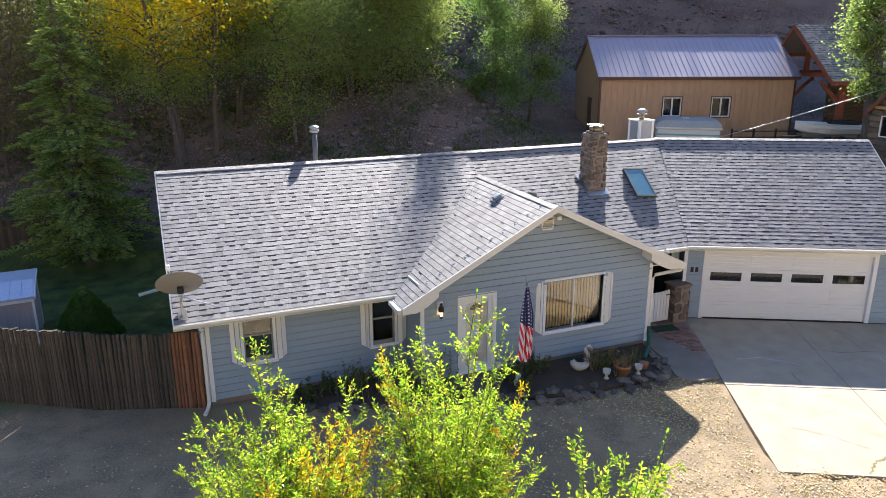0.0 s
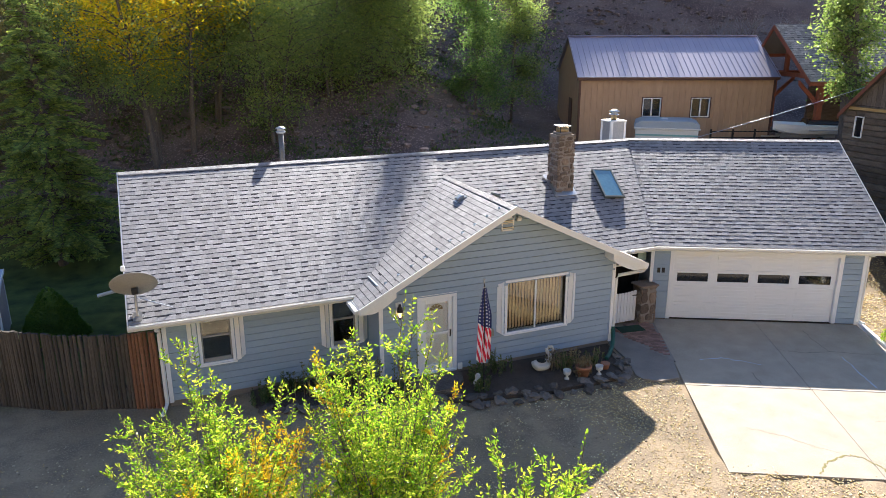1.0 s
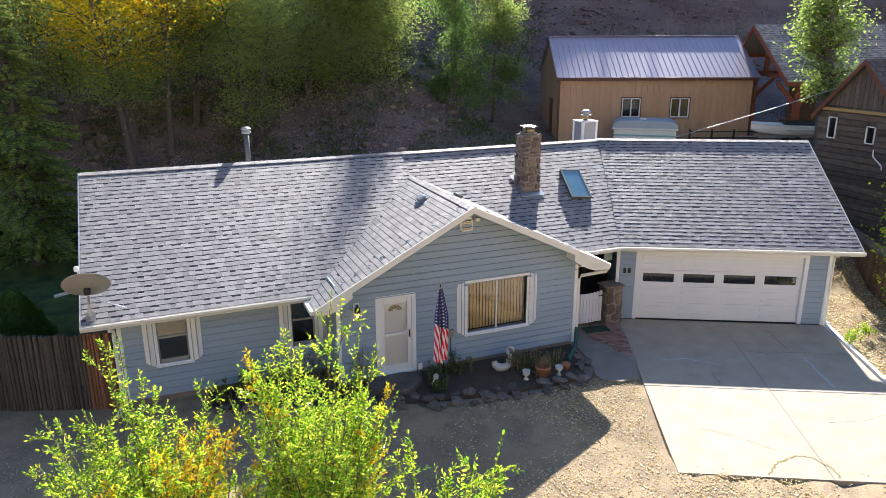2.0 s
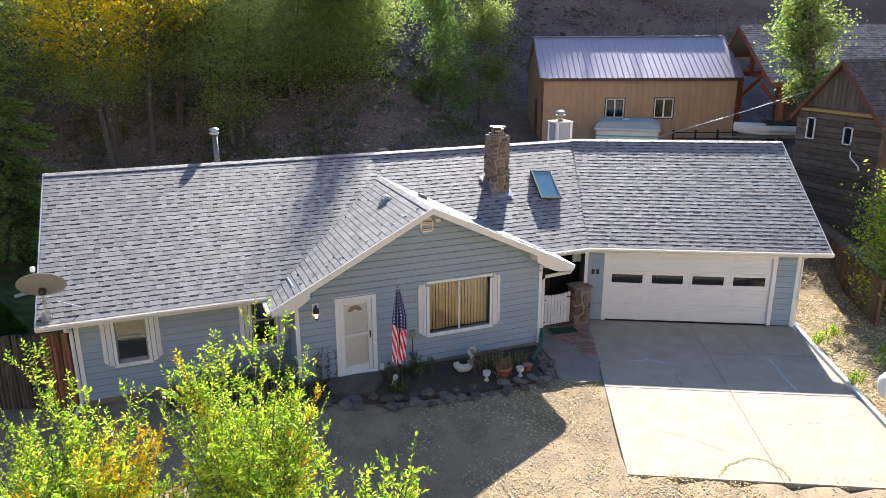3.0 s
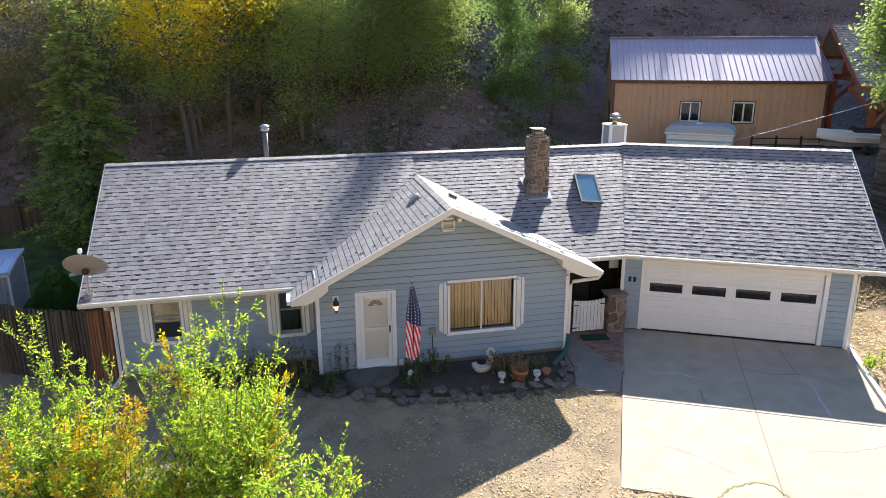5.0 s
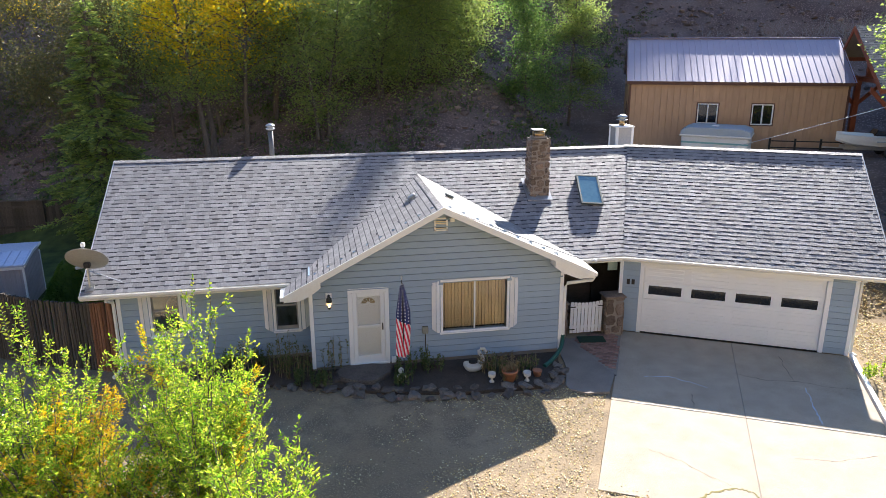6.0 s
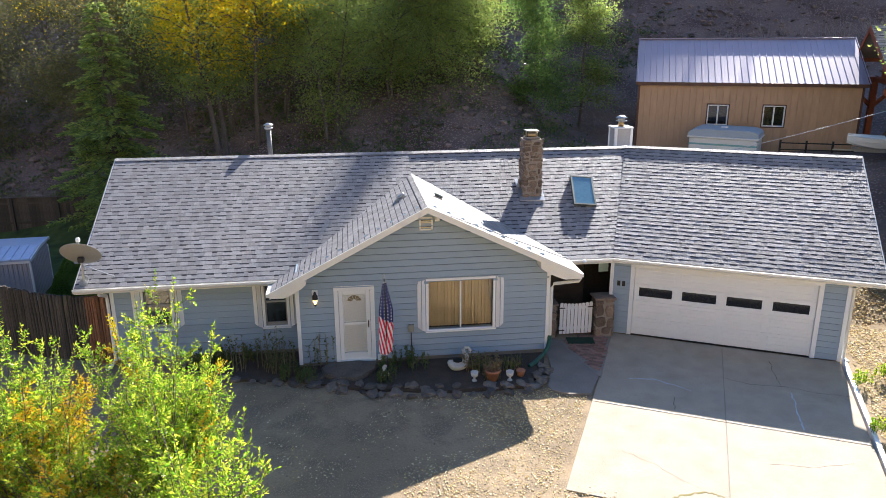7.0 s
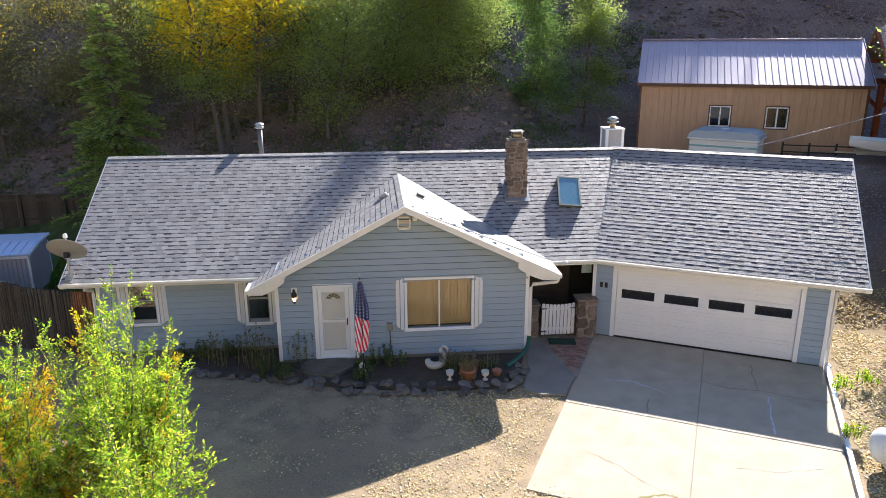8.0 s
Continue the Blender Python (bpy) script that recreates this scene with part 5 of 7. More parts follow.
def cabin():
    a, b = Vector((27.2, 20.5, 0)), Vector((27.2, 16.9, 0))
    L = (b - a).length
    d = (b - a).normalized()
    inw = Vector((-d.y, d.x, 0))
    if inw.x < 0:
        inw = -inw
    m = Matrix(((d.x, inw.x, 0, a.x), (d.y, inw.y, 0, a.y), (0, 0, 1, 0), (0, 0, 0, 1)))
    c = thing("log_cabin", "dark weathered log cabin with shingled gable roof", "cabin")
    zb, ze_, zp = 0.6, 5.72, 7.7
    wins = ((0.42, 0.80, 4.60, 5.44), (2.12, 2.50, 4.58, 5.24))
    wall = part("wall", boxed(0, L, 0.1, 0.3, zb, ze_, m), M_DARKWOOD, c)
    z, k = zb, 0
    rnd = random.Random(77)
    while z < ze_:
        h = rnd.uniform(0.19, 0.27)
        spans = [(rnd.uniform(-0.12, 0.0), L + rnd.uniform(0, 0.1))]
        for o in wins:
            if o[2] < z + h - 0.03 and o[3] > z + 0.03:
                spans = [t for s0, s1 in spans for t in ((s0, min(s1, o[0])), (max(s0, o[1]), s1)) if t[1] - t[0] > 0.1]
        for s0, s1 in spans:
            bm = bmesh.new()
            n_ = 5
            pts = [m @ P(s0 + (s1 - s0) * i / n_, 0.1 + rnd.uniform(-.015, .015), z + h / 2 + rnd.uniform(-.015, .015)) for i in range(n_ + 1)]
            tube(bm, pts, h * 0.5, 8)
            for v_ in bm.verts:
                loc = m.inverted() @ v_.co
                loc.y = max(loc.y, 0.05)
                v_.co = m @ loc
            part("log", bm, M_DARKWOOD, wall)
        z += h * 0.97
    gb = prism(bmesh.new(), [m @ P(0, 0.12, ze_), m @ P(L, 0.12, ze_), m @ P(L / 2, 0.12, zp - 0.12)], m.to_3x3() @ P(0, 0.1, 0))
    gw = part("gable_wall", gb, M_DARKWOOD, c, "vertical board gable")
    u = 0.15
    while u < L - 0.15:
        top = zp - 0.15 - abs(u + 0.1 - L / 2) * (zp - ze_) / (L / 2)
        if top > ze_ + 0.05:
            part("board", boxed(u, u + 0.185, 0.09, 0.12, ze_, top, m), M_BROWNGREY, gw)
        u += 0.2
    part("ledge", boxed(0.1, L - 0.1, -0.04, 0.1, ze_ - 0.03, ze_ + 0.08, m), M_YELLOWED, c, "yellowed insulation strip")
    for o in wins:
        w = part("window", boxed(o[0], o[1], 0.06, 0.07, o[2], o[3], m), M_DARKGLASS, c, "small white framed window")
        for a0, a1, z0, z1 in ((o[0], o[0] + .035, o[2], o[3]), (o[1] - .035, o[1], o[2], o[3]), (o[0], o[1], o[2], o[2] + .035), (o[0], o[1], o[3] - .035, o[3])):
            part("frame", boxed(a0, a1, 0.0, 0.059, z0, z1, m), M_WHITE, w)
    # side wall and roof
    part("wall", boxed(L - 0.2, L, 0.3, 7.0, zb, ze_, m), M_BROWNWOOD, c)
    part("wall", boxed(0, 0.2, 0.3, 7.0, zb, ze_, m), M_DARKWOOD, c)
    o1 = 0.22
    slope = (zp - ze_) / (L / 2)
    for s in (0, 1):
        e0 = P(L + o1, -0.2, ze_ - slope * o1) if s else P(-o1, -0.2, ze_ - slope * o1)
        e1 = e0 + P(0, 7.8, 0)
        r0, r1 = P(L / 2, -0.2, zp), P(L / 2, 7.35, zp)
        cs = [m @ e0, m @ e1, m @ r1, m @ r0]
        shingled("roof", cs, (cs[1] - cs[0]), c, M_DARKROOF, 30 + s, exposure=0.22)
        bm = prism(bmesh.new(), [m @ (e0 + P(0, -0.03, 0.0)), m @ (r0 + P(0, -0.03, 0)), m @ (r0 + P(0, -0.03, -0.2)), m @ (e0 + P(0, -0.03, -0.2))], m.to_3x3() @ P(0, 0.03, 0))
        part("rake_board", bm, M_RUST, c)
    bm = bmesh.new()
    tube(bm, [m @ P(2.58, -0.02, 4.4), m @ P(2.6, -0.02, 4.15), m @ P(3.0, -0.02, 3.85), m @ P(3.03, -0.02, 3.7)], 0.028, 6)
    part("pipe", bm, M_WHITE, c, "white bent plastic pipe")


M_BROWNGREY = surface("greyed gable board", (0.07, 0.058, 0.048), (0.17, 0.145, 0.12), 0.9, 3, 30, 0.4, per="object", spread=0.2, stretch=(2, 2, 0.5))
M_YELLOWED = surface("yellowed strip", (0.30, 0.2, 0.07), (0.42, 0.3, 0.13), 0.8, 6, 40, 0.3)
M_RUST = surface("red brown fascia", (0.10, 0.035, 0.02), (0.2, 0.08, 0.045), 0.7, 4, 40, 0.2)
cabin()


def pavilion():
    x_ax = Vector((0.935, -0.355, 0)).normalized()
    m = Matrix(((x_ax.x, -x_ax.y, 0, 31.4), (x_ax.y, x_ax.x, 0, 28.75), (0, 0, 1, 0), (0, 0, 0, 1)))
    c = thing("timber_pavilion", "open red timber pavilion with grey shingle roof", "pavilion")
    L, W, zr, ze_ = 12.0, 4.3, 9.06, 6.45
    for s in (-1, 1):
        if s > 0:
            W, ze_ = 1.6, 7.6
        cs = [m @ P(0, s * W, ze_), m @ P(L, s * W, ze_), m @ P(L, 0, zr), m @ P(0, 0, zr)]
        shingled("roof", cs, (cs[1] - cs[0]), c, M_OLDROOF, 50 + s, exposure=0.2)
        bm = prism(bmesh.new(), [m @ P(-0.05, s * W, ze_ - 0.02), m @ P(-0.05, 0, zr - 0.02), m @ P(-0.05, 0, zr - 0.24), m @ P(-0.05, s * W, ze_ - 0.24)], m.to_3x3() @ P(0.06, 0, 0))
        part("rake_board", bm, M_REDWOOD, c)
        part("eave_board", boxed(0, L, s * W - 0.03 * s - 0.03, s * W - 0.03 * s + 0.03, ze_ - 0.2, ze_ - 0.03, m), M_REDWOOD, c)
    ze_ = 6.45
    for x in (0.9, 5.5, 10.5):
        for y in (-3.6, 1.2):
            part("post", boxed(x - 0.13, x + 0.13, y - 0.13, y + 0.13, 2.6, ze_ + 0.1, m), M_REDWOOD, c)
            for sx in (-1, 1):
                bm = bmesh.new()
                prism(bm, [m @ P(x, y - 0.07, ze_ - 1.3), m @ P(x, y - 0.07, ze_ - 1.05), m @ P(x + sx * 1.1, y - 0.07, ze_ + 0.02), m @ P(x + sx * 1.1, y - 0.07, ze_ - 0.2)], m.to_3x3() @ P(0, 0.14, 0))
                part("brace", bm, M_REDWOOD, c)
    for y in (-3.6, 1.2):
        part("beam", boxed(0.2, L - 0.2, y - 0.11, y + 0.11, ze_ - 0.02, ze_ + 0.26, m), M_REDWOOD, c)
    part("beam", boxed(0.8, 1.0, -3.45, 1.05, ze_ + 0.03, ze_ + 0.23, m), M_REDWOOD, c)
    part("king_post", boxed(0.8, 1.0, -0.1, 0.1, ze_ + 0.25, zr - 0.2, m), M_REDWOOD, c)
    part("back_wall", boxed(3.0, L, 1.4, 1.5, 2.5, ze_ + 0.9, m), M_DARKWOOD, c)


pavilion()


def motorboat():
    """Small open motorboat on its trailer under the pavilion."""
    m = Matrix.Translation((29.9, 24.6, ground_height(29.9, 24.6))) @ pose(0, 0, 0, 0, 0, 155) @ Matrix.Scale(0.7, 4)
    t = thing("motorboat", "small white motorboat with dark cover on a trailer", "boat", m)
    hull = bmesh.new()
    rings = []
    for k in range(11):
        f = k / 10
        half = 0.85 * (1 - max(0.0, f - 0.35) ** 2.0 / 0.43)
        keel = 0.55 + 0.35 * max(0.0, f - 0.55) ** 2 / 0.2
        top = 1.15 + 0.18 * f
        rings.append([hull.verts.new((-1.9 + 4.2 * f, y, z)) for y, z in ((-half, top), (-half * 0.92, top - 0.25), (-half * 0.7, keel + 0.12), (0, keel), (half * 0.7, keel + 0.12), (half * 0.92, top - 0.25), (half, top))])
    for a, b in zip(rings, rings[1:]):
        for i in range(6):
            hull.faces.new((a[i], a[i + 1], b[i + 1], b[i]))
    hull.faces.new(rings[0])
    bmesh.ops.recalc_face_normals(hull, faces=hull.faces[:])
    body = part("hull", hull, M_TRAILER, t)
    deck = bmesh.new()
    rows_ = []
    for k in range(11):
        f = k / 10
        half = 0.85 * (1 - max(0.0, f - 0.35) ** 2.0 / 0.43)
        crown = 1.16 + 0.18 * f
        rows_.append([deck.verts.new((-1.9 + 4.2 * f, y, z)) for y, z in ((-half, crown), (-half * 0.5, crown + 0.1), (0, crown + 0.14), (half * 0.5, crown + 0.1), (half, crown))])
    for a, b in zip(rows_, rows_[1:]):
        for i in range(4):
            deck.faces.new((a[i], a[i + 1], b[i + 1], b[i]))
    part("deck", deck, M_TRAILER, body)
    part("cover", boxed(-1.8, 0.3, -0.62, 0.62, 1.25, 1.48, None, 0.1), M_BLACK, t, "dark canvas cover")
    shield = prism(bmesh.new(), [P(0.32, -0.6, 1.3), P(0.32, 0.6, 1.3), P(0.12, 0.5, 1.66), P(0.12, -0.5, 1.66)], (0.03, 0, 0))
    part("windscreen", shield, M_DARKGLASS, t)
    for sgn in (-1, 1):
        part("stripe", boxed(-1.8, 0.2, sgn * 0.815 - 0.03, sgn * 0.815 + 0.03, 0.92, 1.0), M_TRAILTOP, t, "blue-grey hull stripe")
        part("wheel", lathe([(0.08, -0.09), (0.28, -0.09), (0.28, 0.09), (0.08, 0.09)], 18), M_BLACK, t, "", Matrix.Translation((-0.5, sgn * 0.95, 0.28)) @ pose(0, 0, 0, 90))
        part("trailer_rail", boxed(-1.7, 1.9, sgn * 0.45 - 0.03, sgn * 0.45 + 0.03, 0.42, 0.62), M_GALV, t)
    part("outboard", boxed(-2.2, -1.88, -0.16, 0.16, 0.8, 1.5, None, 0.06), M_BLACK, t, "dark outboard engine")
    part("hitch", boxed(1.8, 3.0, -0.04, 0.04, 0.42, 0.5), M_GALV, t)


motorboat()

# service cable from the cabin side to the house
bm = bmesh.new()
a, b = Vector((29.3, 19.1, 7.3)), Vector((21.2, 26.1, 3.4))
tube(bm, [a.lerp(b, i / 14) + Vector((0, 0, -0.12 * math.sin(math.pi * i / 14))) for i in range(15)], 0.014, 6)
tagged(part("service_cable", bm, M_GALV), "pale service cable sagging over to the house", "cable")


def board_fence(a, b, h, name, label, z=0.0, pitch=0.15, mat=M_BROWNWOOD):
    a, b = Vector(a), Vector(b)
    L = (b - a).length
    f = thing(name, label, "fence", Matrix.Translation((a.x, a.y, z)) @ pose(0, 0, 0, 0, 0, math.degrees(math.atan2(b.y - a.y, b.x - a.x))))
    rnd = random.Random(int(L * 10))
    me = bpy.data.meshes.new("board")
    bm = boxed(0, pitch - 0.008, 0, 0.02, -0.2, h)
    bm.to_mesh(me)
    bm.free()
    me.materials.append(mat)
    for i in range(int(L / pitch)):
        o = new("board", me)
        o.parent = f
        o.matrix_basis = pose(i * pitch, rnd.uniform(-.006, .006), rnd.uniform(-.02, .02))
    for i in range(int(L / 2.0) + 1):
        part("post", boxed(i * 2.0 - 0.05, i * 2.0 + 0.05, -0.1, 0.0, -0.2, h + 0.02), mat, f)
    for zz in (0.3, h - 0.3):
        part("rail", boxed(0, L, -0.045, 0.0, zz, zz + 0.09), mat, f)
    part("top_rail", boxed(0, L, -0.06, 0.05, h + 0.005, h + 0.04), mat, f)
    return f


board_fence((23.1, 12.9, 0), (26.0, 17.4, 0), 1.4, "board_fence", "brown weathered board fence beside the log cabin", 0.0)
board_fence((-16.0, 31.6, 0), (-3.0, 31.2, 0), 1.5, "board_fence", "dark old board fence at the back of the lawn", 0.2, 0.15, M_LOG)


# ---------- palisade fence ----------
def palisade():
    f = thing("log_fence", "weathered vertical log palisade fence, reddish beside the house", "fence")
    pts = [Vector((0.62, 16.45, 0)), Vector((-1.78, 17.30, 0)), Vector((-4.15, 18.75, 0)), Vector((-8.5, 22.2, 0))]
    rnd = random.Random(21)
    meshes = []
    for k in range(6):
        bm = bmesh.new()
        r = 0.036 + 0.004 * k
        tube(bm, [(0, 0, -0.2), (rnd.uniform(-.012, .012), rnd.uniform(-.012, .012), 0.6), (rnd.uniform(-.012, .012), rnd.uniform(-.012, .012), 1.3), (0, 0, 1.95)], r, 8, r * 0.9)
        for red in (0, 1):
            me = bpy.data.meshes.new("log")
            bm.to_mesh(me)
            me.materials.append(M_LOG_RED if red else M_LOG)
            meshes.append(me)
        bm.free()
    s, dist = 0, 0.0
    for a, b in zip(pts, pts[1:]):
        L = (b - a).length
        while dist < L:
            p = a + (b - a) * (dist / L)
            k = rnd.randrange(6)
            red = p.x > -0.05
            lg = new("log", meshes[k * 2 + (1 if red else 0)])
            lg.parent = f
            top = 1.0 + 0.02 * math.sin(p.x * 2.1) + rnd.uniform(-0.012, 0.012) + (0.0 if p.x > -2 else 0.02 * min(2.0, -2 - p.x))
            lg.matrix_basis = Matrix.LocRotScale((p.x, p.y, ground_height(p.x, p.y) + 0.02), Euler((rnd.uniform(-.015, .015), rnd.uniform(-.015, .015), rnd.uniform(0, 6))), (1, 1, top * 0.985))
            dist += 0.071 + 0.008 * k
        dist -= L
    for a, b in zip(pts, pts[1:]):
        bm = bmesh.new()
        for z in (0.5, 1.5):
            tube(bm, [a + P(0.03, 0.1, z), b + P(0.03, 0.1, z)], 0.045, 6)
        part("rail", bm, M_LOG, f)


palisade()


def garden_shed():
    s = thing("garden_shed", "small pale metal shed with bluish ribbed roof", "shed", pose(-3.55, 21.9, 0.02, 0, 0, 4))
    M = surface("pale shed metal", (0.36, 0.33, 0.345), (0.46, 0.425, 0.435), 0.55, 2, 30, 0.08, stretch=(6, 6, 0.3))
    roof_metal = surface("blue white shed roof metal", (0.40, 0.47, 0.66), (0.56, 0.62, 0.78), 0.35, 1.5, 12, 0.05, metal=0.3)
    wall = part("wall", boxed(-2.6, 0, 0, 1.9, 0, 1.45), M, s)
    for k in range(13):
        part("rib", prism(bmesh.new(), [P(0.001, 0.09 + k * 0.142, 0), P(0.018, 0.11 + k * 0.142, 0), P(0.018, 0.15 + k * 0.142, 0), P(0.001, 0.17 + k * 0.142, 0)], (0, 0, 1.45)), M, wall)
    for k in range(17):
        part("rib", prism(bmesh.new(), [P(-0.10 - k * 0.147, -0.001, 0), P(-0.12 - k * 0.147, -0.018, 0), P(-0.16 - k * 0.147, -0.018, 0), P(-0.18 - k * 0.147, -0.001, 0)], (0, 0, 1.38)), M, wall)
    rf = bmesh.new()
    prism(rf, [P(0.06, -0.08, 1.47), P(0.06, 1.0, 1.68), P(0.06, 1.98, 1.72), P(0.06, 1.98, 1.76), P(0.06, 1.0, 1.73), P(0.06, -0.08, 1.53)], (-2.75, 0, 0))
    roof = part("roof", rf, roof_metal, s)
    for k in range(10):
        x = 0.02 - k * 0.29
        part("rib", prism(bmesh.new(), [P(x, -0.08, 1.532), P(x, 1.0, 1.732), P(x, 1.0, 1.752), P(x, -0.08, 1.552)], (-0.03, 0, 0)), roof_metal, roof)
    part("gable", prism(bmesh.new(), [P(-0.001, 0, 1.45), P(-0.001, 1.9, 1.45), P(-0.001, 1.9, 1.70), P(-0.001, 1.0, 1.66)], (-0.05, 0, 0)), M, s)
    part("trim", boxed(-2.65, 0.03, -0.06, -0.02, 1.38, 1.47), M_WHITE, s)
    part("trim", prism(bmesh.new(), [P(0.062, -0.08, 1.44), P(0.062, 1.0, 1.64), P(0.062, 1.98, 1.68), P(0.062, 1.98, 1.77), P(0.062, 1.0, 1.74), P(0.062, -0.08, 1.54)], (0.02, 0, 0)), M_WHITE, s)
    for y in (0.0, 1.88):
        part("corner_trim", boxed(-0.03, 0.03, y - 0.03, y + 0.03, 0, 1.5), M_WHITE, s)


garden_shed()
tank_bm = bmesh.new()
tube(tank_bm, [(0.0 + d, 0, 0) for d in (-1.0, -0.93, -0.8, 0.8, 0.93, 1.0)], 0.38, 20)
for v_ in tank_bm.verts:
    k = abs(v_.co.x)
    if k > 0.9:
        f = 0.8 if k < 0.97 else 0.45
        v_.co.y *= f
        v_.co.z *= f
for f_ in tank_bm.faces:
    f_.smooth = True
tank = thing("propane_tank", "white horizontal propane tank on short feet", "gas tank", pose(19.75, 9.05, ground_height(19.75, 9.05), 0, 0, -20))
part("body", tank_bm, M_TRAILER, tank, "", Matrix.Translation((0, 0, 0.55)))
for x in (-0.6, 0.6):
    part("foot", boxed(x - 0.06, x + 0.06, -0.25, 0.25, 0, 0.25), M_TRAILER, tank)


# low block wall behind the house, and a pale pipe at the end wall
wall_bm = prism(bmesh.new(), [P(19.0, 32.6, 2.3), P(19.45, 32.55, 2.3), P(20.4, 38.1, 2.3), P(19.95, 38.2, 2.3)], (0, 0, 0.9))
tagged(part("retaining_wall", wall_bm, M_WALKCON), "low grey block wall on the slope behind the house", "retaining wall", kind="structure")
for k in range(13):
    f = k / 13
    a0 = P(19.0, 32.6, 3.2).lerp(P(19.95, 38.2, 3.2), f)
    bm = boxed(-0.02, 0.48, 0.01, 0.41, 0.0, 0.06, Matrix.Translation(a0) @ pose(0, 0, 0, 0, 0, -9.5), 0.012)
    part("capstone", bm, M_TRAILTOP, bpy.data.objects["retaining_wall"])
bm = bmesh.new()
tube(bm, [(-0.66, 18.0, 2.5), (0.02, 18.03, 2.61), (0.74, 18.05, 2.72)], 0.045, 8)
part("drain_pipe", bm, M_TRAILTOP, house, "pale blue drain pipe at the end wall")


# ---------- plants ----------
def leaf_cloud(name, leaves, mat, parent, flat=False, oval=False):
    """Many small pointed leaves as one mesh. leaves: rows of place, direction, length, width. oval: six-sided, rounder leaves."""
    rs = np.random.RandomState(len(leaves) % 9973)
    n_ = len(leaves)
    p = np.array([tuple(q[0]) for q in leaves])
    d = np.array([tuple(q[1]) for q in leaves])
    ln = np.array([q[2] for q in leaves])[:, None]
    w = np.array([q[3] for q in leaves])[:, None]
    d /= np.linalg.norm(d, axis=1, keepdims=True)
    ref = rs.uniform(-1, 1, (n_, 3))
    ref[:, 2] = rs.uniform(-0.2, 1, n_)
    if flat:
        ref = np.column_stack((rs.uniform(-0.25, 0.25, (n_, 2)), np.ones(n_)))
    side = np.cross(d, ref)
    side /= np.linalg.norm(side, axis=1, keepdims=True) + 1e-9
    lift = np.cross(side, d) * (w * 0.25)
    if oval:
        ring = (p, p + d * ln * 0.28 + side * w * 0.44 + lift, p + d * ln * 0.68 + side * w * 0.42 + lift * 0.8, p + d * ln,
                p + d * ln * 0.68 - side * w * 0.42 + lift * 0.8, p + d * ln * 0.28 - side * w * 0.44 + lift)
        quads = np.array(((0, 1, 2, 3), (0, 3, 4, 5)))
    else:
        ring = (p, p + d * ln * 0.5 + side * w * 0.5 + lift, p + d * ln, p + d * ln * 0.5 - side * w * 0.5 + lift)
        quads = np.array(((0, 1, 2), (0, 2, 3)))
    c = len(ring)
    verts = np.stack(ring, axis=1).reshape(-1, 3)
    faces = (quads[None] + (np.arange(n_) * c)[:, None, None]).reshape(-1, quads.shape[1])
    me = bpy.data.meshes.new(name)
    me.from_pydata(verts.tolist(), [], faces.tolist())
    me.materials.append(mat)
    ob = new(name, me)
    ob.parent = parent
    return ob


def rvec(r, up=0.0):
    return Vector((r.uniform(-1, 1), r.uniform(-1, 1), r.uniform(-1, 1) + up)).normalized()


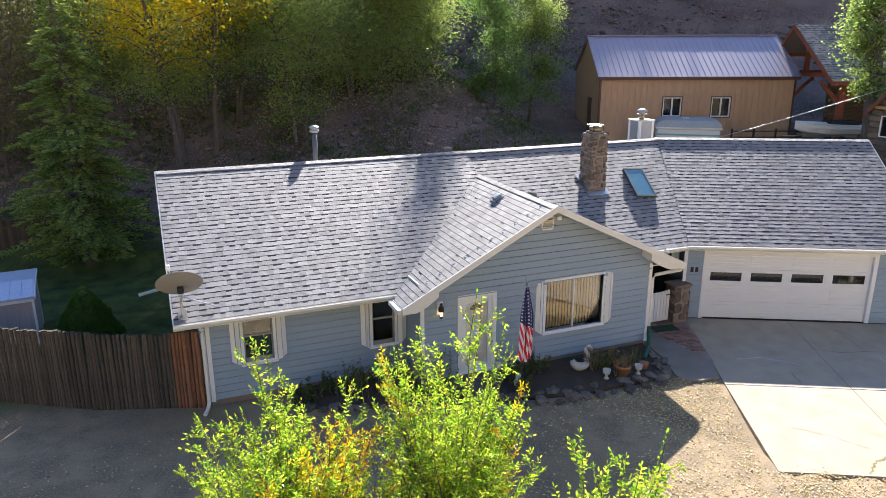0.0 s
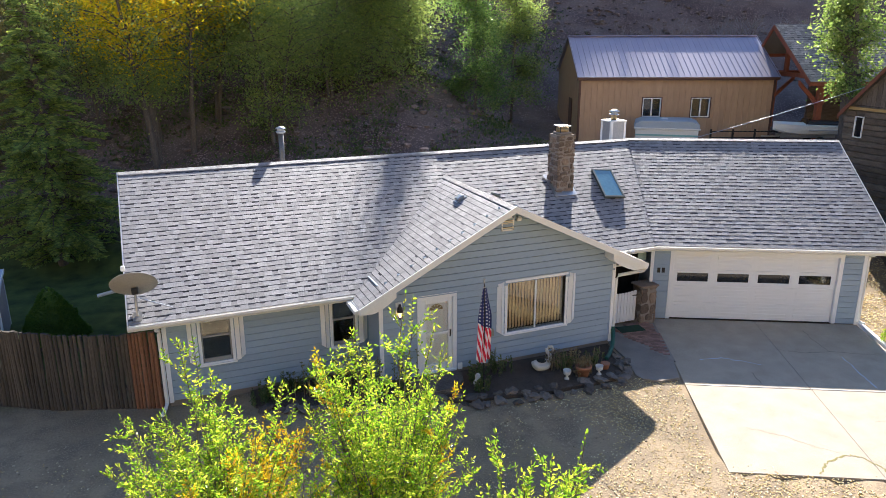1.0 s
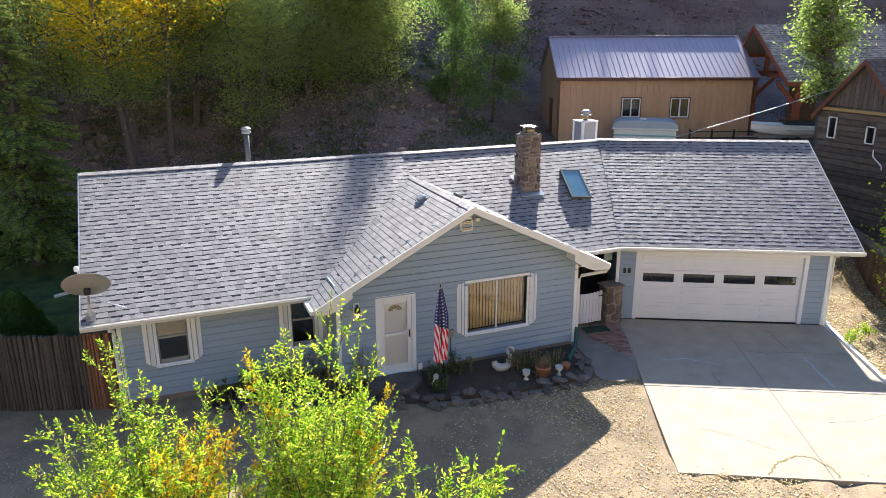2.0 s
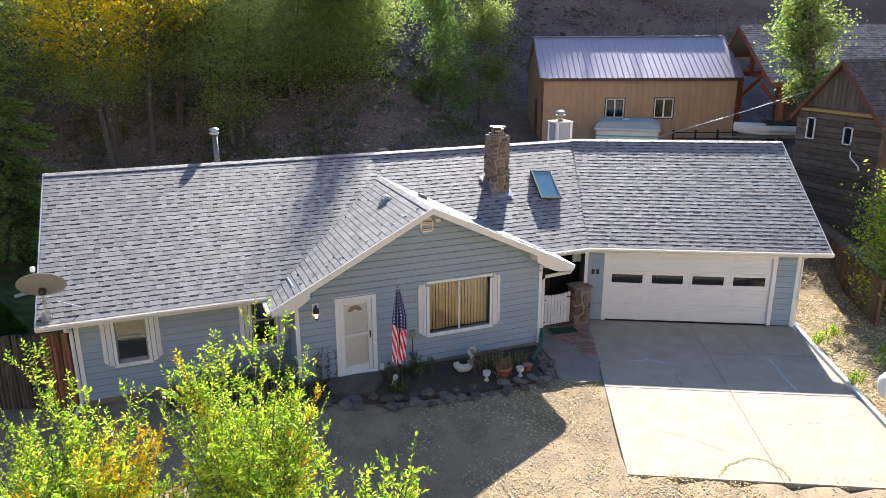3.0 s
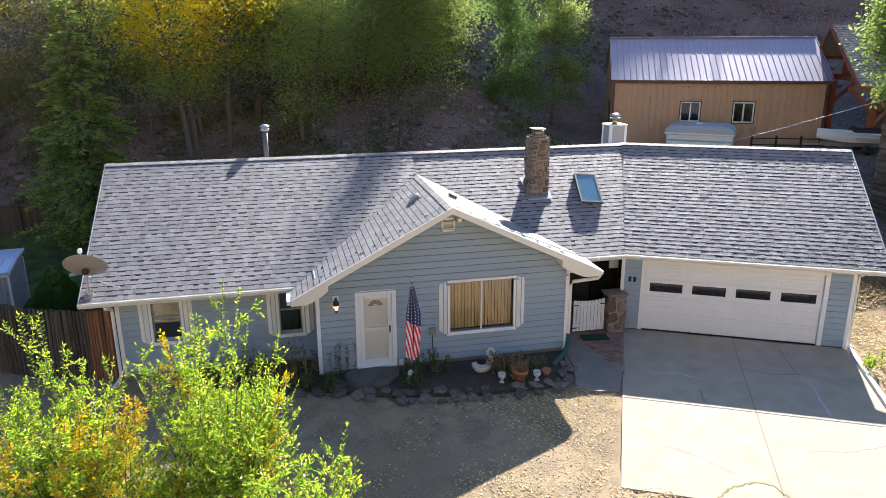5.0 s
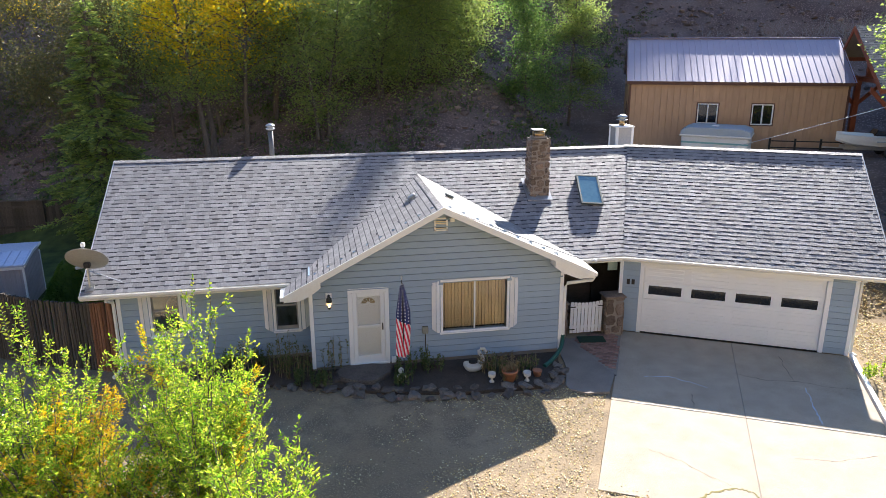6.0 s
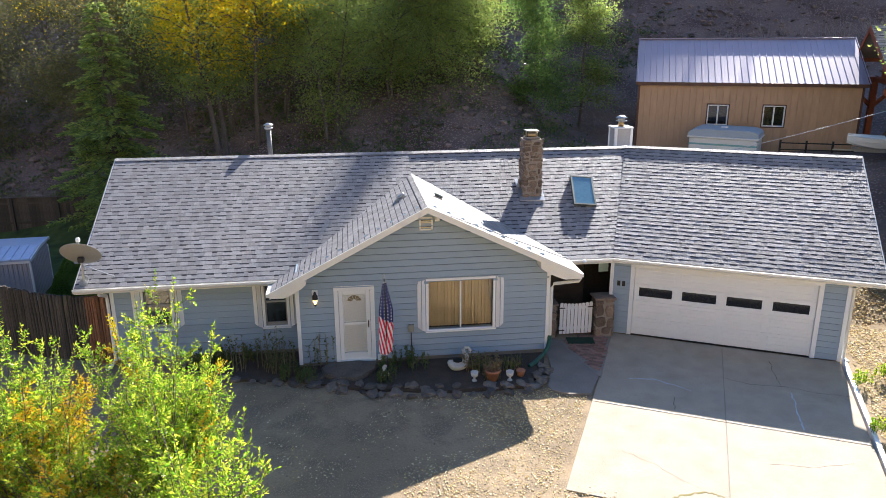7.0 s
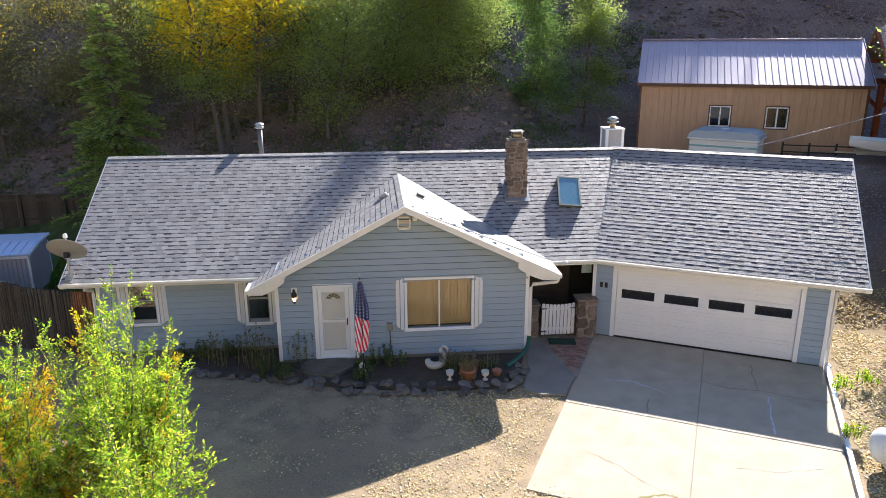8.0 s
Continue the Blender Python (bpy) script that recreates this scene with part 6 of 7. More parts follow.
def sapling(x, y, height, spread, seed, label, stems=40, leaf=0.08, yellow=0.0, laterals=10, yellow_side=None):
    """Young elm-like tree: stems fanning from the ground, arching side shoots lined with oval leaves, bare-ended leaders."""
    r = random.Random(seed)
    z0 = ground_height(x, y)
    t = thing("sapling", label, "young tree", Matrix.Translation((x, y, z0)), group="saplings in front of the house")
    wood = bmesh.new()
    green, gold = [], []

    def leafy(p0, p1, dest, gap, droop=0.0):
        d = p1 - p0
        n_ = max(3, int(d.length / gap))
        dn = d.normalized()
        side = dn.cross(Vector((r.uniform(-0.4, 0.4), r.uniform(-0.4, 0.4), 1))).normalized()
        for i in range(n_):
            q = p0 + d * ((i + r.uniform(0.1, 0.7)) / n_)
            ld = dn * 0.55 + (side if i % 2 else -side) * 0.85 + rvec(r) * 0.4
            ln = leaf * r.uniform(0.65, 1.2)
            dest.append((q, ld, ln, ln * r.uniform(0.42, 0.56)))
        dest.append((p1, dn, leaf, leaf * 0.45))

    for k in range(stems):
        a = r.uniform(0, 2 * math.pi)
        rad = spread * math.sqrt(r.uniform(0.01, 1)) * 0.85
        top = height * (1 - 0.42 * (rad / spread) ** 1.6) * r.choice((0.6, 0.68, 0.75, 0.82, 0.9, 1.0))
        end = Vector((rad * math.cos(a), rad * math.sin(a), top))
        mid = Vector((end.x * 0.42, end.y * 0.42, top * r.uniform(0.42, 0.52)))
        pts = [mid * 2 * f * (1 - f) + end * f * f + Vector((r.uniform(-1, 1), r.uniform(-1, 1), 0)) * 0.05 * f for f in [i / 8 for i in range(9)]]
        tube(wood, pts, 0.022, 4, 0.004, caps=False)
        out = Vector((math.cos(a), math.sin(a), 0))
        isgold = (top < height * 0.8 and end.normalized().dot(Vector(yellow_side)) > 0.12 and r.random() < yellow) if yellow_side else r.random() < yellow
        dest = gold if isgold else green
        leafy(pts[6], pts[8], dest, leaf * 0.5)
        for i in range(laterals):
            f = 0.24 + 0.70 * (i + r.uniform(0, 1)) / laterals
            j = min(7, int(f * 8))
            base = pts[j].lerp(pts[j + 1], f * 8 - j)
            b_ = r.uniform(0, 2 * math.pi)
            d = (out * r.uniform(0.0, 0.7) + Vector((math.cos(b_), math.sin(b_), r.uniform(0.5, 1.7)))).normalized()
            ln = r.uniform(0.35, 0.95) * (1.25 - f) + 0.12
            tip = base + d * ln + Vector((0, 0, 0.12 * ln))
            tube(wood, [base, base + d * ln * 0.5, tip], 0.007, 3, 0.003, caps=False)
            leafy(base.lerp(tip, 0.12), tip, dest, leaf * 0.42)
            for s_ in range(3):
                q = base.lerp(tip, r.uniform(0.2, 0.8))
                leafy(q, q + (d * 0.7 + rvec(r, 0.3) * 0.8).normalized() * ln * r.uniform(0.3, 0.5), dest, leaf * 0.42)
    tagged(part("stem", wood, M_BARK, t), kind="stuff")
    tagged(leaf_cloud("foliage", green, M_LEAF_BRIGHT, t, oval=True), kind="stuff")
    if gold:
        tagged(leaf_cloud("foliage", gold, M_LEAF_YELLOW, t, oval=True), "yellow autumn leaves", kind="stuff")
    return t


sapling(1.3, 9.1, 5.0, 1.7, 101, "young leafy tree turning from green to golden yellow", 52, 0.066, 0.7, 11, (0.75, -0.5, 0.05))
sapling(3.75, 8.9, 5.5, 1.6, 102, "bright green young tree with upright leafy shoots", 54, 0.066, 0.02, 11)
sapling(2.4, 8.3, 3.6, 1.3, 105, "low leafy green young tree with some yellow", 32, 0.064, 0.2, 9)
sapling(5.0, 6.4, 4.8, 1.2, 103, "sparse pale green young tree with narrow shoots", 24, 0.075, 0.0, 8)
sapling(-1.35, 7.2, 3.3, 0.8, 104, "low yellowish green young tree", 18, 0.06, 0.3, 8)


def broadleaf(x, y, height, crown, seed, mat, label, leaves=5200, size=0.22, base=0.35, trunk=0.16, lean=0.0, gold=None, stems=1, col=False, clump=0.5):
    """Tapered trunk and forking limbs; leaves gathered in uneven clumps round the limb ends."""
    r = random.Random(seed)
    z0 = ground_height(x, y) - 0.1
    t = thing("tree", label, "tree", Matrix.Translation((x, y, z0)), group="hillside trees")
    wood = bmesh.new()
    tips = []
    for s in range(stems):
        la = r.uniform(0, 6.28)
        off = Vector((r.uniform(-1, 1), r.uniform(-1, 1), 0)) * clump * (stems > 1)
        bend = Vector((math.cos(la), math.sin(la), 0)) * (lean + r.uniform(0.02, 0.1)) * height * (0.15 if col else 1.0)
        tr = [off + bend * (i / 7) ** 1.5 + Vector((r.uniform(-1, 1), r.uniform(-1, 1), 0)) * 0.06 + Vector((0, 0, height * 0.86 * i / 7)) for i in range(8)]
        tube(wood, tr, trunk, 8, trunk * 0.2)
        for k in range(46 if col else 30):
            f = r.uniform(base, 0.97)
            j = min(6, int(f * 7))
            p = tr[j].lerp(tr[j + 1], f * 7 - j)
            a = r.uniform(0, 6.28)
            reach = crown * (1.2 - 0.8 * f if col else math.sin(math.pi * min(1, (f - base) / (1.06 - base)) * 0.85 + 0.35)) * r.uniform(0.6, 1.1)
            e = p + Vector((math.cos(a) * reach, math.sin(a) * reach, reach * (r.uniform(-0.7, 0.2) if col else r.uniform(0.15, 0.75))))
            m_ = p.lerp(e, 0.5) + Vector((0, 0, 0.12 * reach))
            tube(wood, [p, m_, e], trunk * 0.32, 5, 0.012, caps=False)
            tips += [(e, 0.55), (m_.lerp(e, 0.4), 0.5), (m_, 0.35)]
        tips.append((tr[-1], 0.7))
    green, golden = [], []
    zs = [p.z for p, _ in tips]
    for i in range(leaves):
        p, k = r.choice(tips)
        g = Vector((r.gauss(0, 1), r.gauss(0, 1), r.gauss(0, 0.75))) * k * crown * 0.5
        q = p + g
        d = Vector((r.uniform(-1, 1), r.uniform(-1, 1), r.uniform(-0.9, 0.5)))
        row = (q, d, size * r.uniform(0.6, 1.3), size * r.uniform(0.4, 0.7))
        if gold and q.z > height * gold[0] + r.gauss(0, 0.08) * height and r.random() < gold[1] and noise.noise(Vector((q.x, q.y, q.z + seed)) * 0.45) > -0.3:
            golden.append(row)
        else:
            green.append(row)
    part("trunk", wood, M_BARK, t)
    if green:
        tagged(leaf_cloud("crown", green, mat, t), kind="stuff")
    if golden:
        tagged(leaf_cloud("crown", golden, M_LEAF_GOLD, t), "golden autumn leaves", kind="stuff")
    return t


def spruce(x, y, height, radius, seed, label, low=0.05, detail=1.0):
    """Conifer: straight trunk, whorls of drooping branches carrying flat needle sprays."""
    r = random.Random(seed)
    z0 = ground_height(x, y) - 0.1
    t = thing("spruce", label, "spruce tree", Matrix.Translation((x, y, z0)), group="spruces")
    wood = bmesh.new()
    tube(wood, [(0, 0, 0), (0.03, 0, height * 0.5), (0, 0, height)], 0.22, 8, 0.02)
    needles = []
    z = height * low
    while z < height * 0.985:
        f = z / height
        R = radius * (1 - f) ** 0.85 * (1.0 if f > 0.12 else 0.75) * r.uniform(0.78, 1.14)
        for k in range(r.randint(6, 8)):
            a = r.uniform(0, 6.28)
            L = R * r.uniform(0.7, 1.12) + 0.1
            d = Vector((math.cos(a), math.sin(a), 0))
            p0 = Vector((0, 0, z + r.uniform(-.12, .12)))
            pts = [p0 + d * L * i / 4 + Vector((0, 0, 0.10 * L * math.sin(i / 4 * 3.0) - 0.16 * L * (i / 4) ** 1.5 + 0.07 * L * (i == 4))) for i in range(5)]
            tube(wood, pts, 0.03, 4, 0.006, caps=False)
            side = Vector((-d.y, d.x, 0))
            n_ = int(L * 34 * detail) + 4
            for i in range(n_):
                g = r.uniform(0.12, 1.0)
                j = min(3, int(g * 4))
                q = pts[j].lerp(pts[j + 1], g * 4 - j)
                w = L * 0.34 * (1.08 - g) + 0.12
                for sd in (-1, 1):
                    tw = (d * 0.65 + side * sd * r.uniform(0.5, 1.0) + Vector((0, 0, r.uniform(-0.35, 0.15)))).normalized()
                    q2 = q + tw * w * r.uniform(0.1, 0.7)
                    needles.append((q2, tw + rvec(r) * 0.25, r.uniform(0.12, 0.24), r.uniform(0.045, 0.08)))
        z += height * 0.022 + 0.05
    part("trunk", wood, M_BARK, t)
    tagged(leaf_cloud("needles", needles, M_NEEDLE, t), kind="stuff")
    return t


spruce(-2.6, 29.3, 10.1, 3.0, 201, "tall dark green spruce at the lawn's edge", detail=1.4)

hill_trees = (
    # x, y, height, crown, material, leaves, gold, stems, label
    (1.6, 34.2, 9.8, 2.6, M_LEAF_OLIVE, 13000, (0.48, 0.92), 4, "slender tree with a golden autumn top"),
    (-1.0, 36.5, 8.6, 2.4, M_LEAF_OLIVE, 5200, (0.85, 0.2), 1, "olive green tree with yellowing top"),
    (4.2, 36.0, 8.8, 2.6, M_LEAF_OLIVE, 6000, (0.66, 0.45), 2, "grey-olive leafy tree on the slope"),
    (-6.0, 36.0, 9.0, 2.8, M_LEAF_DULL, 5200, None, 1, "olive green tree on the slope"),
    (7.4, 39.0, 8.0, 2.8, M_LEAF_OLIVE, 6000, None, 1, "dull olive leafy tree on the slope"),
    (12.0, 36.3, 7.2, 3.0, M_LEAF_OLIVE, 9500, None, 2, "broad olive green tree reaching low"),
    (9.6, 43.5, 7.2, 3.0, M_LEAF_GREEN, 6000, None, 1, "green tree high on the slope"),
    (14.6, 42.0, 7.5, 2.6, M_LEAF_GREEN, 6000, None, 1, "fresh green tree on the slope"),
    (17.05, 34.3, 13.2, 1.7, M_LEAF_GREEN, 9500, (0.88, 0.2), 1, "narrow fresh green tree hanging low"),
    (20.2, 36.2, 13.6, 1.5, M_LEAF_OLIVE, 7000, (0.72, 0.35), 1, "olive tree with yellowing top"),
    (-11.5, 38.0, 8.5, 3.0, M_LEAF_DULL, 5000, (0.7, 0.15), 1, "olive tree with a few yellow leaves"),
    (1.0, 43.0, 7.2, 3.2, M_LEAF_OLIVE, 6000, (0.5, 0.3), 1, "tall olive tree on the slope"),
    (-5.0, 43.5, 7.4, 3.2, M_LEAF_DULL, 6000, (0.6, 0.1), 1, "tall olive tree on the slope"),
    (5.5, 46.0, 6.6, 3.4, M_LEAF_OLIVE, 6000, None, 1, "tall olive tree on the slope"),
    (-15.0, 45.0, 7.2, 3.2, M_LEAF_DULL, 5000, None, 1, "tall olive tree on the slope"),
    (6.4, 33.6, 8.0, 2.2, M_LEAF_OLIVE, 4500, None, 2, "low olive tree behind the house"),
    (9.2, 36.0, 9.0, 2.4, M_LEAF_OLIVE, 6000, None, 2, "low olive tree behind the house"),
    (14.6, 37.5, 8.0, 2.0, M_LEAF_OLIVE, 4500, None, 2, "dim olive tree on the slope"),
    (10.0, 49.0, 6.5, 3.4, M_LEAF_OLIVE, 6000, None, 1, "tall olive tree on the slope"),
    (15.5, 48.0, 6.5, 3.2, M_LEAF_GREEN, 5000, None, 1, "green tree high on the slope"),
    (-9.0, 42.0, 7.5, 3.2, M_LEAF_DULL, 5000, (0.6, 0.12), 1, "yellowing tree on the slope"),
)
for i, (x, y, h, c, mt_, n_, gold, st, lab) in enumerate(hill_trees):
    broadleaf(x, y, h, c, 300 + i, mt_, lab, int(n_ * 2.6), 0.135, 0.10 if i in (5, 8, 9) else (0.34 if i < 3 else 0.14), 0.09 if i != 0 else 0.14, 0.08, gold, st, col=(i in (5, 8, 9)), clump=1.6 if i == 0 else 0.5)



def undergrowth():
    """Low brush and leaf debris over the slope behind the house."""
    rr = random.Random(88)
    lv = []
    for i in range(2600):
        x, y = rr.uniform(-12, 30), rr.uniform(27, 52)
        if ground_height(x, y) < 0.9 or (x > 19 and y < 41 - 0.41 * (x - 20)):
            continue
        if noise.noise(Vector((x * 0.3, y * 0.3, 9.0))) < rr.uniform(-0.4, 0.3):
            continue
        s = rr.uniform(0.15, 0.5)
        for k in range(26):
            q = Vector((x + rr.gauss(0, s), y + rr.gauss(0, s), 0))
            q.z = ground_height(q.x, q.y) + rr.uniform(0, 0.5) * s
            lv.append((q, rvec(rr, 0.5), rr.uniform(0.1, 0.24), rr.uniform(0.05, 0.12)))
    root = thing("hillside_brush", "low dull green brush and debris on the slope", "brush", kind="stuff")
    tagged(leaf_cloud("foliage", lv, M_WEED, root), kind="stuff")


undergrowth()


def loose_stones(name, label, mat, seed, count, xs, ys, small, large, keep):
    """Loose angular stones lying on the ground where keep(x, y, z) holds."""
    rs = np.random.RandomState(seed)
    base = bmesh.new()
    bmesh.ops.create_icosphere(base, subdivisions=1, radius=0.5)
    shape = np.array([tuple(v_.co) for v_ in base.verts])
    tri_ = np.array([[v_.index for v_ in f_.verts] for f_ in base.faces])
    base.free()
    verts, faces, c = [], [], 0
    for i in range(count):
        x, y = rs.uniform(*xs), rs.uniform(*ys)
        z = ground_height(x, y)
        if not keep(x, y, z):
            continue
        s_ = small + large * rs.random_sample() ** 3
        v_ = shape * rs.uniform(0.65, 1.25, (len(shape), 1)) * np.array((s_ * rs.uniform(0.8, 1.5), s_, s_ * rs.uniform(0.4, 0.8)))
        a_ = rs.uniform(0, 6.28)
        rot = np.array(((math.cos(a_), -math.sin(a_), 0), (math.sin(a_), math.cos(a_), 0), (0, 0, 1)))
        verts.append(v_ @ rot.T + (x, y, z + 0.05 * s_))
        faces.append(tri_ + c)
        c += len(shape)
    me = bpy.data.meshes.new("stones")
    me.from_pydata(np.concatenate(verts).tolist(), [], np.concatenate(faces).tolist())
    me.materials.append(mat)
    root = thing(name, label, "stones", kind="stuff")
    ob = new("stones", me)
    ob.parent = root
    tagged(ob, kind="stuff")


def on_yard(x, y, z):
    p = Vector((x - 15.45, y - 16.36, 0))
    return not (p.dot(U) > -0.6 and p.dot(NIN) > -8.3) and not (1.5 < x and y > 13.2 - 0.12 * (x - 7)) and noise.noise(Vector((x * 0.7, y * 0.7, 4.0))) > -0.25


loose_stones("hillside_talus", "loose brown angular stones on the slope", surface("talus stone", (0.10, 0.072, 0.062), (0.25, 0.19, 0.165), 0.9, 2.0, 14, 0.5, per="island", spread=0.45),
             44, 9000, (-16, 44), (27, 64), 0.12, 0.4, lambda x, y, z: z > 1.0 and not (x > 18 and y < 42 - 0.41 * (x - 20)))
loose_stones("yard_pebbles", "small brown pebbles scattered over the yard", surface("yard pebble", (0.22, 0.165, 0.105), (0.52, 0.41, 0.27), 0.95, 6.0, 40, 0.4, per="island", spread=0.5),
             45, 12000, (-6, 14), (6, 15.5), 0.012, 0.05, on_yard)

# unseen trees added on the ridge's crest to throw shadows on the roofs
for i, (x, y, top, c) in enumerate(((52.2, 75.0, 42.75, 0.85), (54.6, 74.2, 41.85, 0.9), (61.5, 71.5, 42.85, 1.0))):
    hh = max(2.5, top - ground_height(x, y))
    broadleaf(x, y, hh, c, 700 + i, M_LEAF_OLIVE, "unseen crest tree added to shade the roofs", 4500, 0.3, 0.55, 0.12)

# bright tree by the pavilion, bare shrubs above it
broadleaf(29.8, 22.4, 8.3, 1.4, 401, M_LEAF_SAGE, "sunlit grey-green tree beside the pavilion", 9000, 0.16, 0.42, 0.42, 0.0)
broadleaf(24.4, 13.2, 5.3, 1.3, 402, M_LEAF_BRIGHT, "green leafy shrub beside the board fence", 9000, 0.13, 0.12, 0.06, 0.02, None, 3)


def bare_shrub(x, y, height, seed):
    """Leafless grey shrub: stems forking into thin twigs."""
    r = random.Random(seed)
    t = thing("bare_shrub", "leafless grey shrub on the slope", "shrub", Matrix.Translation((x, y, ground_height(x, y) - 0.05)), group="bare shrubs")
    wood = bmesh.new()

    def grow(p, d, ln, rad, depth):
        e = p + d * ln
        tube(wood, [p, p.lerp(e, 0.5) + rvec(r) * 0.05 * ln, e], rad, 4, rad * 0.55, caps=False)
        if depth:
            for k in range(3):
                grow(p.lerp(e, r.uniform(0.5, 1.0)), (d + rvec(r) * 0.65).normalized(), ln * r.uniform(0.55, 0.8), rad * 0.55, depth - 1)
    for k in range(9):
        grow(Vector((r.uniform(-.2, .2), r.uniform(-.2, .2), 0)), Vector((r.uniform(-1, 1), r.uniform(-1, 1), 1.3)).normalized(), height * r.uniform(0.3, 0.42), 0.03, 3)
    tagged(part("stem", wood, surface("pale grey twig", (0.22, 0.2, 0.19), (0.36, 0.33, 0.31), 0.9, 4, 30, 0.2), t), kind="stuff")


for i, (x, y, h) in enumerate(((33.6, 39.5, 3.4), (36.2, 37.5, 3.8), (39.0, 38.0, 3.2), (31.0, 41.0, 2.6), (42.0, 36.5, 3.6))):
    bare_shrub(x, y, h, 810 + i)


def cone_shrub():
    t = thing("cone_shrub", "clipped cone-shaped evergreen shrub on the lawn", "shrub", Matrix.Translation((-2.3, 22.1, ground_height(-2.3, 22.1) - 0.05)))
    r = random.Random(31)
    leaves = []
    for i in range(9000):
        f = 1 - math.sqrt(r.random())
        R = 0.95 * (1 - f) ** 0.75
        a = r.uniform(0, 6.28)
        bump = 1 + 0.12 * noise.noise(Vector((math.cos(a) * 2, math.sin(a) * 2, f * 5)))
        rad = R * bump * r.uniform(0.86, 1.02)
        p = Vector((rad * math.cos(a), rad * math.sin(a), f * 1.65))
        leaves.append((p, Vector((math.cos(a), math.sin(a), 0.9)) + rvec(r) * 0.5, r.uniform(0.05, 0.1), r.uniform(0.025, 0.05)))
    core = lathe([(0.82, 0.0), (0.78, 0.2), (0.62, 0.6), (0.4, 1.05), (0.15, 1.45), (0.02, 1.55)], 14)
    part("core", core, M_SHRUB, t)
    tagged(leaf_cloud("foliage", leaves, M_SHRUB, t), kind="stuff")


cone_shrub()


# ---------- garden bed ----------
rock_meshes = [rock_mesh("rock", 60 + i, 0.5) for i in range(9)]
for me in rock_meshes:
    me.materials.append(M_ROCK)
bed = [(2.6, 15.55), (3.6, 14.95), (4.7, 14.75), (5.7, 14.5), (6.4, 14.2), (7.4, 13.75), (8.4, 13.5), (9.6, 13.38), (10.8, 13.25), (11.6, 13.35), (12.1, 13.8), (12.35, 14.4)]
r = random.Random(17)


def rock(x, y, s, h, lift=0.0):
    o_ = tagged(new("garden_rock", r.choice(rock_meshes)), "rough grey-brown garden edging rock", "rock", group="garden rocks")
    o_.matrix_basis = Matrix.LocRotScale((x, y, ground_height(x, y) + h * 0.16 + lift), Euler((r.uniform(-.2, .2), r.uniform(-.2, .2), r.uniform(0, 6))), (s, s * r.uniform(0.7, 1.0), h))


for (x0, y0), (x1, y1) in zip(bed, bed[1:]):
    L = math.hypot(x1 - x0, y1 - y0)
    for i in range(max(2, int(L / 0.34))):
        f = (i + r.uniform(0.2, 0.8)) / max(2, int(L / 0.34))
        for row in range(2 if x0 > 5 else 1):
            s = r.uniform(0.2, 0.44)
            rock(x0 + (x1 - x0) * f + r.uniform(-.06, .06), y0 + (y1 - y0) * f + row * 0.3 + r.uniform(-.08, .08), s, s * r.uniform(0.7, 1.0), row * 0.05)
for i in range(12):
    rock(r.uniform(8.2, 12.0), r.uniform(13.9, 14.9), r.uniform(0.12, 0.28), r.uniform(0.12, 0.25))
rock(6.25, 14.75, 0.34, 0.34)
tagged(part("soil_bed", prism(bmesh.new(), [P(2.6, 15.6, 0.03), P(3.6, 15.0, 0.03), P(5.7, 14.6, 0.03), P(7.4, 13.9, 0.03), P(9.6, 13.5, 0.04), P(11.6, 13.5, 0.04), P(12.3, 14.4, 0.03), P(12.55, 15.40, 0.03), P(5.7, 15.40, 0.04), P(5.6, 16.43, 0.04), P(2.6, 16.43, 0.04)], (0, 0, -0.25)),
            surface("dark garden soil", (0.045, 0.034, 0.026), (0.12, 0.09, 0.068), 0.95, 3, 35, 0.9, depth=0.04)), "dark soil garden bed below the front wall", "garden bed", kind="structure")

# flat stone step at the front door
step_pts = [P(6.35, 14.72, 0.16), P(6.75, 14.35, 0.16), P(7.3, 14.32, 0.16), P(7.72, 14.75, 0.16), P(7.85, 15.2, 0.16), P(7.3, 15.36, 0.16), P(6.5, 15.33, 0.16), P(6.3, 15.05, 0.16)]
bm = prism(bmesh.new(), step_pts, (0, 0, -0.3))
bmesh.ops.bevel(bm, geom=bm.edges[:], offset=0.03, segments=2, affect='EDGES')
tagged(part("stone_step", bm, M_ROCK), "large flat rough stone step below the front door", "stone step")


def stalks(x, y, n_, h, seed, label, mat, leaf_mat, spread=0.35, leaves=26, name="garden_plant"):
    """Upright garden plant: thin stems with small leaves."""
    rr = random.Random(seed)
    t = thing(name, label, "plant", Matrix.Translation((x, y, 0.03)), group="bed plants")
    bm_ = bmesh.new()
    lv = []
    for k in range(n_):
        b_ = Vector((rr.uniform(-spread, spread) * 0.6, rr.uniform(-spread, spread) * 0.4, 0))
        hh = h * rr.uniform(0.6, 1.05)
        e = b_ + Vector((rr.uniform(-.25, .25) * hh * 0.5, rr.uniform(-.25, .25) * hh * 0.4, hh))
        tube(bm_, [b_, b_.lerp(e, 0.5) + Vector((0.02, 0, 0.02)), e], 0.008, 4, 0.004, caps=False)
        for i in range(leaves):
            q = b_.lerp(e, rr.uniform(0.15, 1.0))
            lv.append((q, rvec(rr, 0.1), rr.uniform(0.04, 0.11), rr.uniform(0.02, 0.05)))
    tagged(part("stem", bm_, mat, t), kind="stuff")
    tagged(leaf_cloud("foliage", lv, leaf_mat, t), kind="stuff")


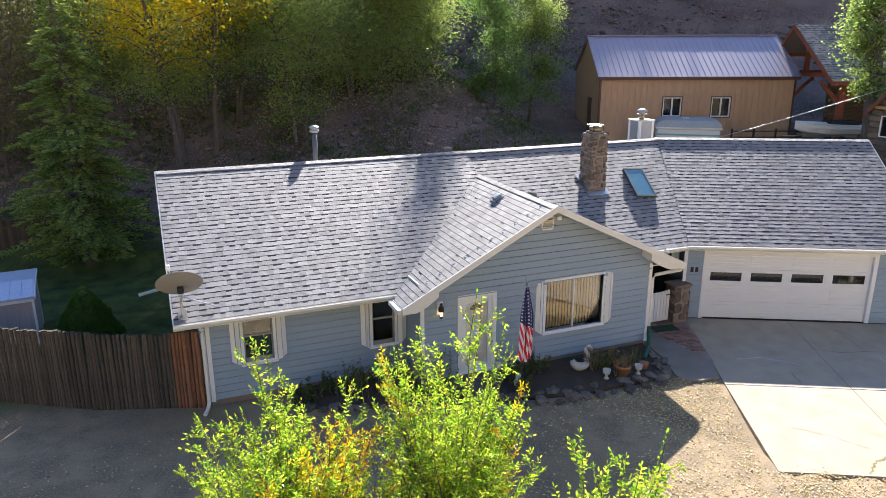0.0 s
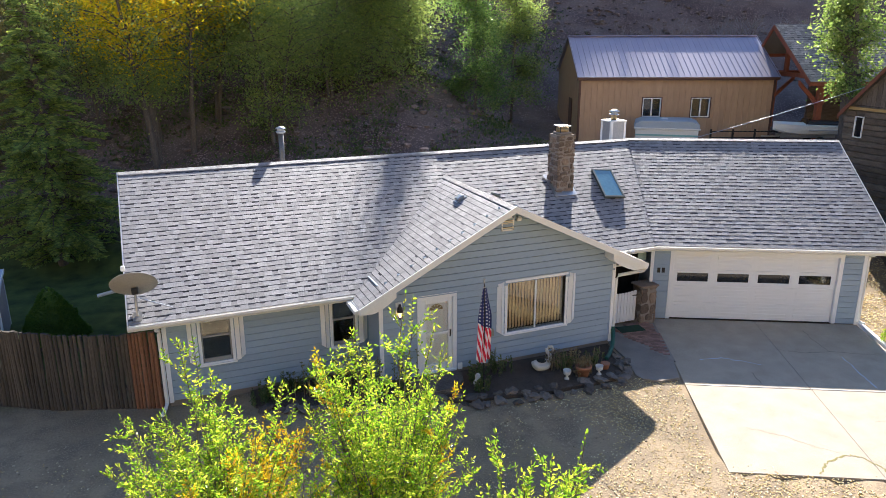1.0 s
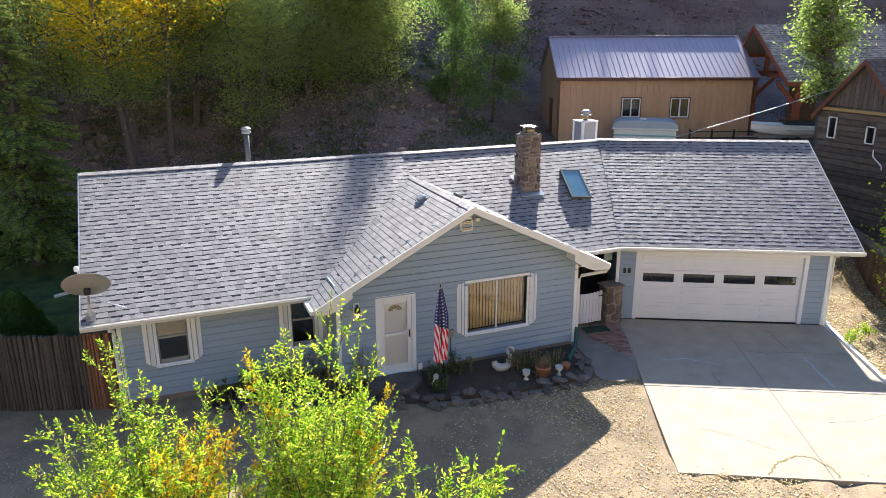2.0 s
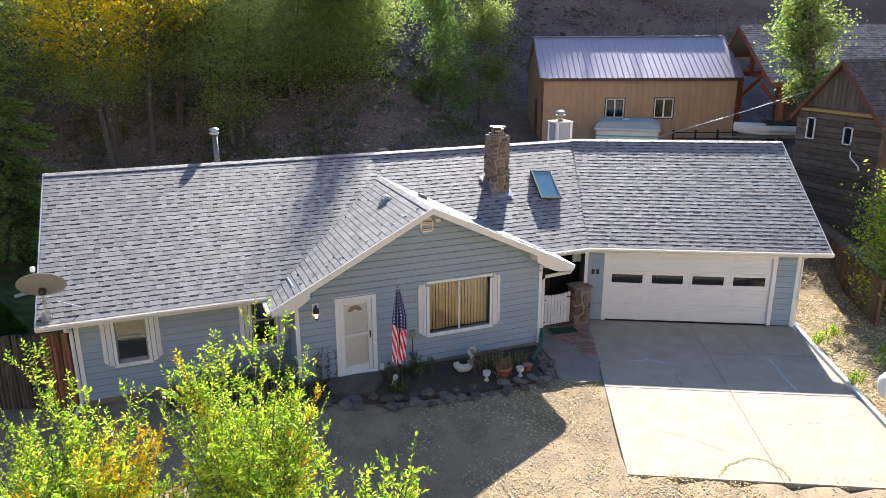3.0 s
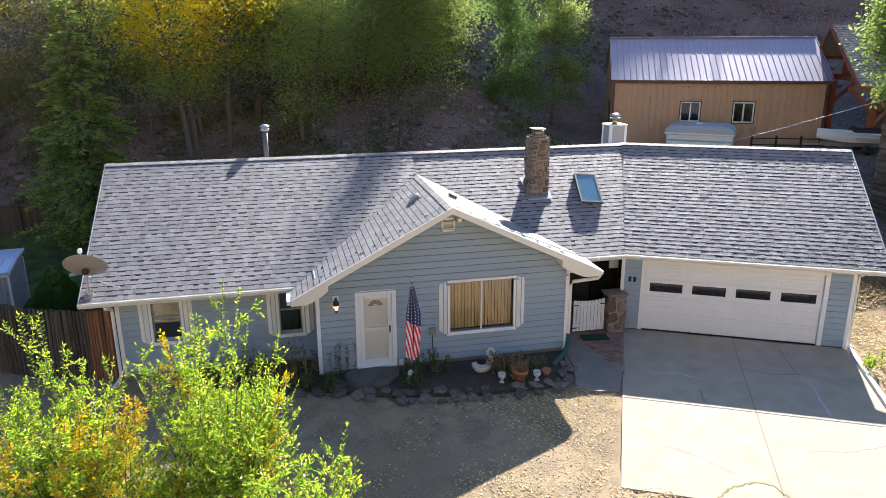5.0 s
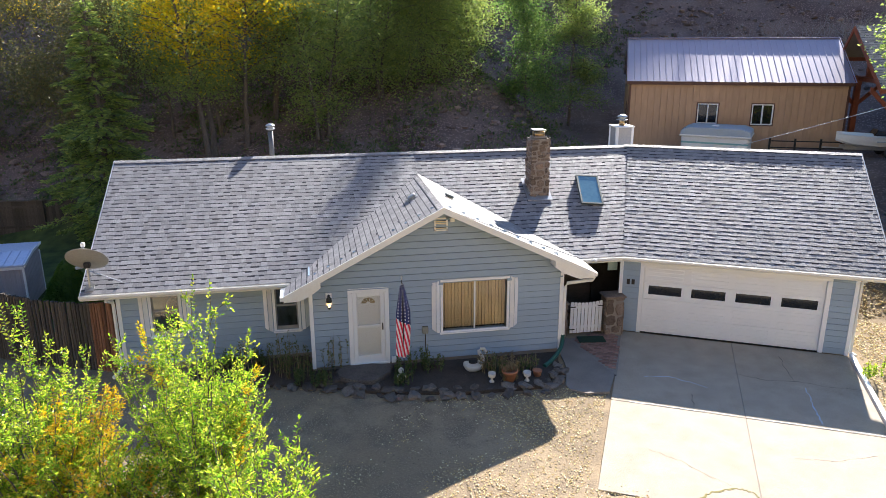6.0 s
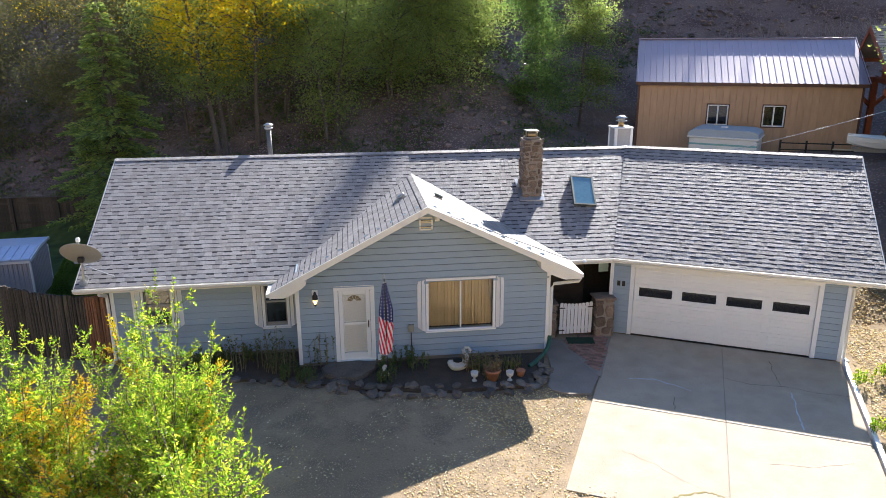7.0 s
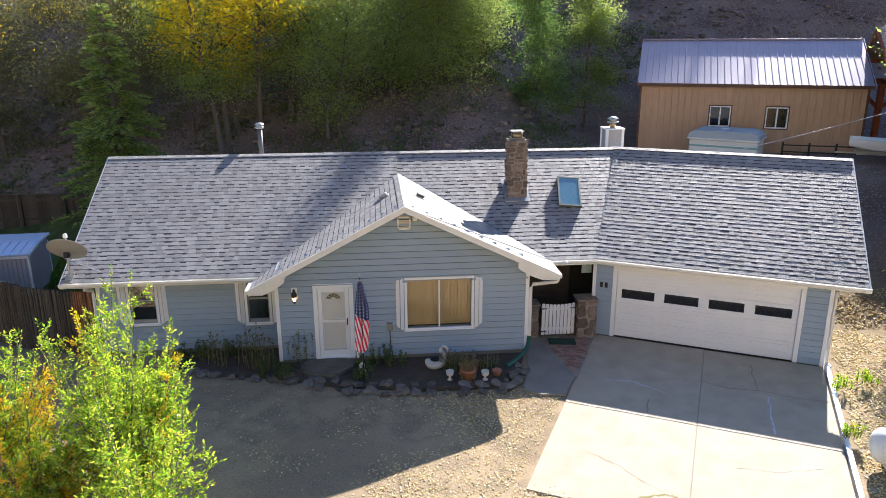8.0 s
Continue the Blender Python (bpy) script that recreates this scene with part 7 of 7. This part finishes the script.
for i, (x, y, h, k) in enumerate(((3.75, 15.6, 0.95, 7), (4.2, 15.4, 1.1, 8), (4.75, 15.5, 1.2, 9), (5.2, 15.3, 1.3, 10), (5.45, 15.0, 1.1, 9), (4.95, 15.15, 0.9, 8), (6.1, 15.2, 1.1, 6), (6.45, 15.25, 1.0, 5))):
    stalks(x, y, k, h, 500 + i, "dry brown upright garden stalks with seed heads", M_DRY, M_WEED, 0.3, 16)
for i, (x, y, h, k) in enumerate(((3.0, 15.9, 0.45, 14), (3.5, 16.0, 0.5, 14), (4.4, 16.0, 0.5, 14), (5.5, 14.75, 0.45, 16), (5.9, 14.55, 0.4, 16), (8.1, 14.7, 0.55, 12), (8.5, 15.0, 0.7, 9), (8.9, 14.8, 0.6, 10), (8.0, 14.2, 0.4, 12), (2.8, 15.7, 0.35, 12))):
    stalks(x, y, k, h, 540 + i, "low green leafy garden weeds", M_WEED, M_WEED, 0.45, 26, "low_plant")
for i, (x, y) in enumerate(((10.55, 14.35), (10.85, 14.5), (11.35, 14.3), (10.3, 14.6))):
    stalks(x, y, 16, 0.55, 570 + i, "bushy dried flowering plant with pale heads", M_DRY, M_DRY if i % 2 else M_WEED, 0.4, 14, "dried_flower")
for i, (x, y) in enumerate(((21.35, 11.2), (20.1, 9.7), (21.0, 12.6), (20.6, 10.6), (19.0, 10.2), (20.2, 12.4))):
    stalks(x, y, 12, 0.35, 580 + i, "green weeds growing beside the kerb", M_WEED, M_LEAF_BRIGHT, 0.4, 18, "low_plant")


def swan():
    t = thing("swan_planter", "white plaster swan planter with curved neck", "planter", Matrix.Translation((9.95, 14.68, 0.03)))
    body = bmesh.new()
    bmesh.ops.create_uvsphere(body, u_segments=18, v_segments=10, radius=0.22)
    for v_ in body.verts:
        v_.co.x *= 1.25
        v_.co.z = v_.co.z * 0.75 + 0.14 + (0.16 if v_.co.x < -0.2 else 0.0) * max(0, -v_.co.x)
        if v_.co.z > 0.22 and abs(v_.co.x) < 0.15:
            v_.co.z -= 0.06
    for f_ in body.faces:
        f_.smooth = True
    part("body", body, M_PLASTER, t)
    nk = bmesh.new()
    tube(nk, [(0.20, 0, 0.16), (0.27, 0, 0.26), (0.25, 0, 0.38), (0.17, 0, 0.48), (0.15, 0, 0.56), (0.21, 0, 0.62), (0.29, 0, 0.61), (0.35, 0, 0.52), (0.36, 0, 0.47)], 0.06, 8, 0.035)
    part("neck", nk, M_PLASTER, t)
    part("soil", lathe([(0.13, 0.0), (0.13, 0.01)], 12), M_DARK, t, "", Matrix.Translation((0, 0, 0.245)))


swan()


def pot(x, y, prof, mat, name, label):
    t = thing(name, label, "plant pot", Matrix.Translation((x, y, 0.035)))
    part("bowl", lathe(prof, 16), mat, t)
    return t


pt = pot(10.75, 13.88, [(0.12, 0), (0.19, 0.26), (0.21, 0.26), (0.21, 0.32), (0.18, 0.32), (0.17, 0.28)], M_TERRA, "flower_pot", "terracotta flower pot with dried flowers")
stalks(10.75, 13.9, 22, 0.62, 590, "dried flowers growing in the terracotta pot", M_DRY, M_DRY, 0.3, 16, "dried_flower")
for x, y in ((10.28, 13.92), (11.2, 13.82)):
    pot(x, y, [(0.07, 0), (0.06, 0.03), (0.03, 0.06), (0.03, 0.1), (0.09, 0.15), (0.105, 0.26), (0.09, 0.25), (0.06, 0.2)], M_PLASTER, "urn", "small white footed plaster urn")
pot(11.55, 14.05, [(0.09, 0), (0.12, 0.14), (0.13, 0.16), (0.11, 0.16)], M_TERRA, "flower_pot", "small empty terracotta pot")
fig = thing("garden_ornament", "small pale garden ornament beside the step", "ornament", Matrix.Translation((7.98, 14.45, 0.05)))
part("body", lathe([(0.1, 0), (0.12, 0.08), (0.06, 0.2), (0.08, 0.28), (0.03, 0.34)], 10), M_PLASTER, fig)


# ---------- flag ----------
def flag():
    t = thing("flag", "stars and stripes flag hanging limp from a thin pole", "flag", Matrix.Translation((8.03, 14.22, 0.26)))
    pole = bmesh.new()
    tube(pole, [(0, 0, -0.45), (0.0, 0, 1.4), (-0.02, 0, 2.62)], 0.012, 8)
    part("pole", pole, M_BLACK, t)
    part("finial", lathe([(0.01, 0), (0.03, 0.02), (0.012, 0.05), (0.035, 0.09), (0.005, 0.13)], 8), M_GALV, t, "", Matrix.Translation((-0.02, 0, 2.62)))
    part("clip", boxed(-0.04, 0.02, -0.02, 0.02, 2.5, 2.53), M_GALV, t)
    nu, nv = 26, 40
    top, bot = 2.52, 0.62
    verts, uvs, faces = [], [], []
    for j in range(nv + 1):
        f = j / nv
        w = 0.1 + 0.26 * min(1, f * 2.6) - 0.06 * max(0, f - 0.6)
        for i in range(nu + 1):
            g = i / nu
            fold = 0.05 * math.sin(g * 15 + f * 1.5) * (0.4 + 0.6 * f)
            verts.append((-0.03 - 0.05 * f + (g - 0.38) * w + 0.03 * f * math.sin(f * 3), -0.02 + fold, top + (bot - top) * f - 0.1 * (1 - g) * (1 - f) * 0.5 - 0.08 * math.sin(g * 3.1) * f))
            uvs.append((g, f))
    for j in range(nv):
        for i in range(nu):
            a = j * (nu + 1) + i
            faces.append((a, a + 1, a + nu + 2, a + nu + 1))
    me = bpy.data.meshes.new("cloth")
    me.from_pydata(verts, [], faces)
    lay = me.uv_layers.new(name="cloth")
    for lp in me.loops:
        lay.data[lp.index].uv = uvs[lp.vertex_index]
    me.polygons.foreach_set("use_smooth", [True] * len(faces))
    m, n, l, b = material("flag cloth")
    tc = n.new("ShaderNodeUVMap")
    sep = n.new("ShaderNodeSeparateXYZ")
    l.new(tc.outputs[0], sep.inputs[0])

    def math_node(op, a, c, clamp=False):
        x = n.new("ShaderNodeMath")
        x.operation = op
        x.use_clamp = clamp
        for k, s in enumerate((a, c)):
            if isinstance(s, (int, float)):
                x.inputs[k].default_value = s
            elif s is not None:
                l.new(s, x.inputs[k])
        return x.outputs[0]
    slant = math_node('ADD', math_node('MULTIPLY', sep.outputs["X"], 4.0), math_node('MULTIPLY', sep.outputs["Y"], -5.6))
    stripe = math_node('GREATER_THAN', math_node('FRACT', slant, None), 0.5)
    mixa = n.new("ShaderNodeMix")
    mixa.data_type = 'RGBA'
    mixa.inputs["A"].default_value, mixa.inputs["B"].default_value = (0.74, 0.035, 0.07, 1), (0.86, 0.82, 0.82, 1)
    l.new(stripe, mixa.inputs["Factor"])
    sc = n.new("ShaderNodeVectorMath")
    sc.operation = 'MULTIPLY'
    sc.inputs[1].default_value = (4.0, 22.0, 1)
    l.new(tc.outputs[0], sc.inputs[0])
    fr = n.new("ShaderNodeVectorMath")
    fr.operation = 'FRACTION'
    l.new(sc.outputs[0], fr.inputs[0])
    ds = n.new("ShaderNodeVectorMath")
    ds.operation = 'DISTANCE'
    ds.inputs[1].default_value = (0.5, 0.5, 0)
    l.new(fr.outputs[0], ds.inputs[0])
    star = math_node('LESS_THAN', ds.outputs["Value"], 0.2)
    mixb = n.new("ShaderNodeMix")
    mixb.data_type = 'RGBA'
    mixb.inputs["A"].default_value, mixb.inputs["B"].default_value = (0.018, 0.028, 0.14, 1), (0.85, 0.85, 0.87, 1)
    l.new(star, mixb.inputs["Factor"])
    canton = math_node('LESS_THAN', math_node('ADD', sep.outputs["Y"], math_node('MULTIPLY', sep.outputs["X"], -0.12)), 0.46)
    mixc = n.new("ShaderNodeMix")
    mixc.data_type = 'RGBA'
    l.new(canton, mixc.inputs["Factor"])
    l.new(mixa.outputs["Result"], mixc.inputs["A"])
    l.new(mixb.outputs["Result"], mixc.inputs["B"])
    l.new(mixc.outputs["Result"], b.inputs["Base Color"])
    b.inputs["Roughness"].default_value = 0.8
    me.materials.append(m)
    c = new("cloth", me)
    c.parent = t


flag()


# ---------- litter ----------
def litter():
    rr = random.Random(71)
    lv = []

    def drop(x, y, s):
        z = ground_height(x, y) + 0.012
        lv.append((Vector((x, y, z)), Vector((rr.uniform(-1, 1), rr.uniform(-1, 1), rr.uniform(-0.01, 0.07))), s * rr.uniform(0.6, 1.3), s * rr.uniform(0.4, 0.8)))
    for i in range(26000):
        x, y = rr.uniform(3, 13.5), rr.uniform(6.5, 13.4)
        p = Vector((x, y, 0)) - Vector((15.45, 16.36, 0))
        if p.dot(U) > -0.55 and p.dot(NIN) > -8.2:
            continue
        if noise.noise(Vector((x * 0.5, y * 0.5, 0))) + 0.75 * (x - 9.5) / 4 > rr.uniform(-0.5, 0.9):
            drop(x, y, 0.055)
    for i in range(17000):
        x, y = rr.uniform(18.2, 26), rr.uniform(7.5, 17.5)
        p = Vector((x, y, 0)) - Vector((15.45, 16.36, 0))
        if p.dot(U) < 6.1:
            continue
        drop(x, y, 0.085)
    for i in range(700):
        x, y = rr.uniform(-6, 6), rr.uniform(11, 15)
        drop(x, y, 0.05)
    for i in range(260):
        p = gp(rr.uniform(-0.4, 5.6), rr.uniform(7.6, 9.2))
        drop(p.x, p.y, 0.06)
    root = thing("leaf_litter", "dry fallen leaves scattered over the yard", "leaves", kind="stuff")
    tagged(leaf_cloud("leaves", lv, M_LITTER, root, True), kind="stuff")


litter()
